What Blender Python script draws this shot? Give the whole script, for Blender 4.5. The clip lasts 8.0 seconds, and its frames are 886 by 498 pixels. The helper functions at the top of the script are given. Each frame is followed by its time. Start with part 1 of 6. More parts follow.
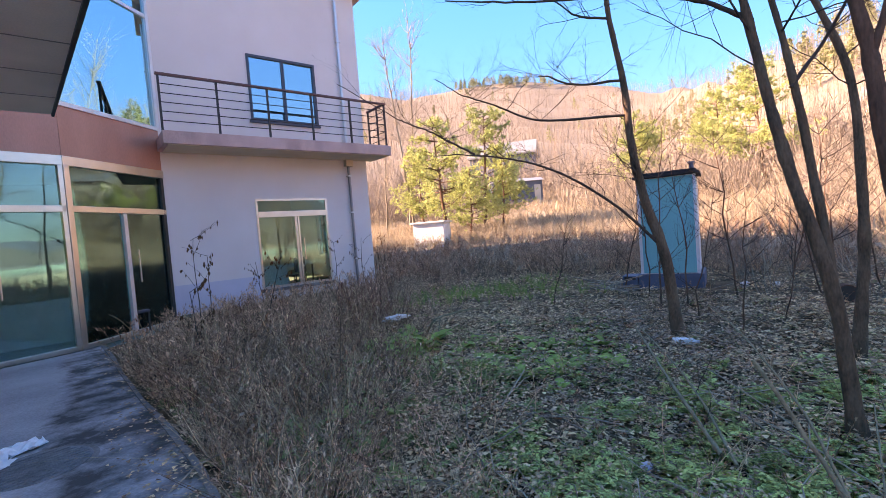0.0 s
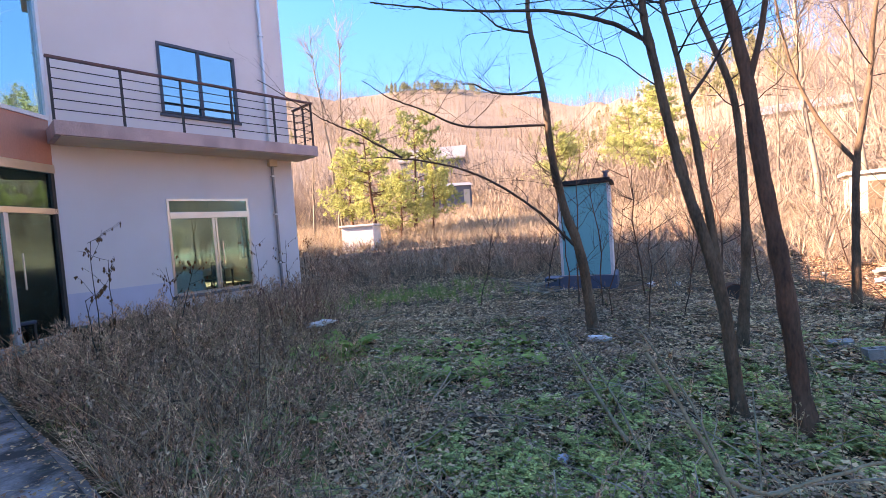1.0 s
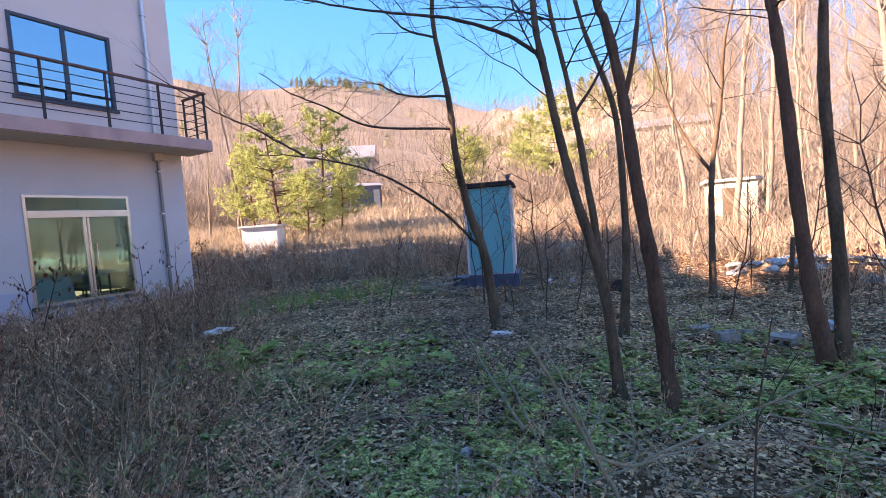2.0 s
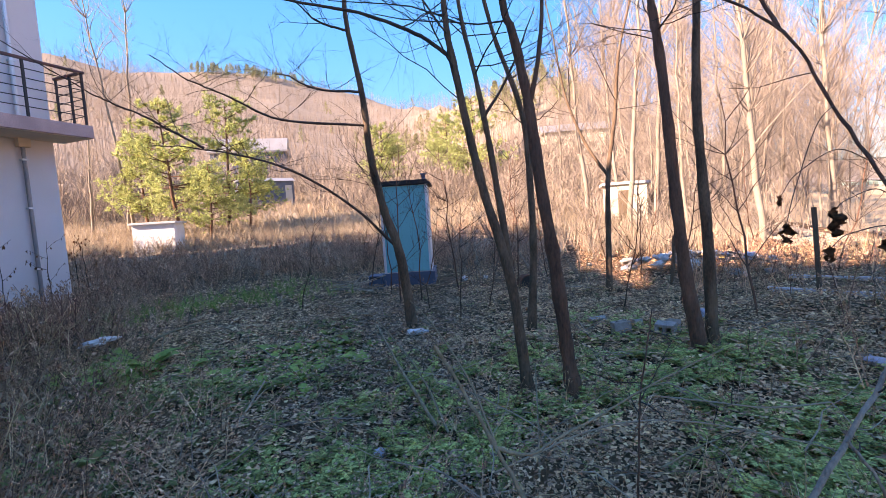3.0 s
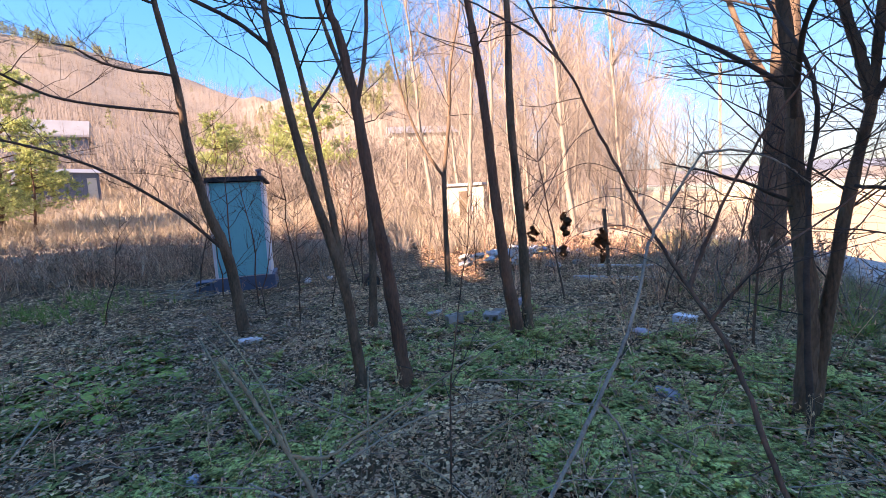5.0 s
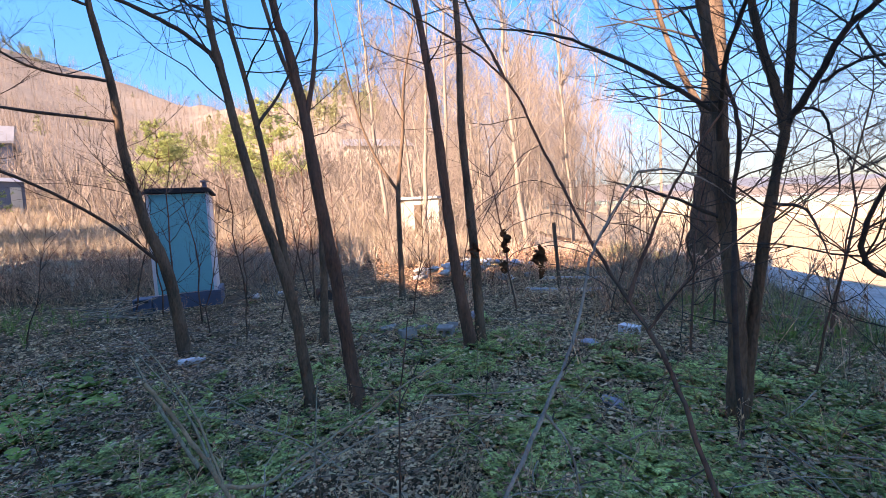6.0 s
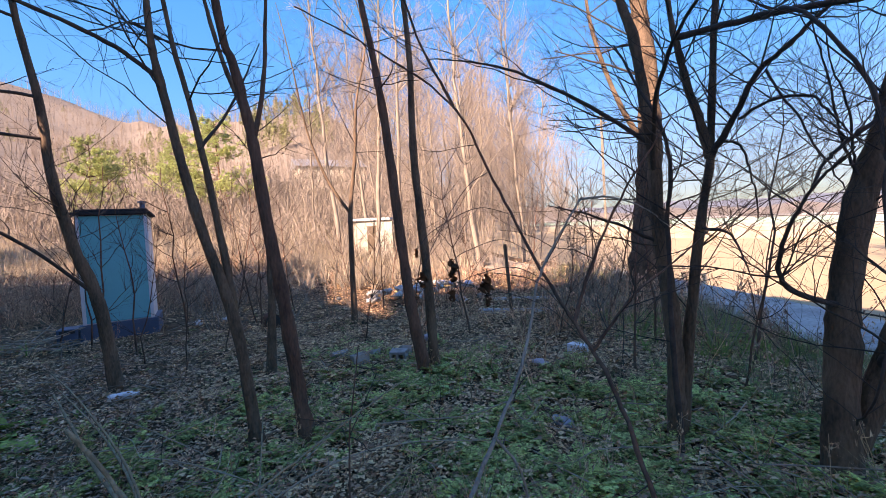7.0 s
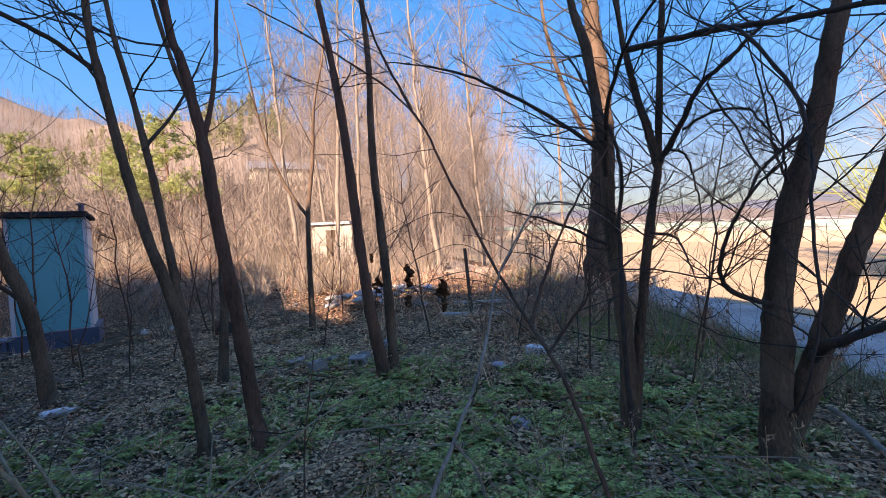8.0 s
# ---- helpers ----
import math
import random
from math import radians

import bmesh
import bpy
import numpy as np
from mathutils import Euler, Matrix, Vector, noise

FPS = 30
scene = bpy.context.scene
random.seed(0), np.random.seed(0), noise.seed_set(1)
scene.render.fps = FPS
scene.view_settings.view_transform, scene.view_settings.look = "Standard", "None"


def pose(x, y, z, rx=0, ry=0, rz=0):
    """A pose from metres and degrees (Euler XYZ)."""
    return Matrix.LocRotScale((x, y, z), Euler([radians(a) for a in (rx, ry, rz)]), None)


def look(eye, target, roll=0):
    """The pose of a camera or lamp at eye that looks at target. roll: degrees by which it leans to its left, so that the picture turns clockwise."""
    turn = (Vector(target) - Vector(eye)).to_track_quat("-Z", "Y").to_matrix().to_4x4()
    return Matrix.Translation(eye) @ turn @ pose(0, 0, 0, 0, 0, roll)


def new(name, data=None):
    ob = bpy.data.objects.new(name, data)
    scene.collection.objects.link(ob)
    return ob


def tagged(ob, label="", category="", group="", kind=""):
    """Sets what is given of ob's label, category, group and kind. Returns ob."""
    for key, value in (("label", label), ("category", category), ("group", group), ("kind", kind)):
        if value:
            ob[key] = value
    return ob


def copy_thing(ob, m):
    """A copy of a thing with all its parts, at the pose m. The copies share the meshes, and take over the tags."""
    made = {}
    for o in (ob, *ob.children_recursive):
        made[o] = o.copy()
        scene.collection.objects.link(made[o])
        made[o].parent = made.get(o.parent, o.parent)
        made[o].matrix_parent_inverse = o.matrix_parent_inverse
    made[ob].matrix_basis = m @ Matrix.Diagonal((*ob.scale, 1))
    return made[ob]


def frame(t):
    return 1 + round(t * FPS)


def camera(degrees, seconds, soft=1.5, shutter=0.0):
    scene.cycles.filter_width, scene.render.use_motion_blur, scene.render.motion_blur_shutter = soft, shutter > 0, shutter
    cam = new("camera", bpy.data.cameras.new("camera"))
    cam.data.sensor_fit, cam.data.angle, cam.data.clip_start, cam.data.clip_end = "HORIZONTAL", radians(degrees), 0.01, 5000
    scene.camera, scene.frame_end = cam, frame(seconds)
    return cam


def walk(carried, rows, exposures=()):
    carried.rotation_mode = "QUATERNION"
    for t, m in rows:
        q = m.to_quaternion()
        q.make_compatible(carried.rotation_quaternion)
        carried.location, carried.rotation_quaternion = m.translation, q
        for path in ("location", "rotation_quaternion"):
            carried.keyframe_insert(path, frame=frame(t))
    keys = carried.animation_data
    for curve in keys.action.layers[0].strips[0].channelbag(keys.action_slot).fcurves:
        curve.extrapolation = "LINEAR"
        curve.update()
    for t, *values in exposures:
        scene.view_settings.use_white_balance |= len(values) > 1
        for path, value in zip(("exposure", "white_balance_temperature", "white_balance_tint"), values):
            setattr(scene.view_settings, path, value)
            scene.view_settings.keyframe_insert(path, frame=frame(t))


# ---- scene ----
# ---- camera and walk ----
cam = camera(89.6, 8.0, soft=0.85)
PATH = [
    (0.0, (-3.666, -12.343, 1.527), (-2.412, -10.786, 1.448), -4.5),
    (0.5, (-3.660, -12.356, 1.528), (-2.298, -10.894, 1.446), -4.25),
    (1.0, (-3.640, -12.371, 1.520), (-2.162, -11.027, 1.434), -4.15),
    (1.5, (-3.628, -12.399, 1.518), (-2.022, -11.211, 1.420), -4.2),
    (3.0, (-3.600, -12.450, 1.527), (-1.730, -11.754, 1.380), -3.75),
    (3.5, (-3.594, -12.490, 1.528), (-1.669, -11.974, 1.358), -3.7),
    (4.0, (-3.592, -12.545, 1.525), (-1.629, -12.210, 1.343), -3.8),
    (4.5, (-3.583, -12.586, 1.526), (-1.600, -12.409, 1.334), -3.7),
    (6.0, (-3.582, -12.655, 1.535), (-1.592, -12.798, 1.388), -3.3),
    (6.5, (-3.592, -12.661, 1.548), (-1.611, -12.916, 1.449), -3.3),
    (7.0, (-3.596, -12.670, 1.558), (-1.628, -13.023, 1.492), -3.4),
    (7.5, (-3.597, -12.677, 1.560), (-1.647, -13.117, 1.507), -3.4),
    (8.0, (-3.591, -12.685, 1.559), (-1.662, -13.209, 1.501), -3.4),
]
EXPOSURE = ((0.0, 3.74, 11000, 36), (1.0, 3.78, 10800, 36), (1.5, 3.66, 10300, 35), (3.5, 3.46, 9700, 32), (4.5, 3.48, 9600, 32), (6.0, 3.36, 9500, 31), (8.0, 2.82, 9300, 31))
walk(cam, [(t, look(eye, target, roll)) for t, eye, target, roll in PATH], EXPOSURE)

# ---- world, sun ----
SUN_EL, SUN_ROT = 29.0, 314.0
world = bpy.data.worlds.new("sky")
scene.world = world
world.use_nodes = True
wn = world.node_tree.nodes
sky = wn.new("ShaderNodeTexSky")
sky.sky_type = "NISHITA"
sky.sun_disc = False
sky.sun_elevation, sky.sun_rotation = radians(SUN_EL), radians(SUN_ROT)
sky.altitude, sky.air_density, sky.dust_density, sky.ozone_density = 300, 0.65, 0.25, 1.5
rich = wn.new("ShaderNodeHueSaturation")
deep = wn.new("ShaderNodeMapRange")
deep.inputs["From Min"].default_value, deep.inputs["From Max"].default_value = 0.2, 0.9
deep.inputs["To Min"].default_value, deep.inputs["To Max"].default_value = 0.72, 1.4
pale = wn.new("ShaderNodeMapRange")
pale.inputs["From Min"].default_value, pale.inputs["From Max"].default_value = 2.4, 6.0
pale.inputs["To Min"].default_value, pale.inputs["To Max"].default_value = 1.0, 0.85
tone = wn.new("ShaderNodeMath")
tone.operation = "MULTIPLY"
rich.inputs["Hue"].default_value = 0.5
# sky is divided by a rising function of its luminance, dimming bright parts
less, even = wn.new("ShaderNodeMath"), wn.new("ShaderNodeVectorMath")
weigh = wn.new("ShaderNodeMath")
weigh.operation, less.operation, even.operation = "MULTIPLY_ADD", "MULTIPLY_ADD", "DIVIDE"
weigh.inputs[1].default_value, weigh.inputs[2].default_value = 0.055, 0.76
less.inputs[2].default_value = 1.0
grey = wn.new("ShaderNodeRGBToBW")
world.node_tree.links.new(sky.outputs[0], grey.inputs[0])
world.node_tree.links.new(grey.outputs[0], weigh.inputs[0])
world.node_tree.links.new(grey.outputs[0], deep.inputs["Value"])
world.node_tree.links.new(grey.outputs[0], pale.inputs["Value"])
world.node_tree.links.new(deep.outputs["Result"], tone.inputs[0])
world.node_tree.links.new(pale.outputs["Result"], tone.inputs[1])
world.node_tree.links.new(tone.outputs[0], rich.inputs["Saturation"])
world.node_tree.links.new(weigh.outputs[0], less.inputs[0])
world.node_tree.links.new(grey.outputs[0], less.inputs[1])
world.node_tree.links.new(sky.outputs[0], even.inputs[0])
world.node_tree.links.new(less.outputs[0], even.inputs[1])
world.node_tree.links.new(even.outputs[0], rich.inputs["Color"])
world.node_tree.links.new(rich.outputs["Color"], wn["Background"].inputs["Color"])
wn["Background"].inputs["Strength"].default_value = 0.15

sun_data = bpy.data.lights.new("sun", "SUN")
sun_data.energy, sun_data.angle, sun_data.color = 1.86, radians(0.53), (1.0, 0.985, 0.955)
sun = new("sun", sun_data)
tosun = Vector((math.sin(radians(SUN_ROT)) * math.cos(radians(SUN_EL)), math.cos(radians(SUN_ROT)) * math.cos(radians(SUN_EL)), math.sin(radians(SUN_EL))))
sun.matrix_world = look(tosun * 60, (0, 0, 0))


# ---- materials ----
def mat(name, a, b=None, scale=6.0, rough=0.7, metal=0.0, bump=0.0, fine=60.0, spec=None, vary="", amount=0.25, streak=None, thin=0.0):
    """A surface that varies from colour a to colour b at two scales; vary: 'object' or 'island' shifts each piece's value; thin: how much light passes."""
    m = bpy.data.materials.new(name)
    m.use_nodes = True
    n, l = m.node_tree.nodes, m.node_tree.links
    p = n["Principled BSDF"]
    p.inputs["Roughness"].default_value, p.inputs["Metallic"].default_value = rough, metal
    p.inputs["Specular IOR Level"].default_value = spec if spec is not None else 0.5 if rough < 0.65 else 0.12
    b = b or tuple(c * 0.8 for c in a)
    geo = n.new("ShaderNodeNewGeometry")
    vec = geo.outputs["Position"]
    if streak:
        mp = n.new("ShaderNodeMapping")
        mp.inputs["Scale"].default_value = streak
        l.new(vec, mp.inputs["Vector"])
        vec = mp.outputs["Vector"]
    big, small = n.new("ShaderNodeTexNoise"), n.new("ShaderNodeTexNoise")
    big.inputs["Scale"].default_value, big.inputs["Detail"].default_value = scale, 4
    small.inputs["Scale"].default_value, small.inputs["Detail"].default_value = fine, 3
    l.new(vec, big.inputs["Vector"])
    l.new(vec, small.inputs["Vector"])
    add = n.new("ShaderNodeMath")
    add.operation = "MULTIPLY_ADD"
    l.new(small.outputs["Fac"], add.inputs[0])
    add.inputs[1].default_value = 0.6
    l.new(big.outputs["Fac"], add.inputs[2])
    ramp = n.new("ShaderNodeMapRange")
    ramp.inputs["From Min"].default_value, ramp.inputs["From Max"].default_value = 0.55, 1.05
    l.new(add.outputs[0], ramp.inputs["Value"])
    mix = n.new("ShaderNodeMix")
    mix.data_type = "RGBA"
    mix.inputs[6].default_value, mix.inputs[7].default_value = (*a, 1), (*b, 1)
    l.new(ramp.outputs["Result"], mix.inputs[0])
    colour = mix.outputs[2]
    if vary:
        hsv = n.new("ShaderNodeHueSaturation")
        if vary == "object":
            rnd = n.new("ShaderNodeObjectInfo").outputs["Random"]
        else:
            rnd = geo.outputs["Random Per Island"]
        for key, lo, hi in (("Value", 1 - amount, 1 + amount), ("Hue", 0.5 - 0.05 * min(amount, 0.4), 0.5 + 0.03 * min(amount, 0.4))):
            rg = n.new("ShaderNodeMapRange")
            rg.inputs["To Min"].default_value, rg.inputs["To Max"].default_value = lo, hi
            l.new(rnd, rg.inputs["Value"])
            l.new(rg.outputs["Result"], hsv.inputs[key])
        l.new(colour, hsv.inputs["Color"])
        colour = hsv.outputs["Color"]
    l.new(colour, p.inputs["Base Color"])
    if bump:
        bp = n.new("ShaderNodeBump")
        bp.inputs["Strength"].default_value, bp.inputs["Distance"].default_value = bump, 0.02
        l.new(add.outputs[0], bp.inputs["Height"])
        l.new(bp.outputs["Normal"], p.inputs["Normal"])
    if thin:
        tr, ms = n.new("ShaderNodeBsdfTranslucent"), n.new("ShaderNodeMixShader")
        l.new(colour, tr.inputs["Color"])
        ms.inputs[0].default_value = thin
        l.new(p.outputs[0], ms.inputs[1])
        l.new(tr.outputs[0], ms.inputs[2])
        l.new(ms.outputs[0], n["Material Output"].inputs["Surface"])
    return m


def glass(name, tint, mirror, shine=(1, 1, 1), ior=1.5):
    """Window glass: clear with a tint, and glossy by Fresnel plus a coating's even share."""
    m = bpy.data.materials.new(name)
    m.use_nodes = True
    n, l = m.node_tree.nodes, m.node_tree.links
    n.remove(n["Principled BSDF"])
    clear, gloss, mix, fres, add = (n.new("ShaderNode" + k) for k in ("BsdfTransparent", "BsdfGlossy", "MixShader", "Fresnel", "Math"))
    clear.inputs["Color"].default_value = (*tint, 1)
    gloss.inputs["Color"].default_value, gloss.inputs["Roughness"].default_value = (*shine, 1), 0.02
    fres.inputs["IOR"].default_value = ior
    add.operation, add.use_clamp = "ADD", True
    add.inputs[1].default_value = mirror
    l.new(fres.outputs[0], add.inputs[0])
    l.new(add.outputs[0], mix.inputs[0])
    l.new(clear.outputs[0], mix.inputs[1])
    l.new(gloss.outputs[0], mix.inputs[2])
    l.new(mix.outputs[0], n["Material Output"].inputs["Surface"])
    return m


WALL = mat("painted_render", (0.78, 0.71, 0.70), (0.69, 0.625, 0.615), 0.7, 0.85, bump=0.12, fine=140)
WALL_LOW = mat("painted_render_cooler", (0.60, 0.60, 0.70), (0.52, 0.52, 0.62), 1.5, 0.85, bump=0.12, fine=140)
PINK = mat("pink_stained_concrete", (0.70, 0.46, 0.43), (0.42, 0.285, 0.27), 2.5, 0.8, bump=0.2, streak=(1, 1, 0.5))
SOFFIT = mat("beige_soffit_paint", (0.80, 0.64, 0.48), (0.68, 0.54, 0.41), 1.5, 0.8)
TERRA = mat("terracotta_panel", (0.62, 0.26, 0.19), (0.50, 0.20, 0.145), 2.0, 0.35, bump=0.03, streak=(1, 1, 0.3))
STEEL = mat("brushed_steel", (0.72, 0.66, 0.6), (0.58, 0.53, 0.48), 3.0, 0.3, 0.9, fine=200)
ALU = mat("pale_aluminium", (0.72, 0.72, 0.74), (0.62, 0.62, 0.64), 3.0, 0.4, 0.6)
DULLPIPE = mat("dull_grey_pipe", (0.34, 0.33, 0.34), (0.24, 0.23, 0.24), 3.0, 0.5, 0.3)
NAVY = mat("dark_window_frame", (0.035, 0.045, 0.07), (0.05, 0.06, 0.09), 5, 0.4)
IRON = mat("dark_rail_iron", (0.035, 0.030, 0.035), (0.06, 0.045, 0.04), 9, 0.5, 0.4)
RAILWOOD = mat("red_brown_handrail", (0.16, 0.055, 0.05), (0.11, 0.04, 0.035), 5, 0.45)
CANOPY = mat("weathered_canopy_metal", (0.84, 0.68, 0.53), (0.64, 0.52, 0.40), 1.2, 0.55, bump=0.05)
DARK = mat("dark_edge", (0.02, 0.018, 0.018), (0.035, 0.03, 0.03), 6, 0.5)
CONCRETE = mat("patio_concrete", (0.46, 0.45, 0.47), (0.24, 0.235, 0.24), 0.9, 0.85, bump=0.25, fine=45)


def stain(m, dark, moss, x0):
    """Soil washed over a slab: a dark mottled film with a ragged rim that begins near x0, worn through in places, with a trace of moss."""
    n, l = m.node_tree.nodes, m.node_tree.links
    p = n["Principled BSDF"]
    geo, sep = n.new("ShaderNodeNewGeometry"), n.new("ShaderNodeSeparateXYZ")
    l.new(geo.outputs["Position"], sep.inputs[0])

    def cloud(scale, detail):
        t = n.new("ShaderNodeTexNoise")
        t.inputs["Scale"].default_value, t.inputs["Detail"].default_value, t.inputs["Roughness"].default_value = scale, detail, 0.65
        l.new(geo.outputs["Position"], t.inputs["Vector"])
        return t.outputs["Fac"]

    def sums(a, factor, b):
        t = n.new("ShaderNodeMath")
        t.operation = "MULTIPLY_ADD"
        l.new(a, t.inputs[0])
        t.inputs[1].default_value = factor
        l.new(b, t.inputs[2])
        return t.outputs[0]

    def ramp(v, lo, hi, top):
        t = n.new("ShaderNodeMapRange")
        t.inputs["From Min"].default_value, t.inputs["From Max"].default_value, t.inputs["To Max"].default_value = lo, hi, top
        l.new(v, t.inputs["Value"])
        return t.outputs["Result"]

    def over(fac, colour):
        t = n.new("ShaderNodeMix")
        t.data_type = "RGBA"
        l.new(p.inputs["Base Color"].links[0].from_socket, t.inputs[6])
        t.inputs[7].default_value = (*colour, 1)
        l.new(fac, t.inputs[0])
        l.new(t.outputs[2], p.inputs["Base Color"])

    rim = sums(cloud(7.0, 5), 0.35, sums(cloud(0.8, 3), 0.5, sep.outputs["X"]))
    film = ramp(rim, x0 + 0.36, x0 + 0.5, 1.0)
    worn = ramp(cloud(2.2, 6), 0.62, 0.42, 0.92)
    both = n.new("ShaderNodeMath")
    both.operation = "MULTIPLY"
    l.new(film, both.inputs[0])
    l.new(worn, both.inputs[1])
    over(both.outputs[0], dark)
    over(ramp(sums(cloud(5.0, 5), 1.0, ramp(sep.outputs["X"], x0 + 0.3, -3.3, 0.3)), 0.83, 0.95, 0.6), moss)


stain(CONCRETE, (0.062, 0.054, 0.050), (0.10, 0.11, 0.06), -4.0)
CURB = mat("old_kerb_concrete", (0.27, 0.25, 0.24), (0.12, 0.11, 0.105), 4, 0.9, bump=0.5, fine=50)
ROADC = mat("road_concrete", (0.50, 0.485, 0.465), (0.22, 0.21, 0.20), 1.1, 0.9, bump=0.4, fine=22)
BAYGLASS = glass("green_shop_glass", (0.66, 0.88, 0.86), 0.12, (0.45, 0.95, 1.0))
DOORGLASS = glass("door_glass", (0.66, 0.88, 0.86), 0.09, (0.55, 0.95, 0.95), 1.4)
BLUEGLASS = glass("blue_mirror_glass", (0.05, 0.15, 0.2), 0.64, (0.36, 0.76, 0.80))
WINGLASS = glass("window_glass", (0.35, 0.6, 0.65), 0.35, (0.7, 0.95, 1.0))
TEAL = mat("turquoise_painted_panel", (0.03, 0.50, 0.54), (0.025, 0.42, 0.47), 2.0, 0.45, bump=0.02, streak=(1, 1, 0.35))
SLATE = mat("slate_blue_base", (0.075, 0.115, 0.18), (0.055, 0.085, 0.14), 4, 0.6, bump=0.1)
WHITE = mat("dull_white_panel", (0.74, 0.74, 0.76), (0.62, 0.61, 0.62), 3, 0.55)
BARK = mat("grey_brown_bark", (0.223, 0.144, 0.097), (0.074, 0.049, 0.035), 9, 0.9, bump=0.9, fine=70, streak=(1, 1, 0.35))
BARK_RED = mat("red_brown_bark", (0.225, 0.117, 0.080), (0.083, 0.046, 0.035), 9, 0.9, bump=0.9, fine=70, streak=(1, 1, 0.3))
TWIG = mat("dark_twig_bark", (0.102, 0.074, 0.062), (0.060, 0.043, 0.037), 12, 0.85, vary="island", amount=0.3)
PALEBARK = mat("pale_grey_bark", (0.319, 0.257, 0.205), (0.205, 0.164, 0.131), 6, 0.9, bump=0.4, streak=(1, 1, 0.4))
SILVER = mat("barkless_silver_wood", (0.40, 0.34, 0.28), (0.20, 0.165, 0.135), 14, 0.8, bump=0.8, fine=110, streak=(1, 1, 0.2))
SILVERBROWN = mat("weathered_brown_stick", (0.36, 0.29, 0.185), (0.18, 0.14, 0.09), 14, 0.85, bump=0.6, fine=110)
PALETWIG = mat("pale_twigs", (0.32, 0.258, 0.212), (0.218, 0.174, 0.144), 3, 0.9, vary="island", amount=0.25)
FARTWIG = mat("far_bare_twigs", (0.31, 0.246, 0.20), (0.235, 0.183, 0.148), 0.05, 0.95, vary="island", amount=0.2)
SOIL = mat("leaf_mould_soil", (0.25, 0.145, 0.085), (0.03, 0.018, 0.012), 3.0, 0.95, bump=0.9, fine=24)
DRYGROUND = mat("dry_grass_ground", (0.46, 0.37, 0.275), (0.32, 0.25, 0.183), 0.5, 0.95, bump=0.6, fine=9)
FIELD = mat("bare_tan_field", (0.524, 0.374, 0.239), (0.430, 0.309, 0.192), 0.15, 0.95, bump=0.4, fine=3)
HILL = mat("winter_hill_floor", (0.28, 0.225, 0.182), (0.205, 0.163, 0.134), 0.06, 0.95, bump=0.6, fine=0.7)
# distance haze is put into this blue-grey base colour
FARHILL = mat("haze_tinted_far_hill", (0.187, 0.196, 0.225), (0.150, 0.159, 0.178), 0.01, 0.95, fine=0.06)
WEED = mat("dead_weed_stalk", (0.90, 0.53, 0.35), (0.22, 0.112, 0.072), 2.6, 0.9, vary="island", amount=0.8)
STRAW = mat("dry_straw", (0.46, 0.37, 0.275), (0.32, 0.25, 0.183), 2.0, 0.85, vary="island", amount=0.35, thin=0.25)
LITTER = mat("dead_leaf", (0.88, 0.54, 0.325), (0.36, 0.205, 0.115), 2.2, 0.85, vary="island", amount=0.6, thin=0.06)
DARKLEAF = mat("darker_dead_leaf", (0.72, 0.43, 0.26), (0.22, 0.12, 0.072), 3.5, 0.6, vary="island", amount=0.6)
WEED_DARK = mat("old_weed_stalk", (0.60, 0.365, 0.25), (0.17, 0.095, 0.066), 2.0, 0.9, vary="island", amount=0.6)
GREEN = mat("feathery_green_leaf", (0.58, 0.66, 0.235), (0.14, 0.18, 0.06), 3.5, 0.7, vary="island", amount=0.65, thin=0.18)
BROADLEAF = mat("broad_green_leaf", (0.38, 0.52, 0.14), (0.13, 0.22, 0.055), 2.5, 0.66, vary="island", amount=0.35, thin=0.15)
PINE = mat("pine_needles", (0.56, 0.59, 0.25), (0.30, 0.34, 0.14), 0.6, 0.8, vary="island", amount=0.4, thin=0.45)
RIDGEPINE = mat("ridge_pine_needles", (0.281, 0.272, 0.140), (0.187, 0.187, 0.094), 0.3, 0.8, vary="island", amount=0.3, thin=0.2)
DEADLEAF = mat("hanging_dead_leaf", (0.24, 0.11, 0.055), (0.08, 0.038, 0.022), 60, 0.8, bump=0.3, thin=0.45)


# ---- mesh helpers ----
def put(ob, material, parent=None, label=""):
    ob.data.materials.append(material)
    if parent is not None:
        ob.parent = parent
    if label:
        ob["label"] = label
    return ob


def part(name, bm, material, parent=None, label="", smooth=False):
    me = bpy.data.meshes.new(name)
    bm.normal_update()
    bm.to_mesh(me)
    bm.free()
    if smooth:
        me.polygons.foreach_set("use_smooth", [True] * len(me.polygons))
    return put(new(name, me), material, parent, label)


def arrays(name, verts, tris, material, parent=None, label="", smooth=False):
    """One mesh from numpy arrays of places and triangles."""
    verts, tris = np.asarray(verts, np.float32), np.asarray(tris, np.int32)
    me = bpy.data.meshes.new(name)
    me.vertices.add(len(verts))
    me.vertices.foreach_set("co", verts.ravel())
    me.loops.add(tris.size)
    me.loops.foreach_set("vertex_index", tris.ravel())
    me.polygons.add(len(tris))
    me.polygons.foreach_set("loop_start", np.arange(0, tris.size, 3, dtype=np.int32))
    me.update(calc_edges=True)
    if smooth:
        me.polygons.foreach_set("use_smooth", [True] * len(tris))
    return put(new(name, me), material, parent, label)


def thing(name, label, category, at=(0, 0, 0), turn=0.0, group="", kind=""):
    ob = new(name)
    ob.empty_display_size = 0.2
    ob.matrix_world = pose(*at, 0, 0, turn)
    return tagged(ob, label, category, group, kind)


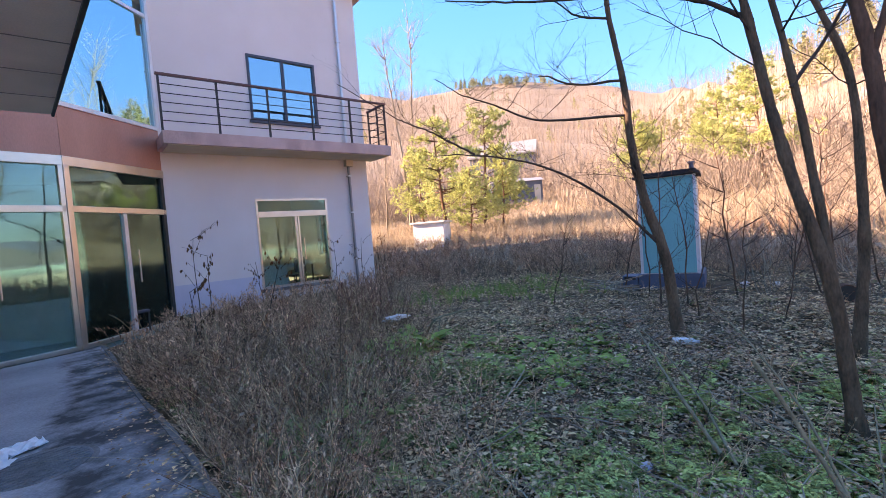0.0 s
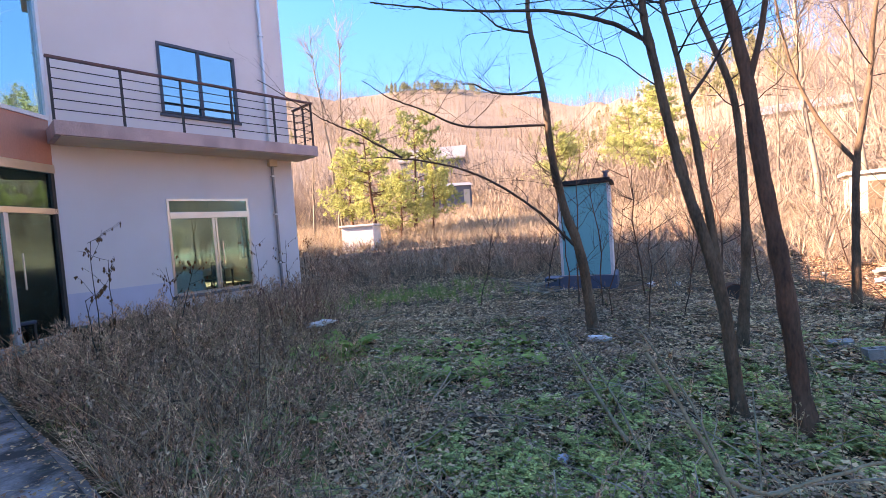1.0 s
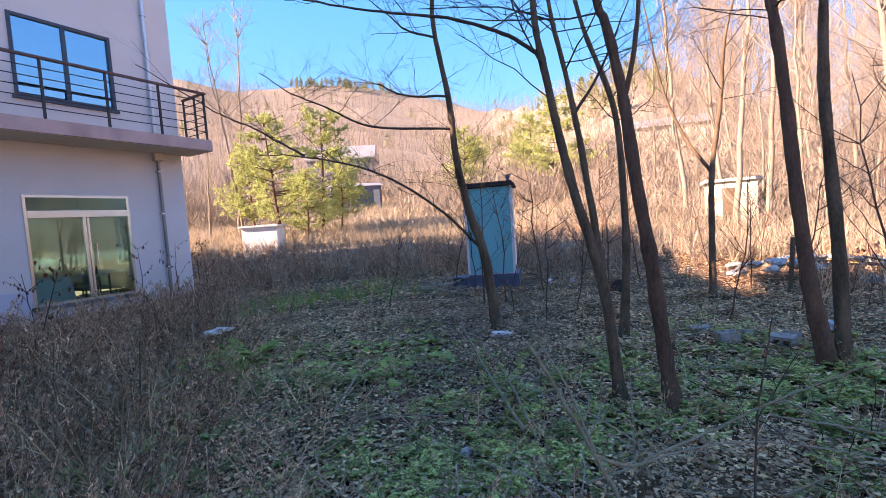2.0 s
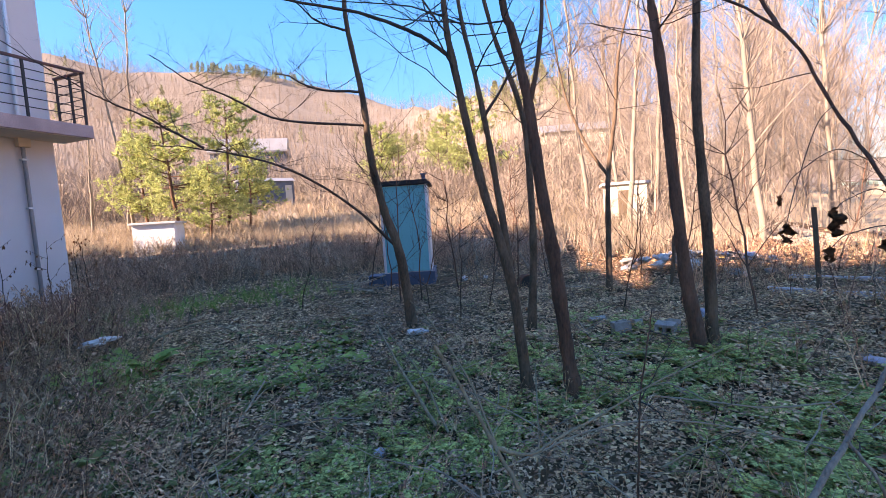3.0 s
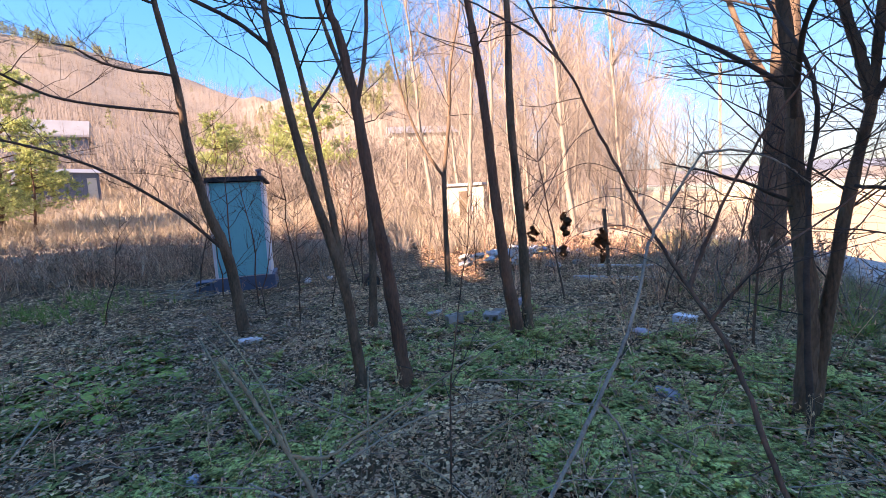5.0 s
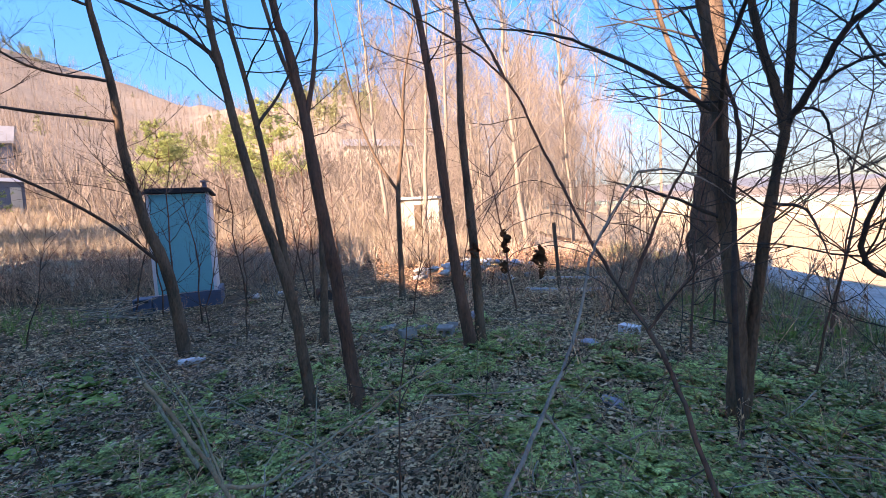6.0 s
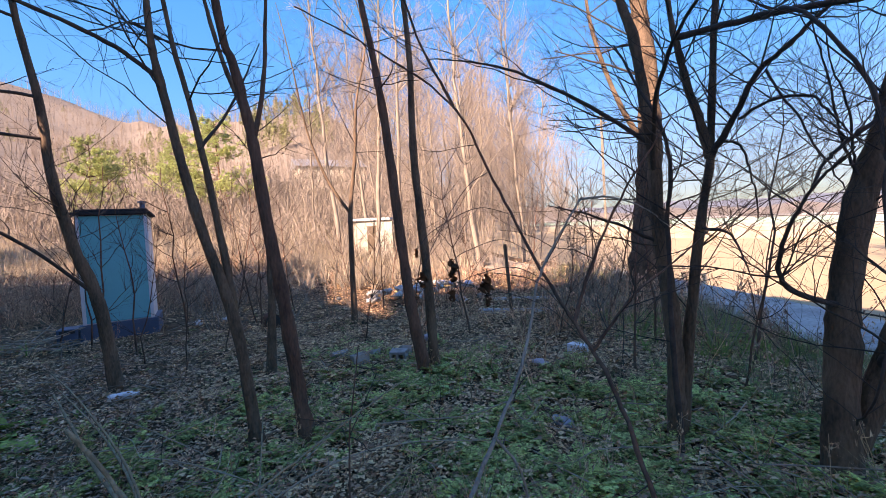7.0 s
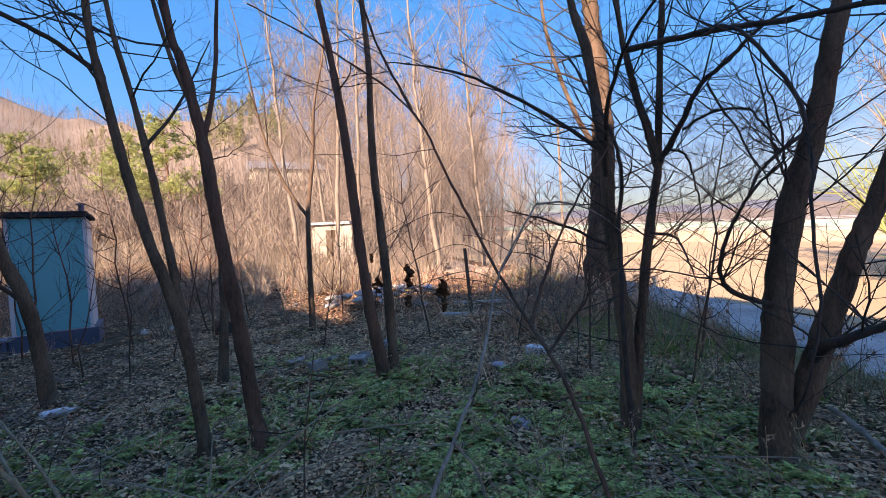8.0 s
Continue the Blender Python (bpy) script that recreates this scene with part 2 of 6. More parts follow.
def box(x0, x1, y0, y1, z0, z1, bm=None, bevel=0.0):
    own = bm is None
    bm = bm or bmesh.new()
    made = bmesh.ops.create_cube(bm, size=1)["verts"]
    for v in made:
        v.co = Vector((x0 + (v.co.x + 0.5) * (x1 - x0), y0 + (v.co.y + 0.5) * (y1 - y0), z0 + (v.co.z + 0.5) * (z1 - z0)))
    if bevel and own:
        bmesh.ops.bevel(bm, geom=bm.edges[:], offset=bevel, segments=2, affect="EDGES", profile=0.6)
    return bm


def tube(points, radii, sides=6):
    """Arrays of a tapered tube along points."""
    p = np.asarray(points, float)
    r = np.asarray(radii, float)
    d = np.gradient(p, axis=0)
    d /= np.linalg.norm(d, axis=1)[:, None] + 1e-9
    ref = np.eye(3)[np.abs(d).max(axis=0).argmin()]
    u = np.cross(d, ref)
    u /= np.linalg.norm(u, axis=1)[:, None] + 1e-9
    w = np.cross(d, u)
    a = np.arange(sides) * 2 * math.pi / sides
    v = p[:, None] + r[:, None, None] * (np.cos(a)[None, :, None] * u[:, None] + np.sin(a)[None, :, None] * w[:, None])
    i = np.arange(len(p) - 1)[:, None] * sides
    j = np.arange(sides)[None]
    k = (j + 1) % sides
    q = np.stack([i + j, i + k, i + sides + k, i + sides + j], -1).reshape(-1, 4)
    return v.reshape(-1, 3), np.concatenate([q[:, [0, 1, 2]], q[:, [0, 2, 3]]])


def join(pieces):
    verts, tris, at = [], [], 0
    for v, t in pieces:
        verts.append(v)
        tris.append(np.asarray(t) + at)
        at += len(v)
    return np.concatenate(verts), np.concatenate(tris)


def scatter(templates, places, turns, sizes, rng, tilt=0.12):
    """Copies of templates (arrays) set on places, each with its own turn, size and lean."""
    out = []
    pick = rng.integers(0, len(templates), len(places))
    for k, (v, t) in enumerate(templates):
        sel = np.where(pick == k)[0]
        if not len(sel):
            continue
        c, s = np.cos(turns[sel]), np.sin(turns[sel])
        lean = rng.normal(0, tilt, (len(sel), 2))
        x = v[None, :, 0] * c[:, None] - v[None, :, 1] * s[:, None] + lean[:, 0:1] * v[None, :, 2]
        y = v[None, :, 0] * s[:, None] + v[None, :, 1] * c[:, None] + lean[:, 1:2] * v[None, :, 2]
        z = np.broadcast_to(v[None, :, 2], x.shape)
        w = np.stack([x, y, z], -1) * sizes[sel][:, None, None] + places[sel][:, None]
        out.append((w.reshape(-1, 3), (t[None] + (np.arange(len(sel)) * len(v))[:, None, None]).reshape(-1, 3)))
    return join(out)


def bend(a, b, n, rng, wild):
    """n places from a to b that wander a little."""
    a, b = np.asarray(a, float), np.asarray(b, float)
    s = np.linspace(0, 1, n)[:, None]
    size = np.linalg.norm(b - a)
    off = np.cumsum(rng.normal(0, wild * size / n, (n, 3)), 0)
    off -= s * off[-1]
    return a + (b - a) * s + off


def spline(points, per=6):
    """A smooth line through control points."""
    p = np.asarray(points, float)
    p = np.concatenate([[2 * p[0] - p[1]], p, [2 * p[-1] - p[-2]]])
    out = []
    for i in range(1, len(p) - 2):
        for u in np.linspace(0, 1, per, endpoint=False):
            out.append(0.5 * (2 * p[i] + (p[i + 1] - p[i - 1]) * u + (2 * p[i - 1] - 5 * p[i] + 4 * p[i + 1] - p[i + 2]) * u**2 + (3 * p[i] - p[i - 1] - 3 * p[i + 1] + p[i + 2]) * u**3))
    out.append(p[-2])
    return np.array(out)


def twigs(start, way, length, radius, rng, depth, sides=4, droop=0.0, dense=1.0):
    """Pieces of a branch that forks depth more times."""
    way = np.asarray(way, float) / np.linalg.norm(way)
    n = 6 if depth else 4
    s = np.linspace(0, 1, n)[:, None]
    bow = rng.normal(0, 1, 3)
    bow = (bow - way * (bow @ way)) * 0.16 * length
    line = start + way * length * s + np.array([0, 0, (0.12 - droop) * length]) * s**2 + bow * s * (1 - s)
    line[1:] += rng.normal(0, 0.012 * length, (n - 1, 3))
    out = [tube(line, np.linspace(radius, radius * (0.45 if depth else 0.3), n), sides)]
    if depth:
        for _ in range(max(2, int(round((rng.integers(3, 6)) * dense)))):
            s = rng.uniform(0.25, 1.0)
            at = line[min(n - 1, int(s * (n - 1)))] * 0.5 + line[min(n - 1, int(s * (n - 1)) + 1)] * 0.5
            side = rng.normal(0, 1, 3)
            side -= way * (side @ way)
            side /= np.linalg.norm(side) + 1e-9
            w2 = way * rng.uniform(0.5, 1.0) + side * rng.uniform(0.45, 0.95) + np.array([0, 0, 0.15])
            out += twigs(at, w2, length * rng.uniform(0.4, 0.68), radius * 0.5 * (1 - 0.35 * s), rng, depth - 1, max(3, sides - 1), droop, dense)
    return out


# ---- the lie of the land ----
EYE0 = np.array((-3.6, -12.5))
# the rise from -104 to -74 is out of view, raised for glass reflections
RIDGE_AZ = [-180, -104, -74, -62, -48, -37, -30, -19, -10, -4, 2, 5.5, 9, 16, 20, 24, 29, 39, 50, 60, 90, 130, 180]
RIDGE_EL = [2.0, 12.0, 13.0, 2.6, 1.8, 2.4, 2.2, 3.2, 7.2, 11.2, 14.6, 15.8, 15.5, 13.8, 13.5, 13.8, 15.0, 17.1, 17.1, 17.2, 14.0, 6.0, 2.0]
RIDGE_R = [900, 300, 260, 900, 900, 900, 800, 260, 165, 150, 145, 145, 150, 165, 230, 290, 310, 320, 320, 300, 300, 500, 900]
RIDGE_R0 = [60, 60, 60, 60, 60, 55, 45, 20, 12, 12, 12, 12, 12, 12, 12, 12, 12, 12, 12, 12, 12, 40, 60]


# the farm road's two edges
ROAD_X = [-14, -9, -4, 1.2, 6, 11, 13]
ROAD_NEAR = [-14.8, -15.6, -16.7, -17.85, -19.3, -20.3, -20.9]
ROAD_FAR = [-16.6, -17.3, -18.4, -19.45, -20.45, -20.95, -21.0]


def patio_z(y):
    """The patio falls gently towards the glazed bay."""
    return 0.058 - 0.03 * np.clip(np.asarray(y, float) + 9, 0, 8)


def land(x, y):
    x, y = np.asarray(x, float), np.asarray(y, float)
    dx, dy = x - EYE0[0], y - EYE0[1]
    r, az = np.hypot(dx, dy), np.degrees(np.arctan2(dy, dx))
    el, big, r0 = (np.interp(az, RIDGE_AZ, k) for k in (RIDGE_EL, RIDGE_R, RIDGE_R0))
    top = np.tan(np.radians(el)) * big
    s = np.clip((r - r0) / (big - r0), 0, 1.25)
    h = top * np.where(s < 1, s**1.48, 1 - 1.6 * (s - 1) ** 2)
    roll = 0.5 * (np.sin(x * 0.045 + 1.3) * np.sin(y * 0.052 + 0.4) + np.sin(x * 0.11 + y * 0.07)) * np.clip((r - 40) / 120, 0, 1) * 4
    low = -1.2 * np.clip((-y - np.interp(x, ROAD_X, ROAD_FAR) * -1 - 0.1) / 2.6, 0, 1) * np.clip((-az - 5) / 12, 0, 1)
    low = low - 0.26 * np.clip((y + 9) / 6.5, 0, 1) * np.clip((-1.2 - x) / 1.0, 0, 1) * (r < 40)
    small = 0.03 * np.sin(x * 1.9 + 0.6) * np.sin(y * 1.6) + 0.02 * np.sin(x * 4.3 + y * 3.1) + 0.012 * np.sin(x * 9.1 - y * 7.7)
    flat = np.clip((x + 3.6) / 0.5, 0, 1)
    return h + roll * np.clip(h / 10, 0, 1) + low + small * flat * np.clip(1.5 - r / 60, 0, 1) - 0.04 * (1 - flat)


def build_ground():
    na, nr = 330, 150
    rad = np.concatenate([[0.05], np.geomspace(0.35, 2600, nr - 1)])
    ang = np.linspace(0, 2 * math.pi, na, endpoint=False)
    x = EYE0[0] + rad[:, None] * np.cos(ang)[None]
    y = EYE0[1] + rad[:, None] * np.sin(ang)[None]
    z = land(x, y)
    v = np.stack([x, y, z], -1).reshape(-1, 3)
    i, j = np.meshgrid(np.arange(nr - 1) * na, np.arange(na), indexing="ij")
    k = (j + 1) % na
    q = np.stack([i + j, i + na + j, i + na + k, i + k], -1).reshape(-1, 4)
    tris = np.concatenate([q[:, [0, 1, 2]], q[:, [0, 2, 3]]])
    ob = arrays("ground", v, tris, SOIL, smooth=True)
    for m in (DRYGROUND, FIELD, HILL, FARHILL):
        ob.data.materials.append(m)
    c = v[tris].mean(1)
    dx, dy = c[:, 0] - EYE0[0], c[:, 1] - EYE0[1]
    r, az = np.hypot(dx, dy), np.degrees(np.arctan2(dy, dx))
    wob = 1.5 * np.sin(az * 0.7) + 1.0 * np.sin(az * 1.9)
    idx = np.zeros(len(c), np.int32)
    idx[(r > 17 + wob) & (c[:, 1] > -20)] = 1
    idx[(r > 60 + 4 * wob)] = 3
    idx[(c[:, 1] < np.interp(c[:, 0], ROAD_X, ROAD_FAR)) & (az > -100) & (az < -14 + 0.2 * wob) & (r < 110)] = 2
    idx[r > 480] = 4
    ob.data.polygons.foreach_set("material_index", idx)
    return tagged(ob, "leaf-strewn yard soil running out to a tan field and wooded hills", "ground", kind="structure")


build_ground()
# ---- building ----
FLOOR = 0.06
BAYFLOOR = -0.165
BAY = (-3.80, -1.55)      # corner of the glazed bay
JOIN = (-2.05, 0.0)       # where the bay meets the plain wall
LEFT = (-6.20, -2.30)     # far end of the bay's other face
TOP = 8.95
SHADE_WING_TOP = 10.3


def build_building():
    b = thing("building", "pale lavender rendered three-storey building with glazed corner bay", "building")
    t = 0.25
    # front wall with a door opening and a window opening through it
    x0, x1 = JOIN[0], 3.45
    part("wall", pierced(x0, x1, 0, TOP, 0, t, [(0.0, 2.02, 0.35, 2.77), (0.107, 1.99, 4.86, 6.615)]), WALL, b, "pale lavender rendered wall")
    wall = part("wall", pierced(t, 6, 0, TOP, 0, t, [(1.2, 3.6, 1.0, 2.5)]), WALL, b)
    wall.matrix_local = Matrix(((0, -1, 0, x1), (1, 0, 0, 0), (0, 0, 1, 0), (0, 0, 0, 1)))
    side = part("side_window", frame_yz(x1 - t, x1, 1.2, 3.6, 1.0, 2.5, 0.06), ALU, b, "pale-framed window letting daylight in")
    pane = part("pane", box(x1 - 0.14, x1 - 0.13, 1.26, 3.54, 1.06, 2.44), BAYGLASS, side)
    pane.visible_shadow = False
    part("wall", pierced(-14, x1, 0, TOP, 6, 6 + t, [(-1.4, 0.6, 0.9, 2.5)]), WALL, b)
    for xa, xb in ((-1.4, 0.6),):
        back = part("back_window", frame_bm(xa, xb, 0.9, 2.5, 0.06, 6.08, 6.16), ALU, b, "pale-framed window letting daylight in")
        part("mullion", box((xa + xb) / 2 - 0.03, (xa + xb) / 2 + 0.03, 6.09, 6.15, 0.96, 2.44), ALU, back)
        part("pane", box(xa + 0.06, xb - 0.06, 6.11, 6.116, 0.96, 2.44), DOORGLASS, back).visible_shadow = False
    part("plinth", box(x0 + 0.02, -0.02, -0.012, 0, 0.02, 0.72), WALL_LOW, b, "cooler-toned strip at the wall's foot")
    part("roof", box(-14.3, x1 + 0.3, -0.25, 6.5, TOP, TOP + 0.25, bevel=0.02), PINK, b)
    # floors inside
    part("floor", box(-6.2, x1 - t, -0.0 + t, 6, 3.9, 4.15), SOFFIT, b)
    part("floor", box(-2.08, x1 - t, t, 6, -0.1, FLOOR), DARKFLOOR, b)

    # balcony
    zs, ze, dp, xr = 3.91, 4.20, 1.05, 3.74
    slab = part("balcony", box(-2.10, xr, -dp, 0, zs, ze, bevel=0.012), PINK, b, "pink-stained concrete balcony slab")
    part("soffit", box(-2.0, xr - 0.08, -dp + 0.06, -0.01, zs - 0.012, zs), SOFFIT, slab, "beige painted underside")
    posts = [-2.08, -0.92, 0.24, 1.38, 2.50, 3.64]
    for px in posts:
        part("post", box(px - 0.022, px + 0.022, -dp + 0.04, -dp + 0.085, ze, 5.40), IRON, slab)
    for py in (-0.05, -0.56):
        part("post", box(3.62, 3.66, py - 0.022, py + 0.022, ze, 5.40), IRON, slab)
    for k in range(5):
        z = ze + 0.22 + 0.2 * k
        part("rail", tube_bm([(posts[0], -dp + 0.06, z), (3.64, -dp + 0.06, z)], 0.011), IRON, slab)
        part("rail", tube_bm([(3.64, -dp + 0.06, z), (3.64, 0.0, z)], 0.011), IRON, slab)
    part("handrail", box(posts[0] - 0.05, 3.70, -dp + 0.02, -dp + 0.105, 5.40, 5.455, bevel=0.012), RAILWOOD, slab, "red-brown handrail")
    part("handrail", box(3.60, 3.68, -dp + 0.105, 0.0, 5.40, 5.455, bevel=0.012), RAILWOOD, slab)

    # upper window: dark frame, two panes
    win = part("window", frame_bm(0.107, 1.99, 4.86, 6.615, 0.065, -0.03, 0.06), NAVY, b, "dark-framed sliding window")
    part("mullion", box(1.02, 1.10, -0.015, 0.05, 4.92, 6.56), NAVY, win)
    for xa, xb, y in ((0.172, 1.03, 0.015), (1.09, 1.925, 0.03)):
        part("pane", box(xa, xb, y, y + 0.006, 4.93, 6.55), WINGLASS, win)
    part("sill", box(0.06, 2.04, -0.06, 0.0, 4.80, 4.86, bevel=0.006), NAVY, win)

    # ground-floor glass door
    door = part("door", frame_bm(0.0, 2.02, 0.35, 2.77, 0.055, -0.02, 0.07), STEEL, b, "glazed double door in a steel frame")
    part("transom", box(0.055, 1.965, -0.03, 0.06, 2.27, 2.43, bevel=0.006), STEEL, door)
    part("mullion", box(1.03, 1.09, -0.02, 0.05, 0.42, 2.27), STEEL, door)
    part("mullion", box(1.12, 1.16, 0.0, 0.05, 0.42, 2.27), STEEL, door)
    for xa, xb, za, zb in ((0.055, 1.965, 2.43, 2.715), (0.055, 1.03, 0.41, 2.27), (1.16, 1.965, 0.41, 2.27)):
        part("pane", box(xa, xb, 0.015, 0.021, za, zb), DOORGLASS, door).visible_shadow = False
    part("sill", box(-0.05, 2.07, -0.12, 0.0, 0.27, 0.35, bevel=0.01), CONCRETE, door)
    part("handle", tube_bm([(1.24, -0.05, 1.05), (1.24, -0.05, 1.65)], 0.014), STEEL, door)

    # rainwater pipe in two lengths with a hopper between
    pipe = part("downpipe", tube_bm([(2.79, -0.07, 4.22), (2.79, -0.07, TOP)], 0.045, 10), ALU, b, "pale rainwater downpipe")
    part("lower_pipe", tube_bm([(2.80, -0.07, 0.0), (2.80, -0.07, 3.72)], 0.042, 10), DULLPIPE, pipe, "dull grey lower length")
    part("hopper", box(2.68, 2.92, -0.17, -0.005, 3.70, 3.90, bevel=0.02), SOFFIT, pipe)
    for z in (0.9, 2.3, 3.4, 5.6, 7.4):
        part("clip", box(2.735, 2.855, -0.13, 0.0, z, z + 0.04), ALU, pipe)

    # glazed bay: two faces that meet at a corner post
    for name, a, c, splits in (("bay_front", BAY, JOIN, (0.50,)), ("bay_side", LEFT, BAY, (0.45,))):
        a, c = Vector((*a, 0)), Vector((*c, 0))
        ln = (c - a).length
        turn = math.degrees(math.atan2(c.y - a.y, c.x - a.x))
        face = part(name, box(-0.02, ln, 0, 0.16, 3.47, 4.40), TERRA, b, "terracotta panel band over steel-framed shop glazing")
        face.matrix_local = pose(a.x, a.y, 0, 0, 0, turn)
        part("head", box(-0.04, ln, -0.035, 0.12, 3.29, 3.468, bevel=0.006), STEEL, face)
        part("transom", box(0, ln, -0.03, 0.09, 2.43, 2.55, bevel=0.006), STEEL, face)
        part("bottom_rail", box(0, ln, -0.03, 0.09, BAYFLOOR, BAYFLOOR + 0.09, bevel=0.006), STEEL, face)
        part("post", box(-0.04, 0.07, -0.04, 0.10, BAYFLOOR, 3.29, bevel=0.006), STEEL, face)
        part("post", box(ln - 0.10, ln - 0.02, -0.03, 0.10, BAYFLOOR, 3.29, bevel=0.006), DARK if name == "bay_front" else STEEL, face)
        for s in splits:
            part("stile", box(ln * s - 0.03, ln * s + 0.03, -0.03, 0.08, BAYFLOOR + 0.09, 2.43, bevel=0.004), ALU, face)
            part("stile", box(ln * s + 0.05, ln * s + 0.09, 0.0, 0.08, BAYFLOOR + 0.09, 2.43, bevel=0.004), ALU, face)
        part("pane", box(0.07, ln - 0.10, 0.03, 0.036, 2.55, 3.29), BAYGLASS, face).visible_shadow = False
        part("pane", box(0.07, ln - 0.10, 0.03, 0.036, BAYFLOOR + 0.09, 2.43), BAYGLASS, face).visible_shadow = False
        # upper storey glazing, leaning mirror glass in a pale frame
        part("upper_sill", box(-0.03, ln, -0.03, 0.14, 4.40, 4.49, bevel=0.006), ALU, face)
        part("upper_glass", box(0.0, ln - 0.03, 0.02, 0.03, 4.49, 7.0), BLUEGLASS, face)
        part("upper_glass", box(0.0, ln - 0.03, 0.02, 0.03, 7.08, TOP - 0.4), BLUEGLASS, face)
        part("upper_rail", box(-0.03, ln, -0.02, 0.10, 7.0, 7.08), ALU, face)
        part("upper_post", box(ln - 0.06, ln + 0.02, -0.03, 0.12, 4.49, TOP - 0.3), ALU, face)
        part("upper_post", box(-0.04, 0.04, -0.03, 0.12, 4.49, TOP - 0.3), ALU, face)
        # dark sheet added in place of the unbuilt, dim rooms behind the glass
        part("dim_room_backing", box(0.05, ln - 0.1, 0.30, 0.34, 4.2, TOP - 0.3), DARK, face)
        part("handle", tube_bm([(ln * 0.5 + 0.22, -0.07, 0.95), (ln * 0.5 + 0.22, -0.07, 1.65)], 0.014), STEEL, face)
    # unseen west wing, added and sized so its shadow covers the yard
    part("shade_wing_wall", box(-6.45, -6.2, -11.25, -2.32, -0.3, SHADE_WING_TOP), WALL, b)
    part("shade_wing_wall", box(-14, -6.45, -11.5, -11.25, -0.3, SHADE_WING_TOP), WALL, b)
    part("shade_wing_wall", box(-14.25, -14, -11.5, 6.2, -0.3, SHADE_WING_TOP), WALL, b)
    part("shade_wing_roof", box(-14.3, -6.0, -11.55, -0.26, SHADE_WING_TOP, SHADE_WING_TOP + 0.25), PINK, b)
    # unseen rear block, added so its shadow reaches the brush beyond the yard
    part("shade_block_wall", box(x1 - t, x1, 6.25, 11.5, -0.1, TOP), WALL, b)
    part("shade_block_wall", box(0.9, x1 - t, 11.25, 11.5, -0.1, TOP), WALL, b)
    part("shade_block_wall", box(0.9, 0.9 + t, 6.25, 11.25, -0.1, TOP), WALL, b)
    part("shade_block_roof", box(0.8, x1 + 0.3, 6.5, 11.8, TOP, TOP + 0.25, bevel=0.02), PINK, b)
    part("bay_ceiling", prism([(-6.2, -2.1), (-3.78, -1.38), (-2.1, 0.2), (-6.2, 0.2)], 3.35, 3.45), SOFFIT, b)
    part("bay_floor", prism([(-13.9, -1.7), (-6.2, -2.22), (-3.80, -1.49), (-2.08, 0.0), (-2.08, 6.0), (-13.9, 6.0)], -0.3, BAYFLOOR + 0.004), DARKFLOOR, b)
    # entrance canopy
    can = part("canopy", prism([(-3.81, -4.03), (-3.40, -8.8), (-6.2, -8.8), (-6.2, -4.05)], 3.60, 3.86), CANOPY, b, "weathered brown sheet-metal canopy")
    part("canopy_edge", prism([(-3.81, -4.0), (-3.36, -8.8), (-3.40, -8.8), (-3.84, -4.03)], 3.57, 3.90), DARK, can)
    for k in range(4):
        y = -4.9 - k * 0.95
        part("canopy_seam", box(-6.1, -3.80 - 0.085 * (y + 4.03), y - 0.006, y + 0.006, 3.594, 3.60), BOARDBROWN, can)
    return b


def pierced(x0, x1, z0, z1, y0, y1, holes):
    """One closed wall from y0 to y1 with rectangular holes through it."""
    xs = sorted({x0, x1, *(h[0] for h in holes), *(h[1] for h in holes)})
    zs = sorted({z0, z1, *(h[2] for h in holes), *(h[3] for h in holes)})

    def solid(i, j):
        if not (0 <= i < len(xs) - 1 and 0 <= j < len(zs) - 1):
            return False
        cx, cz = (xs[i] + xs[i + 1]) / 2, (zs[j] + zs[j + 1]) / 2
        return not any(h[0] < cx < h[1] and h[2] < cz < h[3] for h in holes)

    bm = bmesh.new()
    corner = {}

    def v(i, j, y):
        if (i, j, y) not in corner:
            corner[i, j, y] = bm.verts.new((xs[i], y, zs[j]))
        return corner[i, j, y]

    for i in range(len(xs) - 1):
        for j in range(len(zs) - 1):
            if not solid(i, j):
                continue
            bm.faces.new((v(i, j, y0), v(i + 1, j, y0), v(i + 1, j + 1, y0), v(i, j + 1, y0)))
            bm.faces.new((v(i, j + 1, y1), v(i + 1, j + 1, y1), v(i + 1, j, y1), v(i, j, y1)))
            for di, dj, a, c in ((-1, 0, (i, j), (i, j + 1)), (1, 0, (i + 1, j), (i + 1, j + 1)), (0, -1, (i, j), (i + 1, j)), (0, 1, (i, j + 1), (i + 1, j + 1))):
                if not solid(i + di, j + dj):
                    bm.faces.new((v(*a, y0), v(*c, y0), v(*c, y1), v(*a, y1)))
    bmesh.ops.recalc_face_normals(bm, faces=bm.faces[:])
    return bm


def frame_yz(x0, x1, y0, y1, z0, z1, w):
    bm = bmesh.new()
    for a in ((y0, y0 + w, z0, z1), (y1 - w, y1, z0, z1), (y0 + w, y1 - w, z1 - w, z1), (y0 + w, y1 - w, z0, z0 + w)):
        box(x0 + 0.08, x1 - 0.08, a[0], a[1], a[2], a[3], bm)
    return bm


def frame_bm(x0, x1, z0, z1, w, y0, y1):
    bm = bmesh.new()
    for a in ((x0, x0 + w, z0, z1), (x1 - w, x1, z0, z1), (x0 + w, x1 - w, z1 - w, z1), (x0 + w, x1 - w, z0, z0 + w)):
        box(a[0], a[1], y0, y1, a[2], a[3], bm)
    return bm


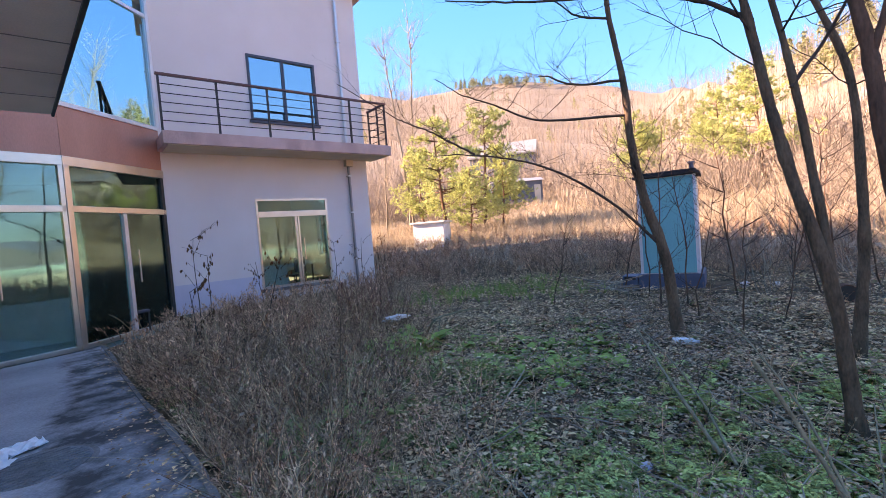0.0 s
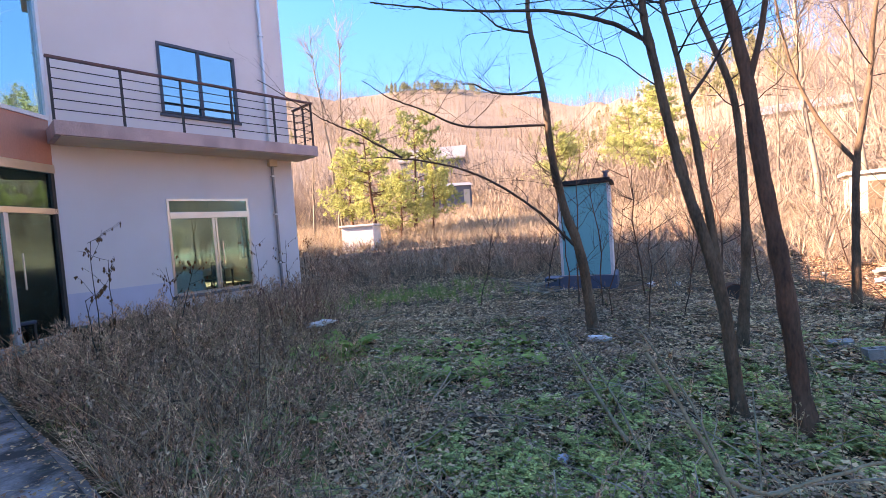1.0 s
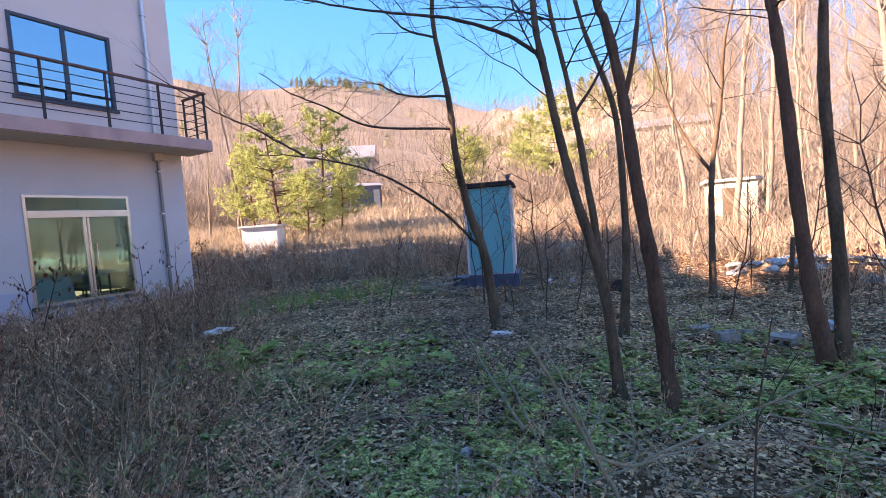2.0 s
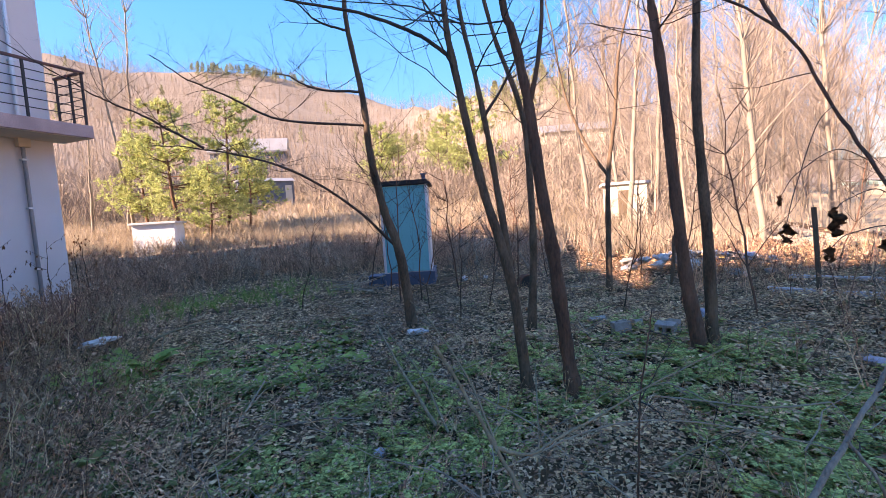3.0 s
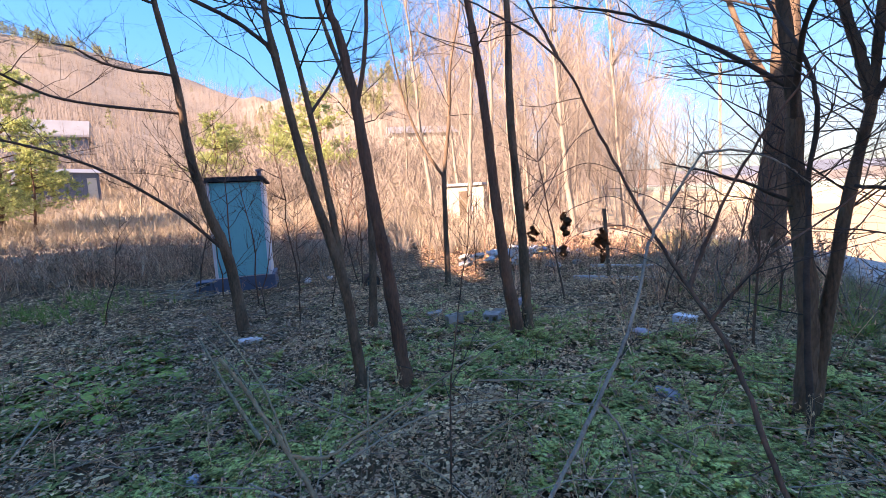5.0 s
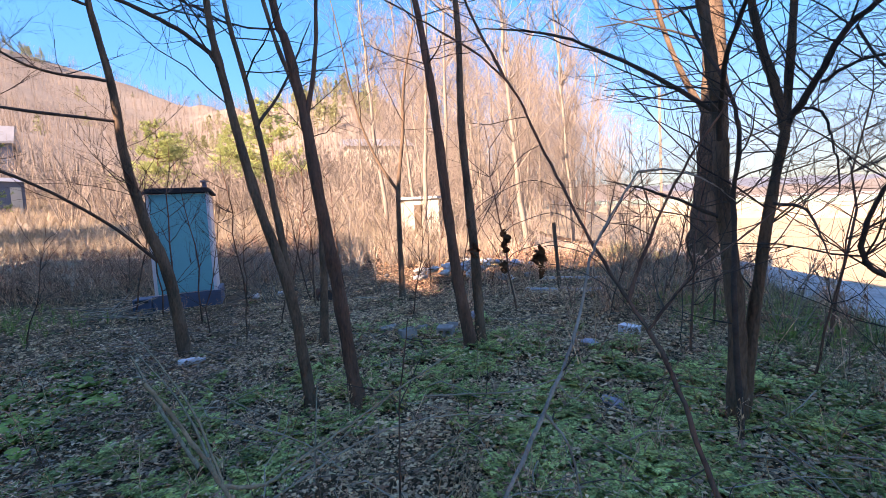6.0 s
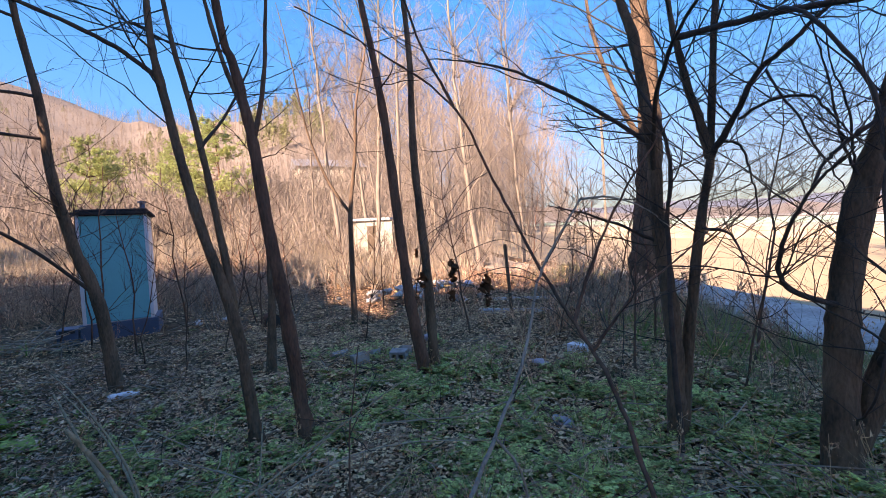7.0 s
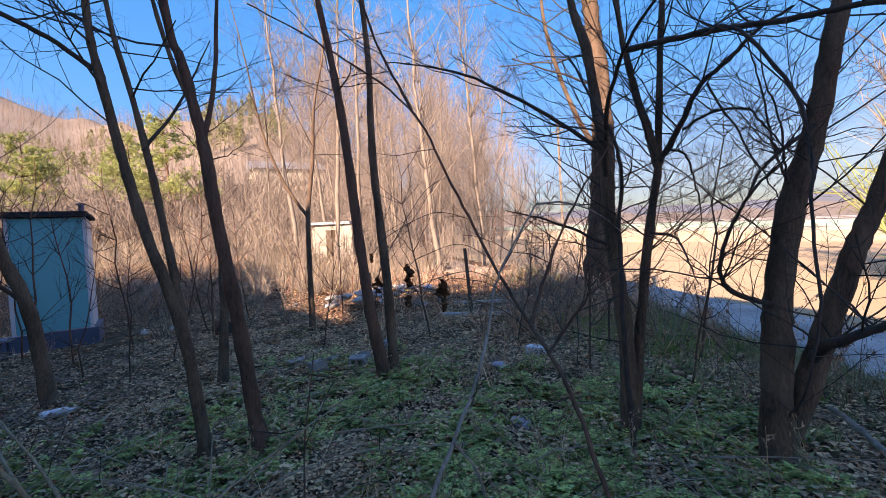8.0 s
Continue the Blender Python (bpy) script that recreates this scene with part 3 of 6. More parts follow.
def tube_bm(points, radius, sides=8):
    """A round bar along points, with closed ends."""
    v, t = tube(points, [radius] * len(points), sides)
    bm = bmesh.new()
    vs = [bm.verts.new(p) for p in v]
    for f in t:
        bm.faces.new([vs[i] for i in f])
    bm.faces.new(vs[:sides][::-1])
    bm.faces.new(vs[-sides:])
    return bm


def prism(outline, z0, z1):
    bm = bmesh.new()
    low = [bm.verts.new((x, y, z0)) for x, y in outline]
    high = [bm.verts.new((x, y, z1)) for x, y in outline]
    bm.faces.new(low[::-1])
    bm.faces.new(high)
    for i in range(len(low)):
        j = (i + 1) % len(low)
        bm.faces.new((low[i], low[j], high[j], high[i]))
    bmesh.ops.recalc_face_normals(bm, faces=bm.faces[:])
    return bm


BOARDBROWN = mat("brown_seam", (0.34, 0.28, 0.23), (0.26, 0.21, 0.17), 5, 0.7)
DARKFLOOR = mat("dark_green_floor", (0.17, 0.28, 0.265), (0.12, 0.2, 0.19), 2, 0.35)
build_building()


# ---- things behind the glass ----
def build_indoors():
    panel = part("leaning_panel", box(-1.1, 1.1, -0.02, 0.02, 0, 0.9, bevel=0.005), WHITE)
    panel.matrix_world = pose(-4.3, -0.2, BAYFLOOR + 0.012, -8, 0, 0)
    tagged(panel, "pale panel leaning inside the glazed lobby", "panel")
    panel = part("leaning_panel", box(-0.45, 0.45, -0.02, 0.02, 0, 0.85, bevel=0.005), WHITE)
    panel.matrix_world = pose(0.75, 1.1, FLOOR + 0.01, -14, 0, 12)
    tagged(panel, "pale panel leaning behind the glass door", "panel")
    for x, y, turn in ((-2.9, -0.5, 20), (1.5, 1.6, 200)):
        c = thing("desk_chair", "dark office chair standing indoors", "chair", (x, y, (BAYFLOOR if x < -2.08 else FLOOR) + 0.008), turn, "indoor chairs")
        part("seat", box(-0.23, 0.23, -0.22, 0.22, 0.43, 0.49, bevel=0.02), NAVY, c)
        part("backrest", box(-0.21, 0.21, 0.20, 0.25, 0.55, 1.0, bevel=0.02), NAVY, c)
        for lx, ly in ((-0.2, -0.19), (0.2, -0.19), (-0.2, 0.19), (0.2, 0.19)):
            part("leg", box(lx - 0.015, lx + 0.015, ly - 0.015, ly + 0.015, 0, 0.43), IRON, c)
    d = thing("desk", "plain pale desk standing indoors", "desk", (1.7, 2.6, FLOOR + 0.008), 0)
    part("desktop", box(-0.7, 0.7, -0.35, 0.35, 0.70, 0.74, bevel=0.006), WHITE, d)
    for lx in (-0.66, 0.66):
        for ly in (-0.31, 0.31):
            part("leg", box(lx - 0.02, lx + 0.02, ly - 0.02, ly + 0.02, 0, 0.70), IRON, d)


build_indoors()


# ---- paving ----
def build_patio():
    edge = [(-3.25, -16.5), (-3.20, -9.0), (-3.25, -7.9), (-3.33, -6.6), (-3.42, -4.6), (-3.45, -3.4), (-3.48, -2.6), (-3.55, -1.40)]
    rows = [(-6.2, -16.5), (-6.2, -9.0), (-6.2, -7.9), (-6.2, -6.6), (-6.2, -4.6), (-6.2, -3.4), (-6.2, -2.6), (-3.84, -1.66)]
    bm = prism(rows + edge[::-1], -0.14, 0.0)
    bmesh.ops.triangulate(bm, faces=bm.faces[:])
    for v in bm.verts:
        v.co.z += float(patio_z(v.co.y))
    tagged(part("patio", bm, CONCRETE, None), "stained grey concrete patio along the glazing", "pavement", kind="structure")
    bm = prism(edge + [(x + 0.05 + 0.012 * math.sin(y * 7), y) for x, y in edge[::-1]], -0.14, 0.012)
    bmesh.ops.triangulate(bm, faces=bm.faces[:])
    for v in bm.verts:
        v.co.z += float(patio_z(v.co.y))
    tagged(part("kerb", bm, CURB, None), "rough weathered concrete edging of the patio", "kerb", kind="structure")


build_patio()


def build_road():
    ob = part("road", prism(list(zip(ROAD_X, ROAD_NEAR)) + list(zip(ROAD_X, ROAD_FAR))[::-1], -0.35, 0.06), ROADC, None)
    tagged(ob, "narrow pale concrete farm road", "road", kind="structure")


build_road()


# ---- toilet booth ----
ROOFDARK = mat("dark_roof_felt", (0.05, 0.048, 0.05), (0.035, 0.033, 0.035), 5, 0.95, spec=0.1)
def build_booth():
    b = thing("toilet_booth", "turquoise portable toilet booth with slate-blue base", "toilet booth", (5.59, -8.16, 0.0), 19.0)
    # local: front face on x = 0, looking to -x; y across
    w, d = 0.545, 1.15
    base = part("base", box(-0.05, d + 0.05, -w - 0.06, w + 0.05, -0.1, 0.30, bevel=0.015), SLATE, b, "slate-blue plinth")
    part("step_box", box(-0.12, 0.30, w + 0.06, w + 0.36, -0.05, 0.28, bevel=0.02), SLATE, base)
    # dark block stands in for the shaded hollow of the step box
    part("step_opening_shade", box(-0.125, 0.2, w + 0.10, w + 0.32, 0.20, 0.26), DARK, base)
    part("body", box(0.0, d, -w + 0.02, w - 0.02, 0.302, 2.27), WHITE, b, "dull white side walls")
    part("door", box(-0.022, -0.002, -w + 0.06, w - 0.06, 0.32, 2.26, bevel=0.004), TEAL, b, "faded turquoise door panel")
    for s in (-1, 1):
        part("corner_trim", box(-0.025, 0.04, s * (w - 0.03) - 0.028, s * (w - 0.03) + 0.028, 0.302, 2.28, bevel=0.005), WHITE, b)
    roof = part("roof", box(-0.09, d + 0.06, -w - 0.06, w + 0.06, 2.282, 2.33, bevel=0.008), ROOFDARK, b, "dark flat roof lip")
    part("roof_top", box(-0.03, d + 0.01, -w - 0.01, w + 0.01, 2.33, 2.385, bevel=0.02), ROOFDARK, roof)
    vent = part("vent_pipe", tube_bm([(0.25, -w + 0.08, 2.34), (0.25, -w + 0.08, 2.51)], 0.045, 12), SLATE, roof)
    part("vent_cap", tube_bm([(0.25, -w + 0.08, 2.51), (0.25, -w + 0.08, 2.54)], 0.075, 12), SLATE, vent)
    part("handle", box(-0.05, -0.022, w - 0.14, w - 0.11, 1.15, 1.30, bevel=0.004), DARK, b)


build_booth()


# ---- trees of the yard ----
def build_tree(label, stems, seed, limbs=(), bark=BARK, twig=TWIG, shoots=10, reach=0.9, start=0.45, top=2.2, thick=0.0105, group="yard trees", depth=2):
    """stems and limbs: lists of (places, first radius, last radius). Shoots are the fine branches on both."""
    rng = np.random.default_rng(seed)
    base = stems[0][0][0]
    root = thing("tree", label, "tree", (base[0], base[1], 0), 0, group)
    off = np.array((base[0], base[1], 0.0))
    fine = []
    for k, (pts, r0, r1) in enumerate(list(stems) + list(limbs)):
        pts = np.array(pts, float) - off
        limb = k >= len(stems)
        if k == 0:
            pts[0, 2] = float(land(base[0], base[1])) - 0.12
        if not limb:
            up = pts[-1] - pts[-2]
            up = up / np.linalg.norm(up) * 0.6 + np.array([0, 0, 0.5])
            ext = [pts[-1] + up / np.linalg.norm(up) * top * s + rng.normal(0, 0.06, 3) for s in (0.5, 1.0)]
            pts = np.concatenate([pts, ext])
        line = spline(pts, 7)
        line[1:] += np.cumsum(rng.normal(0, 0.004, (len(line) - 1, 3)), 0) * (1 if limb else 0.4)
        rad = np.linspace(r0, r1 * (0.6 if limb else 0.35), len(line)) * (1 + 0.05 * rng.normal(0, 1, len(line)))
        if k == 0:
            rad[:4] *= (1.4, 1.2, 1.1, 1.03) if r0 < 0.2 else (1.15, 1.08, 1.04, 1.0)
        v, t = tube(line, rad, 14 if r0 > 0.05 else 7)
        if r0 > 0.03:
            c = np.repeat(line, len(v) // len(line), 0)
            v = c + (v - c) * (1 + 0.05 * np.sin(v[:, 2:3] * 17 + v[:, 0:1] * 50) + rng.normal(0, 0.025, (len(v), 1)))
        arrays("limb" if limb else "trunk" if k == 0 else "stem", v, t, bark if not limb else twig, root, smooth=True)
        for _ in range(int(shoots * (0.8 if limb else 1))):
            s = rng.uniform(0.15 if limb else start, 0.98)
            i = int(s * (len(line) - 1))
            a = rng.uniform(0, 2 * math.pi)
            way = np.array([math.cos(a), math.sin(a), rng.uniform(0.0, 1.0)])
            big = min(thick, rad[i] * 0.5)
            fine += twigs(line[i], way, reach * rng.uniform(0.5, 1.25) * (0.6 if limb else 1), big * rng.uniform(0.6, 1.0), rng, depth, 3 + (depth > 2), droop=rng.uniform(0, 0.12))
    if fine:
        v, t = join(fine)
        tagged(arrays("twig_crown", v, t, twig, root, "fine bare twigs", smooth=True), kind="stuff")
    return root


build_tree("slender leaning bare tree with long arching limbs", [([(1.94, -9.88, 0), (1.89, -9.78, 1.02), (1.82, -9.63, 1.64), (1.76, -9.52, 2.39), (1.73, -9.48, 3.18), (1.66, -9.36, 4.3)], 0.072, 0.032)], 3, [
    ([(1.85, -9.72, 1.18), (1.44, -9.37, 1.71), (0.94, -8.97, 2.14), (0.44, -8.67, 2.33), (-0.03, -8.46, 2.41), (-0.46, -8.34, 2.40)], 0.020, 0.007),
    ([(0.05, -8.47, 2.41), (-0.18, -8.33, 2.58), (-0.43, -8.30, 2.68), (-0.72, -8.25, 2.77), (-0.94, -8.25, 2.85), (-1.5, -8.1, 3.15)], 0.014, 0.006),
    ([(1.74, -9.50, 2.79), (0.98, -8.76, 2.85), (0.47, -8.49, 3.04), (0.05, -8.37, 3.14), (-0.33, -8.32, 3.28)], 0.018, 0.007),
    ([(1.73, -9.48, 3.22), (1.31, -9.08, 3.24), (1.01, -8.90, 3.34), (0.79, -8.85, 3.32)], 0.018, 0.008),
    ([(1.67, -9.38, 4.0), (1.38, -9.13, 4.08), (1.16, -8.99, 4.24), (0.7, -8.7, 4.6)], 0.017, 0.006)], shoots=18, reach=0.95, start=0.35, thick=0.007)
build_tree("twin-stemmed bare tree leaning over green ground cover", [
    ([(-0.00, -11.79, 0.07), (-0.02, -11.70, 0.93), (-0.07, -11.53, 1.68), (-0.10, -11.44, 2.19), (-0.12, -11.35, 2.76), (-0.14, -11.31, 3.20)], 0.048, 0.038),
    ([(-0.02, -11.71, 0.88), (-0.00, -11.64, 1.55), (-0.03, -11.57, 2.13), (-0.06, -11.50, 2.62), (-0.09, -11.42, 3.11)], 0.031, 0.024)], 5, [
    ([(-0.12, -11.33, 2.78), (-0.35, -11.08, 2.97), (-0.67, -10.76, 3.07), (-1.13, -10.36, 3.08), (-1.65, -10.05, 3.08)], 0.018, 0.007),
    ([(-0.06, -11.54, 2.27), (0.18, -11.78, 2.75), (0.32, -11.93, 3.22)], 0.014, 0.006)], shoots=7, start=0.5)
build_tree("bare tree with smooth reddish-brown trunk", [([(0.03, -12.16, 0), (0.02, -12.07, 0.82), (0.0, -11.96, 1.7), (-0.01, -11.89, 2.41), (-0.02, -11.81, 2.9), (-0.04, -11.74, 3.16)], 0.058, 0.048),
    ([(-0.01, -11.90, 2.3), (0.02, -12.0, 2.75), (0.05, -12.05, 3.3)], 0.022, 0.014)], 8, bark=BARK_RED, shoots=6, start=0.55)
build_tree("grey bare tree standing behind a twin-stemmed one", [([(2.02, -11.48, 0), (2.04, -11.56, 0.94), (2.04, -11.56, 1.73), (2.03, -11.50, 2.72), (1.97, -11.22, 3.7)], 0.055, 0.03)], 9, shoots=10)
build_tree("straight bare tree paired with a close neighbour", [([(1.30, -13.29, 0), (1.32, -13.14, 0.96), (1.34, -13.04, 2.24), (1.34, -12.96, 3.09), (1.35, -12.90, 3.54)], 0.068, 0.05)], 11, bark=BARK_RED, shoots=8, start=0.5)
build_tree("upright bare tree paired with a close neighbour", [([(1.40, -13.39, 0), (1.41, -13.37, 1.06), (1.42, -13.30, 2.39), (1.42, -13.32, 3.49)], 0.060, 0.045)], 12, shoots=8, start=0.5)
build_tree("thin forked bare sapling by the rubbish heap", [([(4.78, -12.44, 0), (4.78, -12.46, 1.0), (4.78, -12.49, 2.03), (4.78, -12.63, 3.01), (4.77, -12.72, 4.07)], 0.055, 0.02),
    ([(4.78, -12.49, 2.03), (4.80, -12.10, 2.7), (4.82, -11.8, 3.6)], 0.032, 0.015)], 13, shoots=9, reach=1.1, start=0.4)
build_tree("many-stemmed bare tree wound with dead vines", [
    ([(-0.77, -14.81, 0), (-0.78, -14.81, 0.72), (-0.74, -14.76, 1.48), (-0.72, -14.74, 2.06), (-0.68, -14.67, 2.82), (-0.62, -14.59, 3.25)], 0.062, 0.05),
    ([(-0.76, -14.86, 0.05), (-0.79, -14.93, 0.79), (-0.85, -15.00, 1.54), (-0.90, -15.05, 1.99)], 0.046, 0.040),
    ([(-0.90, -15.05, 1.97), (-0.88, -14.99, 2.22), (-0.85, -14.92, 2.51), (-0.84, -14.87, 2.76), (-0.83, -14.82, 3.06)], 0.036, 0.026)], 14, [
    ([(-0.90, -15.05, 1.98), (-1.06, -15.09, 2.19), (-1.21, -15.13, 2.41), (-1.39, -15.20, 2.53), (-1.54, -15.25, 2.62), (-1.70, -15.32, 2.68)], 0.024, 0.012),
    ([(-0.95, -15.07, 2.07), (-1.08, -15.11, 2.04), (-1.17, -15.13, 1.87), (-1.21, -15.12, 1.70), (-1.23, -15.12, 1.54)], 0.010, 0.006),
    ([(-1.08, -15.11, 2.19), (-1.29, -15.18, 2.24), (-1.51, -15.23, 2.19), (-1.61, -15.25, 2.05), (-1.75, -15.29, 1.85)], 0.011, 0.007),
    ([(-1.26, -15.14, 2.44), (-1.41, -15.15, 2.14), (-1.57, -15.15, 1.86), (-1.67, -15.17, 1.67)], 0.008, 0.005),
    ([(-1.01, -14.65, 0.0), (-1.02, -14.61, 0.9), (-0.94, -14.66, 1.5), (-1.06, -14.60, 2.0), (-0.97, -14.5, 2.4), (-0.7, -14.5, 2.8)], 0.020, 0.012),
    ([(-0.73, -14.74, 1.9), (-1.1, -14.5, 2.3), (-1.6, -14.3, 2.55), (-2.1, -14.2, 2.6)], 0.020, 0.006),
    ([(-0.72, -14.74, 2.1), (-0.6, -14.2, 2.5), (-0.5, -13.7, 2.75), (-0.5, -13.2, 2.8)], 0.018, 0.006),
    ([(-0.74, -14.76, 1.4), (-0.7, -14.3, 1.6), (-0.8, -13.9, 1.7)], 0.014, 0.005),
    ([(-0.85, -15.0, 1.5), (-1.2, -14.9, 1.45), (-1.45, -14.8, 1.2)], 0.013, 0.005)], shoots=17, reach=1.0, start=0.2, thick=0.0075)
build_tree("stout bare tree forking low above the ground", [
    ([(-1.48, -15.32, 0), (-1.50, -15.34, 0.67), (-1.51, -15.35, 1.04), (-1.58, -15.40, 1.62), (-1.68, -15.48, 2.07), (-1.75, -15.52, 2.46), (-1.83, -15.57, 2.9)], 0.096, 0.082),
    ([(-1.49, -15.38, 0.15), (-1.57, -15.52, 0.62), (-1.68, -15.60, 1.08), (-1.77, -15.66, 1.44), (-1.86, -15.72, 1.75), (-2.0, -15.8, 2.4)], 0.082, 0.062)], 15, [
    ([(-1.23, -14.53, 2.63), (-1.55, -14.84, 2.62), (-1.86, -15.05, 2.55), (-2.16, -15.21, 2.48), (-2.6, -15.5, 2.3)], 0.019, 0.02),
    ([(-1.55, -14.83, 2.60), (-1.92, -14.61, 2.46), (-2.11, -14.70, 2.13), (-2.19, -14.70, 1.84), (-2.22, -14.66, 1.67), (-2.26, -14.62, 1.14), (-2.20, -14.60, 0.80), (-2.05, -14.75, 0.62)], 0.0105, 0.008),
    ([(-1.52, -15.28, 1.03), (-1.47, -15.06, 1.14), (-1.53, -14.94, 1.32), (-1.66, -14.90, 1.58), (-1.82, -14.88, 1.77), (-1.98, -14.85, 1.88)], 0.018, 0.008),
    ([(-1.59, -15.36, 1.75), (-1.58, -15.29, 2.01), (-1.57, -15.22, 2.24), (-1.56, -15.14, 2.46), (-1.57, -15.09, 2.70)], 0.009, 0.005),
    ([(-1.58, -15.35, 1.76), (-1.60, -15.30, 2.04), (-1.59, -15.23, 2.30), (-1.60, -15.18, 2.57)], 0.008, 0.005),
    ([(-1.72, -15.39, 2.06), (-1.64, -15.21, 1.91), (-1.60, -15.11, 1.79), (-1.58, -15.03, 1.61), (-1.56, -14.95, 1.46)], 0.013, 0.008),
    ([(-1.66, -15.40, 0.72), (-1.87, -15.27, 0.87), (-2.08, -15.28, 0.99), (-2.4, -15.3, 1.1)], 0.035, 0.02)], shoots=15, reach=1.15, start=0.3, thick=0.008)
build_tree("thick-trunked old tree beside the farm road", [([(3.62, -17.53, 0), (3.59, -17.57, 0.87), (3.49, -17.71, 2.5), (3.47, -17.74, 4.06), (3.6, -17.7, 5.5)], 0.27, 0.2),
    ([(3.5, -17.7, 2.8), (3.75, -17.3, 3.8), (4.0, -17.0, 5.2)], 0.055, 0.03)], 16, shoots=7, reach=2.2, start=0.5, top=3.0, thick=0.026, depth=3)


# ---- low branches and fallen sticks ----
def build_branch(name, label, lines, seed, material, shoots=6, reach=0.35, group=""):
    rng = np.random.default_rng(seed)
    base = lines[0][0][0]
    off = np.array(base, float)
    root = thing(name, label, "branch", tuple(base), 0, group)
    fine = []
    for k, (pts, r0, r1) in enumerate(lines):
        line = spline(np.array(pts, float) - off, 8)
        line[1:-1] += rng.normal(0, min(0.003, r0 * 0.2), (len(line) - 2, 3))
        rad = np.linspace(r0, r1, len(line)) * (1 + 0.07 * rng.normal(0, 1, len(line)))
        v, t = tube(line, rad, 8)
        arrays("stem" if k == 0 else "side_branch", v, t, material, root, smooth=True)
        for _ in range(shoots):
            i = rng.integers(2, len(line) - 1)
            fine += twigs(line[i], rng.normal(0, 1, 3) + np.array([0, 0, 0.3]), reach * rng.uniform(0.4, 1.3), 0.0035, rng, 1, 3)
    if fine:
        v, t = join(fine)
        tagged(arrays("twig_crown", v, t, TWIG, root, smooth=True), kind="stuff")


build_branch("dead_branch", "silvery barkless dead branch rising from the undergrowth", [
    ([(-2.25, -12.55, 0.02), (-1.97, -12.99, 0.52), (-1.71, -13.33, 0.95), (-1.54, -13.50, 1.30), (-1.49, -13.62, 1.48), (-1.41, -13.81, 1.70)], 0.0095, 0.005),
    ([(-1.41, -13.81, 1.70), (-1.27, -14.07, 1.71), (-1.16, -14.36, 1.64), (-1.04, -14.61, 1.52)], 0.007, 0.003),
    ([(-1.86, -13.15, 0.72), (-1.80, -13.28, 0.5), (-1.78, -13.35, 0.05)], 0.006, 0.004)], 31, SILVER, 3, 0.25)
build_branch("arching_branch", "dark arching sapling stem with thin side shoots", [
    ([(-2.15, -13.85, 0.0), (-1.95, -13.80, 0.40), (-1.70, -13.77, 0.82), (-1.44, -13.70, 1.10), (-1.22, -13.60, 1.42), (-0.98, -13.45, 1.92), (-0.87, -13.25, 2.37), (-0.50, -12.80, 2.86), (-0.22, -12.3, 3.25)], 0.0125, 0.005),
    ([(-1.47, -13.71, 1.06), (-1.41, -13.83, 1.29), (-1.42, -14.03, 1.69), (-1.5, -14.3, 2.1)], 0.011, 0.004),
    ([(-0.88, -13.27, 2.35), (-0.82, -13.1, 2.75), (-0.85, -12.95, 3.2)], 0.010, 0.005),
    ([(-1.60, -13.74, 0.95), (-1.62, -13.95, 1.2), (-1.60, -14.2, 1.35), (-1.5, -14.5, 1.5)], 0.008, 0.003)], 32, BARK_RED, 7, 0.5)
build_branch("forked_branch", "bare broken forked branch leaning over green weeds", [
    ([(-2.44, -11.97, 1.16), (-2.43, -12.04, 1.04), (-2.45, -12.14, 0.88), (-2.49, -12.22, 0.77), (-2.57, -12.32, 0.61), (-2.62, -12.75, 0.02)], 0.0052, 0.007),
    ([(-2.45, -12.14, 0.88), (-2.39, -12.22, 0.84), (-2.30, -12.29, 0.85), (-2.14, -12.42, 0.87), (-1.98, -12.57, 0.91), (-1.80, -12.82, 0.99)], 0.0056, 0.0026),
    ([(-2.45, -12.14, 0.89), (-2.35, -12.04, 1.03), (-2.25, -11.90, 1.16), (-2.15, -11.77, 1.23)], 0.004, 0.0015)], 33, SILVERBROWN, 0)
build_branch("fallen_branch", "pale bent dry stalk lying over green weeds", [([(-0.37, -12.68, 0.22), (-0.44, -12.95, 0.24), (-0.45, -13.33, 0.23), (-0.32, -13.69, 0.24)], 0.006, 0.005), ([(-0.32, -13.69, 0.24), (-0.59, -13.74, 0.2), (-0.40, -14.0, 0.26), (-0.69, -14.1, 0.1)], 0.004, 0.002)], 39, STRAW, 2, 0.25)
build_branch("fallen_branch", "thin pale stick resting on green weeds", [([(-1.23, -12.66, 0.2), (-0.99, -12.92, 0.24), (-0.72, -13.22, 0.22)], 0.005, 0.003)], 40, SILVERBROWN, 2, 0.2)
build_branch("dry_stalk", "thin dark upright dry stalk", [([(-1.58, -12.52, 0.0), (-1.56, -12.54, 0.4), (-1.53, -12.56, 0.7), (-1.47, -12.62, 1.06)], 0.006, 0.0025)], 34, BARK_RED, 9, 0.25)
build_branch("fallen_branch", "bare pale stick resting on the weeds", [([(-1.45, -11.85, 0.18), (-1.16, -12.37, 0.34), (-1.03, -12.86, 0.36), (-0.85, -13.5, 0.20)], 0.006, 0.003)], 35, STRAW, 2, 0.2)
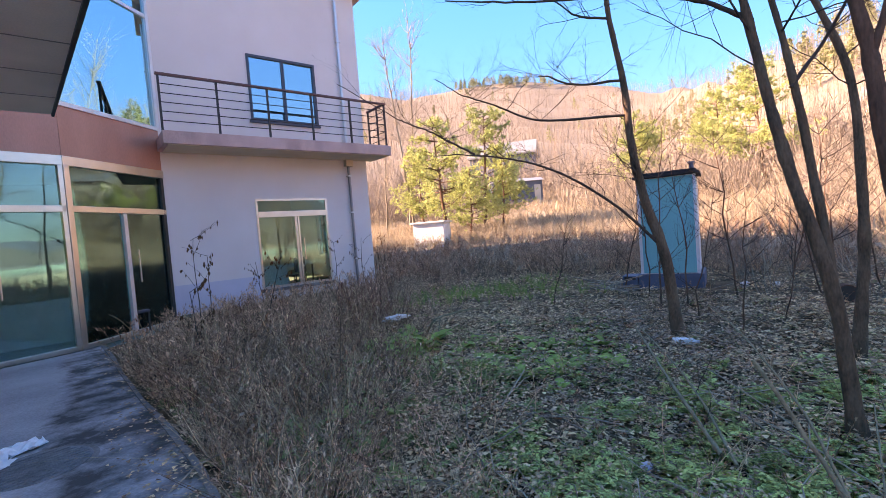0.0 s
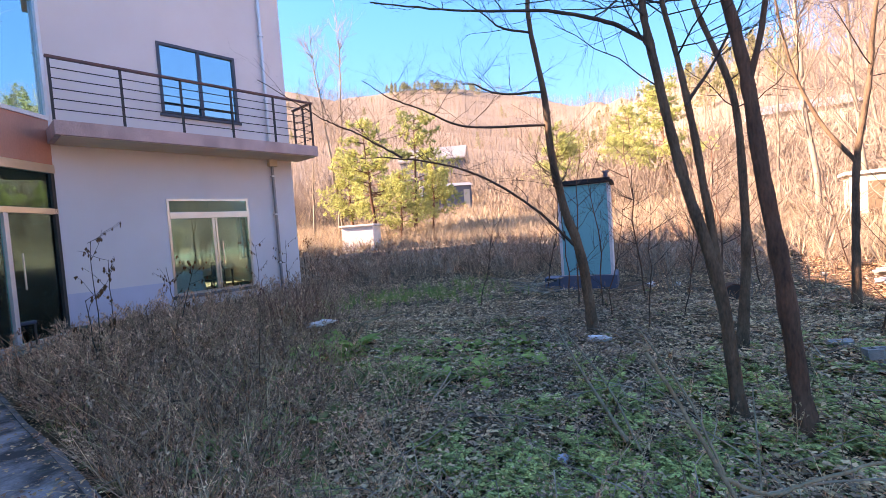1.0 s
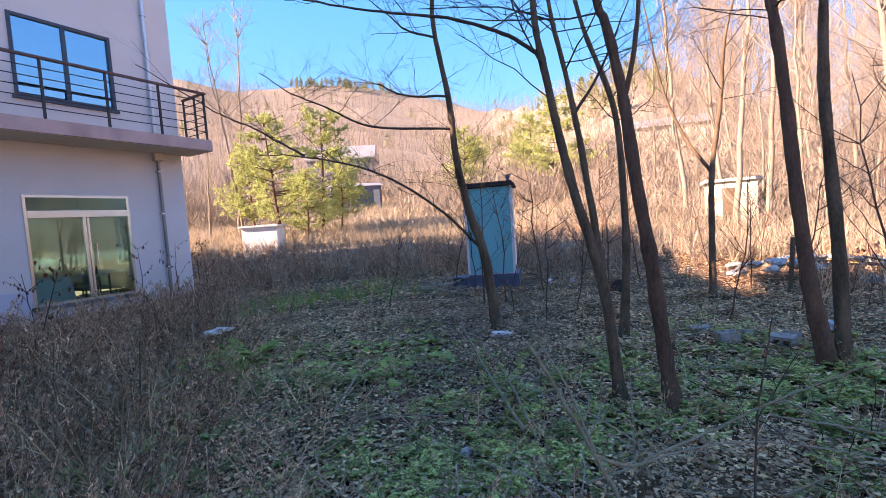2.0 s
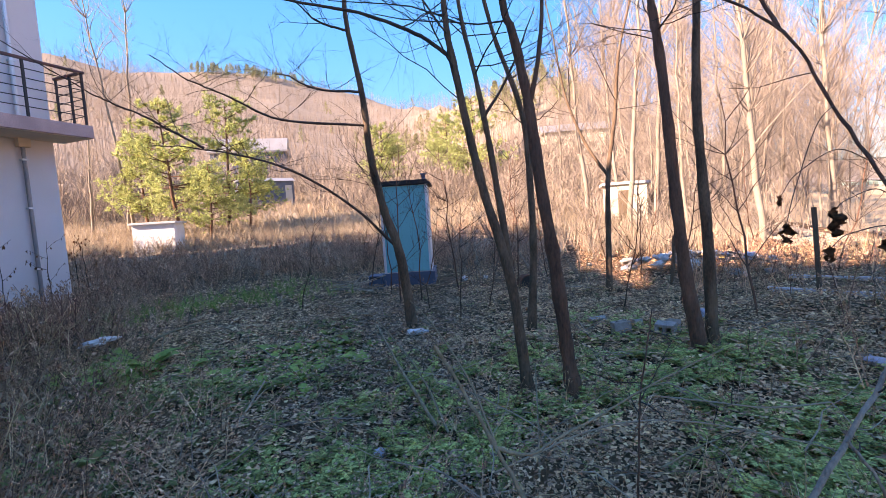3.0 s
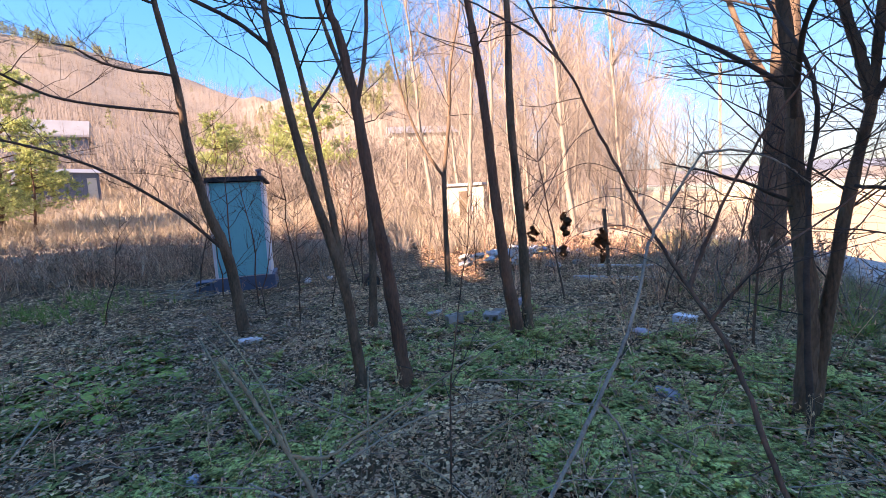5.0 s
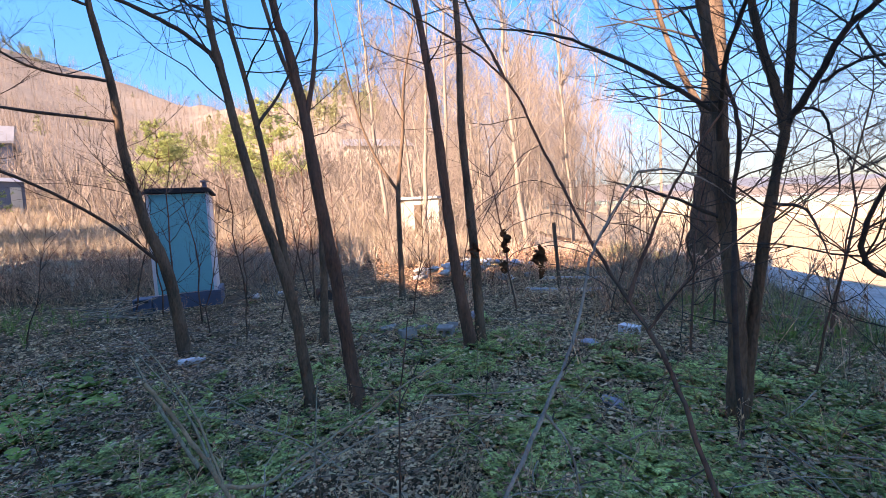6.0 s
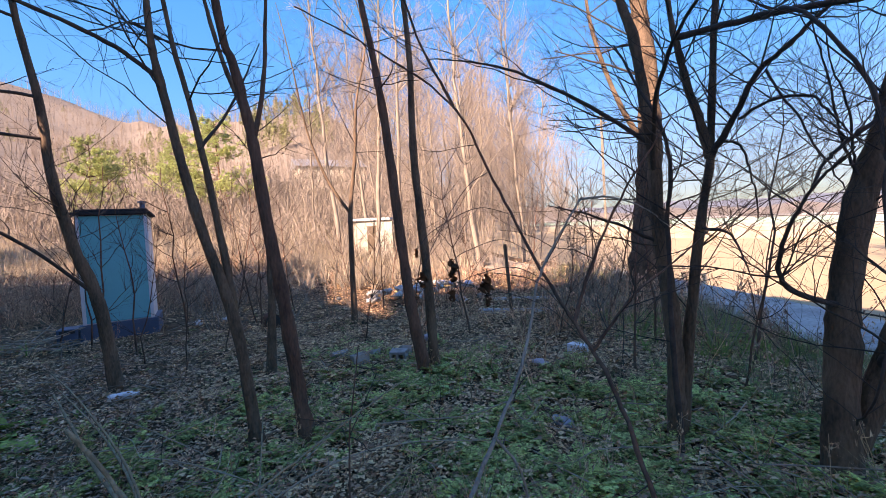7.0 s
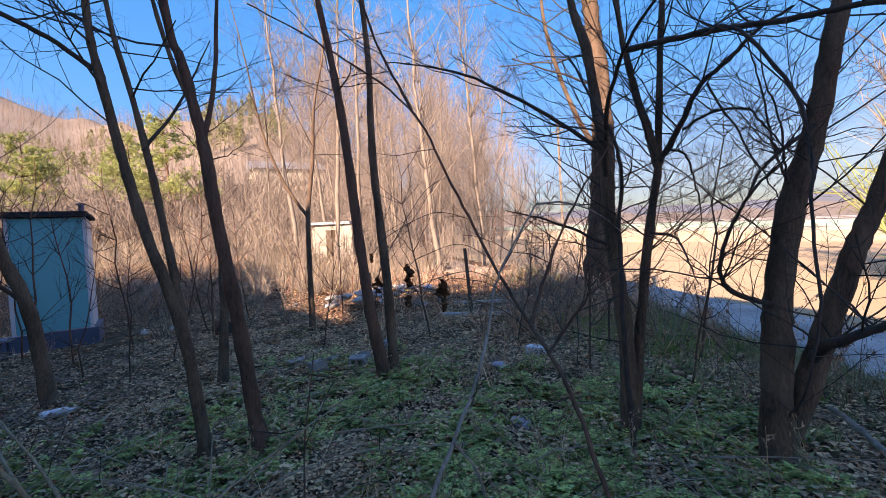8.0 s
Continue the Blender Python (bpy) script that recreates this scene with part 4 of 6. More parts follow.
build_branch("fallen_branch", "crooked pale branch lying among dead weeds", [([(0.80, -7.42, 0.34), (0.46, -7.32, 0.32), (0.12, -7.33, 0.28), (0.06, -7.14, 0.02)], 0.013, 0.015), ([(0.21, -7.34, 0.29), (0.03, -7.51, 0.15), (0.01, -7.49, 0.02)], 0.009, 0.006), ([(0.12, -7.33, 0.28), (0.06, -7.27, 0.30), (0.00, -7.12, 0.12)], 0.008, 0.005)], 36, SILVERBROWN, 3, 0.3)
build_branch("fallen_branch", "long grey stick lying over leaf litter", [([(0.95, -9.85, 0.32), (0.18, -10.44, 0.25), (-0.45, -10.9, 0.24), (-1.0, -11.36, 0.16)], 0.010, 0.014)], 41, SILVERBROWN, 2, 0.3)
build_branch("fallen_branch", "long thin bent stick lying over leaf litter", [([(1.39, -9.62, 0.25), (0.28, -10.51, 0.25), (-0.35, -11.0, 0.2), (-0.95, -11.42, 0.1)], 0.006, 0.010)], 42, SILVERBROWN, 3, 0.3)
build_branch("fallen_branch", "thin pale bowed stalk over green weeds", [([(0.34, -10.59, 0.25), (-0.05, -11.0, 0.30), (-0.30, -11.3, 0.27), (-0.48, -11.62, 0.18)], 0.005, 0.003)], 43, STRAW, 1, 0.2)
build_branch("fallen_branch", "pale dry stalk lying on green weeds", [([(-0.59, -11.42, 0.25), (-0.80, -11.66, 0.28), (-0.97, -11.99, 0.22), (-1.1, -12.2, 0.12)], 0.005, 0.003)], 44, STRAW, 1, 0.2)
build_branch("fallen_branch", "straight thin stick propped in green weeds", [([(-0.24, -11.89, 0.35), (-0.9, -12.0, 0.2), (-1.25, -12.05, 0.05)], 0.004, 0.006)], 45, SILVERBROWN, 1, 0.2)
build_branch("fallen_branch", "short pale stick on the leaf litter", [([(-1.09, -9.74, 0.03), (-0.80, -9.60, 0.06), (-0.48, -9.48, 0.14)], 0.009, 0.008)], 37, STRAW, 0)
build_branch("fallen_branch", "grey broken limb at the foot of a stout tree", [([(-1.74, -15.41, 0.45), (-1.90, -15.29, 0.47), (-2.05, -15.20, 0.45), (-2.27, -15.04, 0.44)], 0.016, 0.014)], 38, SILVER, 0)


# ---- ground cover ----
RNG = np.random.default_rng(77)


def on_land(x, y, lift=0.0):
    return np.stack([x, y, land(x, y) + lift], -1)


def fan(n, r0, r1, az0, az1, power=1.0):
    """n places in a sector round the start of the walk, thinning outwards."""
    u = RNG.uniform(0, 1, n)
    r = r0 * (r1 / r0) ** u if power == 0 else (r0**power + u * (r1**power - r0**power)) ** (1 / power)
    a = np.radians(RNG.uniform(az0, az1, n))
    return EYE0[0] + r * np.cos(a), EYE0[1] + r * np.sin(a)


def blobs(x, y, spots):
    d = np.zeros_like(x)
    for cx, cy, rx, ry in spots:
        d = np.maximum(d, np.exp(-(((x - cx) / rx) ** 2 + ((y - cy) / ry) ** 2) ** 1.5))
    return d


def patch(x, y, scale, shift=0.0):
    return 0.5 + 0.25 * (np.sin(x * scale + shift) * np.cos(y * scale * 1.3 - shift) + np.sin((x + y) * scale * 0.7 + 2.1 * shift) + 0.6 * np.sin((x * 1.9 - y) * scale * 1.7))


DARKLEAF_SPOTS = [(0.2, -10.3, 1.5, 1.1), (1.8, -9.6, 1.8, 1.1), (-1.3, -11.3, 0.9, 0.7), (3.4, -9.2, 1.6, 1.2)]
FERN_SPOTS = [(-0.90, -7.89, 0.42, 0.42), (-1.42, -10.27, 0.35, 0.30), (-0.71, -8.79, 0.40, 0.30), (0.3, -11.7, 1.5, 0.8), (0.6, -13.9, 1.6, 1.2), (-0.7, -15.1, 1.4, 1.2), (1.3, -12.9, 0.8, 0.7), (-1.0, -11.5, 0.8, 0.55), (0.2, -10.7, 0.9, 0.45), (-0.9, -13.6, 1.0, 0.7), (-1.4, -10.9, 0.5, 0.35), (2.2, -12.2, 0.8, 0.6), (-2.0, -14.2, 0.7, 1.2)]
GRASS_SPOTS = [(4.2, -5.3, 1.2, 1.3), (2.6, -4.6, 1.2, 0.9), (1.8, -17.0, 2.2, 0.9), (5.5, -4.9, 0.9, 0.6)]
BROAD_SPOTS = [(-0.28, -6.55, 0.55, 0.60), (0.5, -8.9, 0.9, 0.85), (0.6, -5.1, 0.45, 0.6), (-0.8, -8.0, 0.4, 0.35), (0.0, -9.6, 0.5, 0.3), (-1.9, -6.2, 0.8, 0.8)]


def weed_side(x):
    return np.interp(x, [-3.2, -3.0, -1.8, 0.6, 3.3, 6.0, 7.3, 8.5, 12, 20], [-11.0, -9.7, -8.1, -4.9, -2.2, -2.8, -5.6, -9.5, -13, -17])


def clear_of_things(x, y):
    """Not inside the building, the booth, the paving or the road."""
    ok = ~((y > -0.05) & (x < 3.6)) & ~((x > 5.2) & (x < 7.1) & (y > -9.2) & (y < -7.2))
    ok &= x > np.interp(y, [-17, -8.9, -5.9, -4.4, -3.3, 0], [-3.15, -3.08, -3.2, -3.32, -3.35, -1.9])
    ok &= ~((y < np.interp(x, ROAD_X + [60], ROAD_NEAR + [-22.0])))
    return ok


def leaf_templates():
    out = []
    for k in range(9):
        w, l, c = RNG.uniform(0.3, 0.55), 1.0, RNG.uniform(0.15, 0.7)
        v = np.array([(0, -l / 2, 0), (w * 0.9, RNG.normal(0, 0.1), c * 0.7), (RNG.normal(0, 0.1), l / 2, c * 0.3), (-w * 0.9, RNG.normal(0, 0.1), c * 0.6)])
        out.append((v, np.array([(0, 1, 2), (0, 2, 3)])))
    return out


def scatter_litter():
    x, y = fan(150000, 0.9, 9, -75, 92, 0.85)
    x2, y2 = fan(95000, 5, 18, -75, 92, 1.2)
    x, y = np.concatenate([x, x2]), np.concatenate([y, y2])
    size = np.concatenate([RNG.uniform(0.012, 0.05, 150000) * RNG.uniform(0.7, 1.35, 150000), RNG.uniform(0.03, 0.085, 95000)])
    size *= np.clip(np.hypot(x - EYE0[0], y - EYE0[1]) / 3.2, 0.55, 1.0)
    edge = (x > -3.75 + 0.25 * np.sin(y * 1.7)) & (x < -3.0) & (y < -2.5) & (RNG.uniform(0, 1, len(x)) < np.clip((x + 3.75) * 1.6, 0, 1)) & (size < 0.045)
    keep = (clear_of_things(x, y) | edge) & ((y < weed_side(x)) | (RNG.uniform(0, 1, len(x)) < 0.35))
    x, y, size = x[keep], y[keep], size[keep]
    rest = np.stack([x, y, np.where(x < np.interp(y, [-9, -2.6], [-3.18, -3.45]), patio_z(y) + 0.01, land(x, y) + RNG.uniform(0.0, 1.0, len(x)) ** 1.3 * 0.085)], -1)
    is_dark = RNG.uniform(0, 1, len(x)) < 1.25 * blobs(x, y, DARKLEAF_SPOTS)
    for label, k, m, grow in (("brown and grey dead leaves covering the yard", ~is_dark, LITTER, 1.0), ("darker fallen leaves between the trees", is_dark, DARKLEAF, 0.85)):
        v, t = scatter(leaf_templates(), rest[k], RNG.uniform(0, 6.28, k.sum()), size[k] * grow, RNG, 0.8)
        tagged(arrays("leaf_litter", v, t, m), label, "leaf litter", kind="stuff")
    x, y = fan(13000, 0.9, 14, -75, 92, 0.8)
    k = clear_of_things(x, y)
    x, y = x[k], y[k]
    bits = []
    for _ in range(6):
        h = RNG.uniform(0.0, 0.35)
        bits.append(tube([(-0.5, 0, 0.05), (RNG.normal(0, 0.05), RNG.normal(0, 0.12), h * 0.6 + 0.05), (0.5, RNG.normal(0, 0.1), h)], [0.018, 0.02, 0.012], 3))
    v, t = scatter(bits, on_land(x, y, RNG.uniform(0.005, 0.04, len(x))), RNG.uniform(0, 6.28, len(x)), RNG.uniform(0.04, 0.18, len(x)), RNG, 0.3)
    tagged(arrays("stem_litter", v, t, DULLSTRAW), "broken dry stems lying on the leaves", "leaf litter", kind="stuff")


def blade(length, width, arch, a, n=3):
    """A strip that leans out at angle a."""
    s = np.linspace(0, 1, n + 1)
    out, up = arch * s**1.6 * length, length * (s - 0.35 * arch * s**2)
    w = width * (1 - s * 0.95)
    c, d = math.cos(a), math.sin(a)
    left = np.stack([out * c - w * d, out * d + w * c, up], -1)
    right = np.stack([out * c + w * d, out * d - w * c, up], -1)
    v = np.stack([left, right], 1).reshape(-1, 3)
    t = []
    for i in range(n):
        t += [(2 * i, 2 * i + 1, 2 * i + 3), (2 * i, 2 * i + 3, 2 * i + 2)]
    return v, np.array(t)


def tuft_templates(n, blades, width, lo, hi, cuts=3):
    return [join([blade(RNG.uniform(0.5, 1.0), width * RNG.uniform(0.6, 1.3), RNG.uniform(lo, hi), RNG.uniform(0, 6.28), cuts) for _ in range(blades)]) for _ in range(n)]


def frond(length, a, arch, pairs, leaf):
    """A feathery frond: a rib with narrow leaflets on both sides that carry side lobes."""
    v, t, k = [], [], 0
    c, d = math.cos(a), math.sin(a)
    for i in range(pairs):
        s = (i + 1) / (pairs + 1)
        out, up = arch * length * s, length * (0.75 * s - 0.55 * arch * s * s)
        size = leaf * math.sin(math.pi * (0.18 + 0.75 * s)) * RNG.uniform(0.7, 1.2)
        for side in (-1, 1):
            for spread in (0.5, 1.15):
                b = a + side * spread + RNG.normal(0, 0.15)
                e, f = math.cos(b), math.sin(b)
                p = np.array((out * c, out * d, up))
                tip = p + np.array((e, f, RNG.uniform(-0.25, 0.25))) * size * (1.1 - 0.3 * spread)
                wv = np.array((-f, e, 0.1)) * size * 0.2
                m = (p + tip) / 2
                v += [p, m + wv, tip, m - wv]
                t += [(k, k + 1, k + 2), (k, k + 2, k + 3)]
                k += 4
    return np.array(v), np.array(t)


def fern_templates(fronds=8, pairs=7, leaf=0.22):
    return [join([frond(RNG.uniform(0.6, 1.0), RNG.uniform(0, 6.28), RNG.uniform(0.3, 0.9), pairs, leaf) for _ in range(fronds)]) for _ in range(6)]


def broad_templates():
    out = []
    for _ in range(5):
        pieces = []
        for _ in range(RNG.integers(6, 10)):
            a, ln, w, lift = RNG.uniform(0, 6.28), RNG.uniform(0.55, 1.0), RNG.uniform(0.22, 0.36), RNG.uniform(0.35, 1.0)
            s = np.linspace(0, 1, 6)
            wid = w * np.sin(np.pi * np.clip(s * 0.9 + 0.08, 0, 1)) ** 0.8 * ln
            wid[:2] *= (0.08, 0.5)
            r, z = ln * s, ln * (lift * s - 0.5 * lift * s**2.4) + 0.02
            c, d = math.cos(a), math.sin(a)
            mid = np.stack([r * c, r * d, z - 0.05 * wid], -1)
            lft = np.stack([r * c - wid * d, r * d + wid * c, z + 0.25 * wid + RNG.normal(0, 0.012, 6)], -1)
            rgt = np.stack([r * c + wid * d, r * d - wid * c, z + 0.25 * wid + RNG.normal(0, 0.012, 6)], -1)
            v = np.stack([lft, mid, rgt], 1).reshape(-1, 3)
            t = []
            for i in range(5):
                for j in (0, 1):
                    k = 3 * i + j
                    t += [(k, k + 1, k + 4), (k, k + 4, k + 3)]
            pieces.append((v, np.array(t)))
        out.append(join(pieces))
    return out


def weed_templates(n, tall, leaves=3):
    """Dead stalks with side shoots and withered heads."""
    out = []
    for _ in range(n):
        pieces = []
        for _ in range(RNG.integers(1, 3)):
            top = np.array((RNG.normal(0, 0.16), RNG.normal(0, 0.16), RNG.uniform(0.75, 1.0)))
            line = bend((RNG.normal(0, 0.03), RNG.normal(0, 0.03), -0.03), top, 5, RNG, 0.12)
            pieces.append(tube(line[::2], np.linspace(0.009, 0.0035, 3) * tall, 3))
            for _ in range(RNG.integers(7, 12)):
                s = RNG.uniform(0.25, 0.98)
                at = line[0] + (line[-1] - line[0]) * s
                i = min(3, int(s * 4))
                at = line[i] + (line[i + 1] - line[i]) * (s * 4 - i)
                a, ln = RNG.uniform(0, 6.28), RNG.uniform(0.12, 0.32) * (1.15 - s * 0.6)
                end = at + np.array((math.cos(a) * 0.65, math.sin(a) * 0.65, RNG.uniform(0.3, 0.8))) * ln
                q = np.cross(end - at, RNG.normal(0, 1, 3))
                q *= 0.0052 * tall / (np.linalg.norm(q) + 1e-9)
                bow = (at + end) / 2 + RNG.normal(0, 0.012, 3)
                pieces.append((np.array([at - q, at + q, bow + q * 0.7, bow - q * 0.7, end]), np.array([(0, 1, 2), (0, 2, 3), (3, 2, 4)])))
                for _ in range(leaves):
                    c = at + (end - at) * RNG.uniform(0.4, 1.0)
                    q = RNG.normal(0, 0.018, (3, 3)) * np.array((0.8, 0.8, 1.3))
                    pieces.append((c + q, np.array([(0, 1, 2)])))
        out.append(join(pieces))
    return out


def curled_templates(n):
    """Dead stalks whose withered leaves still hang on."""
    out = []
    for _ in range(n):
        top = np.array((RNG.normal(0, 0.25), RNG.normal(0, 0.25), RNG.uniform(0.75, 1.0)))
        line = bend((0, 0, -0.03), top, 5, RNG, 0.12)
        pieces = [tube(line[::2], [0.009, 0.007, 0.004], 4)]
        for _ in range(RNG.integers(9, 15)):
            s = RNG.uniform(0.2, 1.0) * 3.99
            at = line[int(s)] + (line[int(s) + 1] - line[int(s)]) * (s - int(s))
            a, ln = RNG.uniform(0, 6.28), RNG.uniform(0.05, 0.13)
            out_way, side = np.array((math.cos(a), math.sin(a), 0)), np.array((-math.sin(a), math.cos(a), 0)) * ln * RNG.uniform(0.2, 0.4)
            tip, mid = at + out_way * ln * 0.8 + (0, 0, -ln * RNG.uniform(0.1, 0.9)), at + out_way * ln * 0.6 + (0, 0, ln * RNG.uniform(-0.1, 0.3))
            pieces.append((np.array([at, mid + side, tip, mid - side, mid - (0, 0, ln * 0.2)]), np.array([(0, 1, 4), (1, 2, 4), (2, 3, 4), (3, 0, 4)])))
        out.append(join(pieces))
    return out


def cover(name, label, category, templates, x, y, lo, hi, material, tilt=0.12, lift=0.0):
    v, t = scatter(templates, on_land(x, y, lift), RNG.uniform(0, 6.28, len(x)), RNG.uniform(lo, hi, len(x)), RNG, tilt)
    return tagged(arrays(name, v, t, material), label, category, kind="stuff")


def build_cover():
    scatter_litter()
    # feathery green plants
    x, y = fan(26000, 1.2, 11, -75, 60, 0.8)
    d = blobs(x, y, FERN_SPOTS) * (0.05 + 0.85 * patch(x, y, 2.3, 0.7) + 0.9 * (patch(x, y, 6.1, 1.9) - 0.45)) + 0.05 * patch(x, y, 3.1, 2.2)
    k = clear_of_things(x, y) & (RNG.uniform(0, 1, len(x)) < (d - 0.1) * np.where(y < -12.4, 0.66, 0.42))
    cover("feathery_weeds", "low feathery green weeds under the trees", "weeds", fern_templates(), x[k], y[k], 0.09, 0.29, GREEN, 0.2)
    # sparse small sprouts all over
    x, y = fan(6000, 1.2, 12, -75, 90, 0.9)
    k = clear_of_things(x, y) & (RNG.uniform(0, 1, len(x)) < 0.08 + 0.38 * patch(x, y, 1.4, 2.0))
    cover("sprouts", "small grey-green sprouts among dead leaves", "weeds", fern_templates(5, 4, 0.26), x[k], y[k], 0.06, 0.14, SPROUT, 0.2)
    x, y = fan(3600, 1.3, 7, 32, 92, 0.9)
    k = clear_of_things(x, y) & (RNG.uniform(0, 1, len(x)) < 0.5 * patch(x, y, 1.9, 4.0))
    cover("undergrowth", "yellow-green small-leaved plants under dead weeds", "weeds", fern_templates(6, 4, 0.28), x[k], y[k], 0.08, 0.22, SPROUT, 0.3)
    # grass
    x, y = fan(14000, 4, 14, -70, 75, 1)
    k = clear_of_things(x, y) & (RNG.uniform(0, 1, len(x)) < blobs(x, y, GRASS_SPOTS) * 0.8)
    cover("green_grass", "patches of fresh green winter grass", "grass", tuft_templates(5, 14, 0.016, 0.3, 1.0), x[k], y[k], 0.16, 0.36, GRASS, 0.15)
    # broad leaves
    x, y = fan(5000, 3, 10, 20, 75, 1)
    k = clear_of_things(x, y) & (RNG.uniform(0, 1, len(x)) < blobs(x, y, BROAD_SPOTS) * (0.1 + patch(x, y, 2.0, 0.3)) * 0.36)
    cover("broad_leaf_plants", "clumps of broad-leaved green plants", "plants", broad_templates(), x[k], y[k], 0.07, 0.21, BROADLEAF, 0.25)
    # a dark clump of big leaves beside the weeds
    x, y = RNG.normal(-0.67, 0.3, 34), RNG.normal(-7.50, 0.32, 34)
    cover("broad_leaf_plants", "dark clump of big-leaved green plants", "plants", broad_templates(), x, y, 0.22, 0.42, BROADLEAF, 0.25)
    # dead weeds between patio and building and in the band behind
    x, y = fan(43000, 1.5, 27, -2, 96, 0.95)
    edge = y - weed_side(x)
    d = np.clip(edge / 1.2 + 0.15, 0, 1) * (0.55 + 0.5 * patch(x, y, 1.1, 0.4))
    k = clear_of_things(x, y) & (RNG.uniform(0, 1, len(x)) < d * 0.42) & ((y < -0.25) | (x > 3.8))
    x, y = x[k], y[k]
    low = np.clip(np.interp(y, [-3.5, -0.8], [1.0, 0.5]), 0, 1)
    near = (x < 3.6) & (RNG.uniform(0, 1, len(x)) > low + 0.15)
    x, y = x[~near], y[~near]
    front = (y < -2.2) | (x > 3.0)
    lower = np.interp(y, [-10, -8, -5.5, -3], [0.5, 0.65, 0.95, 1.0])
    stalks = weed_templates(9, 1.0)
    out = front & (np.hypot(x - EYE0[0], y - EYE0[1]) > 18.5)
    front &= ~out
    cover("dead_weeds", "dense tangle of dead brown weed stalks", "weeds", stalks, x[front], y[front], 0.3 * lower[front], 0.85 * lower[front], WEED, 0.3)
    cover("dry_weeds", "pale straw-coloured dead weeds beyond the yard", "weeds", stalks, x[out], y[out], 0.3, 0.85, STRAW, 0.3)
    front |= out
    cover("dead_weeds", "low dead weeds at the foot of the wall", "weeds", stalks, x[~front], y[~front], 0.2, 0.55, WEED, 0.24)
    # scattered short dead stems through the open yard
    x, y = fan(12000, 1.5, 12, 15, 90, 0.9)
    edge = y - weed_side(x)
    k = clear_of_things(x, y) & (RNG.uniform(0, 1, len(x)) < np.clip((edge + 2.6) / 2.2, 0.04, 0.75) * (0.35 + patch(x, y, 1.7, 0.9)) * 0.55)
    cover("dead_weeds", "low reddish-brown dead stems over fallen leaves", "weeds", stalks, x[k], y[k], 0.15, 0.48, WEED, 0.5)
    # long bowed straws that stand out of the tangle
    x, y = fan(2600, 1.6, 12, 10, 92, 0.9)
    k = clear_of_things(x, y) & (y - weed_side(x) > -0.7) & ((y < -1.6) | (x > 4.0))
    cover("bowed_straws", "long pale bowed straws standing out of dead weeds", "weeds", tuft_templates(6, 4, 0.0042, 0.4, 1.3, 4), x[k], y[k], 0.6, 1.15, DULLSTRAW, 0.25)
    # stout stalks with curled leaves and green shoots among the near weeds
    x, y = fan(5200, 2.0, 8, 28, 92, 0.9)
    k = clear_of_things(x, y) & (y > weed_side(x) - 1.2) & (y < -2.2) & (RNG.uniform(0, 1, len(x)) < 0.25 + 0.5 * patch(x, y, 1.6, 0.2))
    near = np.interp(y[k], [-10, -7], [0.55, 1.0])
    cover("leafy_dead_weeds", "stout dead stalks hung with curled brown leaves", "weeds", curled_templates(7), x[k], y[k], 0.28 * near, 0.72 * near, WEEDLEAF, 0.35)
    x, y = fan(1500, 2.6, 8, 30, 90, 0.9)
    k = clear_of_things(x, y) & (y < -2.2) & (RNG.uniform(0, 1, len(x)) < 1.5 * (blobs(x, y, [(-2.0, -6.9, 0.9, 1.2), (-2.3, -8.9, 0.5, 0.6), (-1.3, -5.8, 0.7, 0.6)]) * patch(x, y, 3.0, 0.6)))
    cover("undergrowth", "fresh green leafy shoots growing through dead weeds", "weeds", broad_templates(), x[k], y[k], 0.06, 0.17, SPROUT, 0.35, 0.1)
    x, y = fan(900, 2.2, 9, 24, 90, 0.9)
    k = clear_of_things(x, y) & (y > weed_side(x) - 0.5) & (y < -2.0) & (x > -2.75) & (RNG.uniform(0, 1, len(x)) < 0.55)
    long_stems = weed_templates(6, 1.0, 0)
    cover("tall_weed_stems", "long pale dead stems leaning out of the weeds", "weeds", long_stems, x[k], y[k], 0.5, 0.95, DULLSTRAW, 0.42)
    x, y = RNG.normal(0.05, 0.28, 60), RNG.normal(-5.5, 0.45, 60)
    cover("red_weed_stems", "upright clump of red-brown dead stems", "weeds", long_stems, x, y, 0.55, 1.0, REDWEED, 0.12)
    # brushwood heaped against the booth's base
    x, y = RNG.normal(5.0, 0.22, 26), RNG.normal(-7.35, 0.28, 26)
    cover("brushwood", "loose dead sticks heaped beside the booth base", "twigs", [tube(bend((-0.5, 0, 0.03), (0.5, 0, RNG.uniform(0.05, 0.3)), 5, RNG, 0.15), np.linspace(0.014, 0.006, 5), 5) for _ in range(5)], x, y, 0.6, 1.3, STICK, 0.1, 0.05)
    # thick brown band between the yard and the sunlit straw
    x, y = fan(5200, 8.5, 21, 8, 62, 1.2)
    k = clear_of_things(x, y) & (y > weed_side(x) - 0.3) & ((y < -2.2) | (x > 4.2)) & (RNG.uniform(0, 1, len(x)) < 0.35 + 0.5 * patch(x, y, 0.9, 1.4))
    cover("dead_weeds", "thick stand of tall dead brown weeds", "weeds", stalks, x[k], y[k], 0.4, 0.9, WEED_DARK, 0.25)
    # short pale stems through the open yard
    x, y = fan(3000, 1.3, 13, -75, 80, 0.9)
    k = clear_of_things(x, y) & (RNG.uniform(0, 1, len(x)) < (0.15 + 0.45 * patch(x, y, 1.0, 3.0)) * (1 - 0.8 * blobs(x, y, DARKLEAF_SPOTS)))
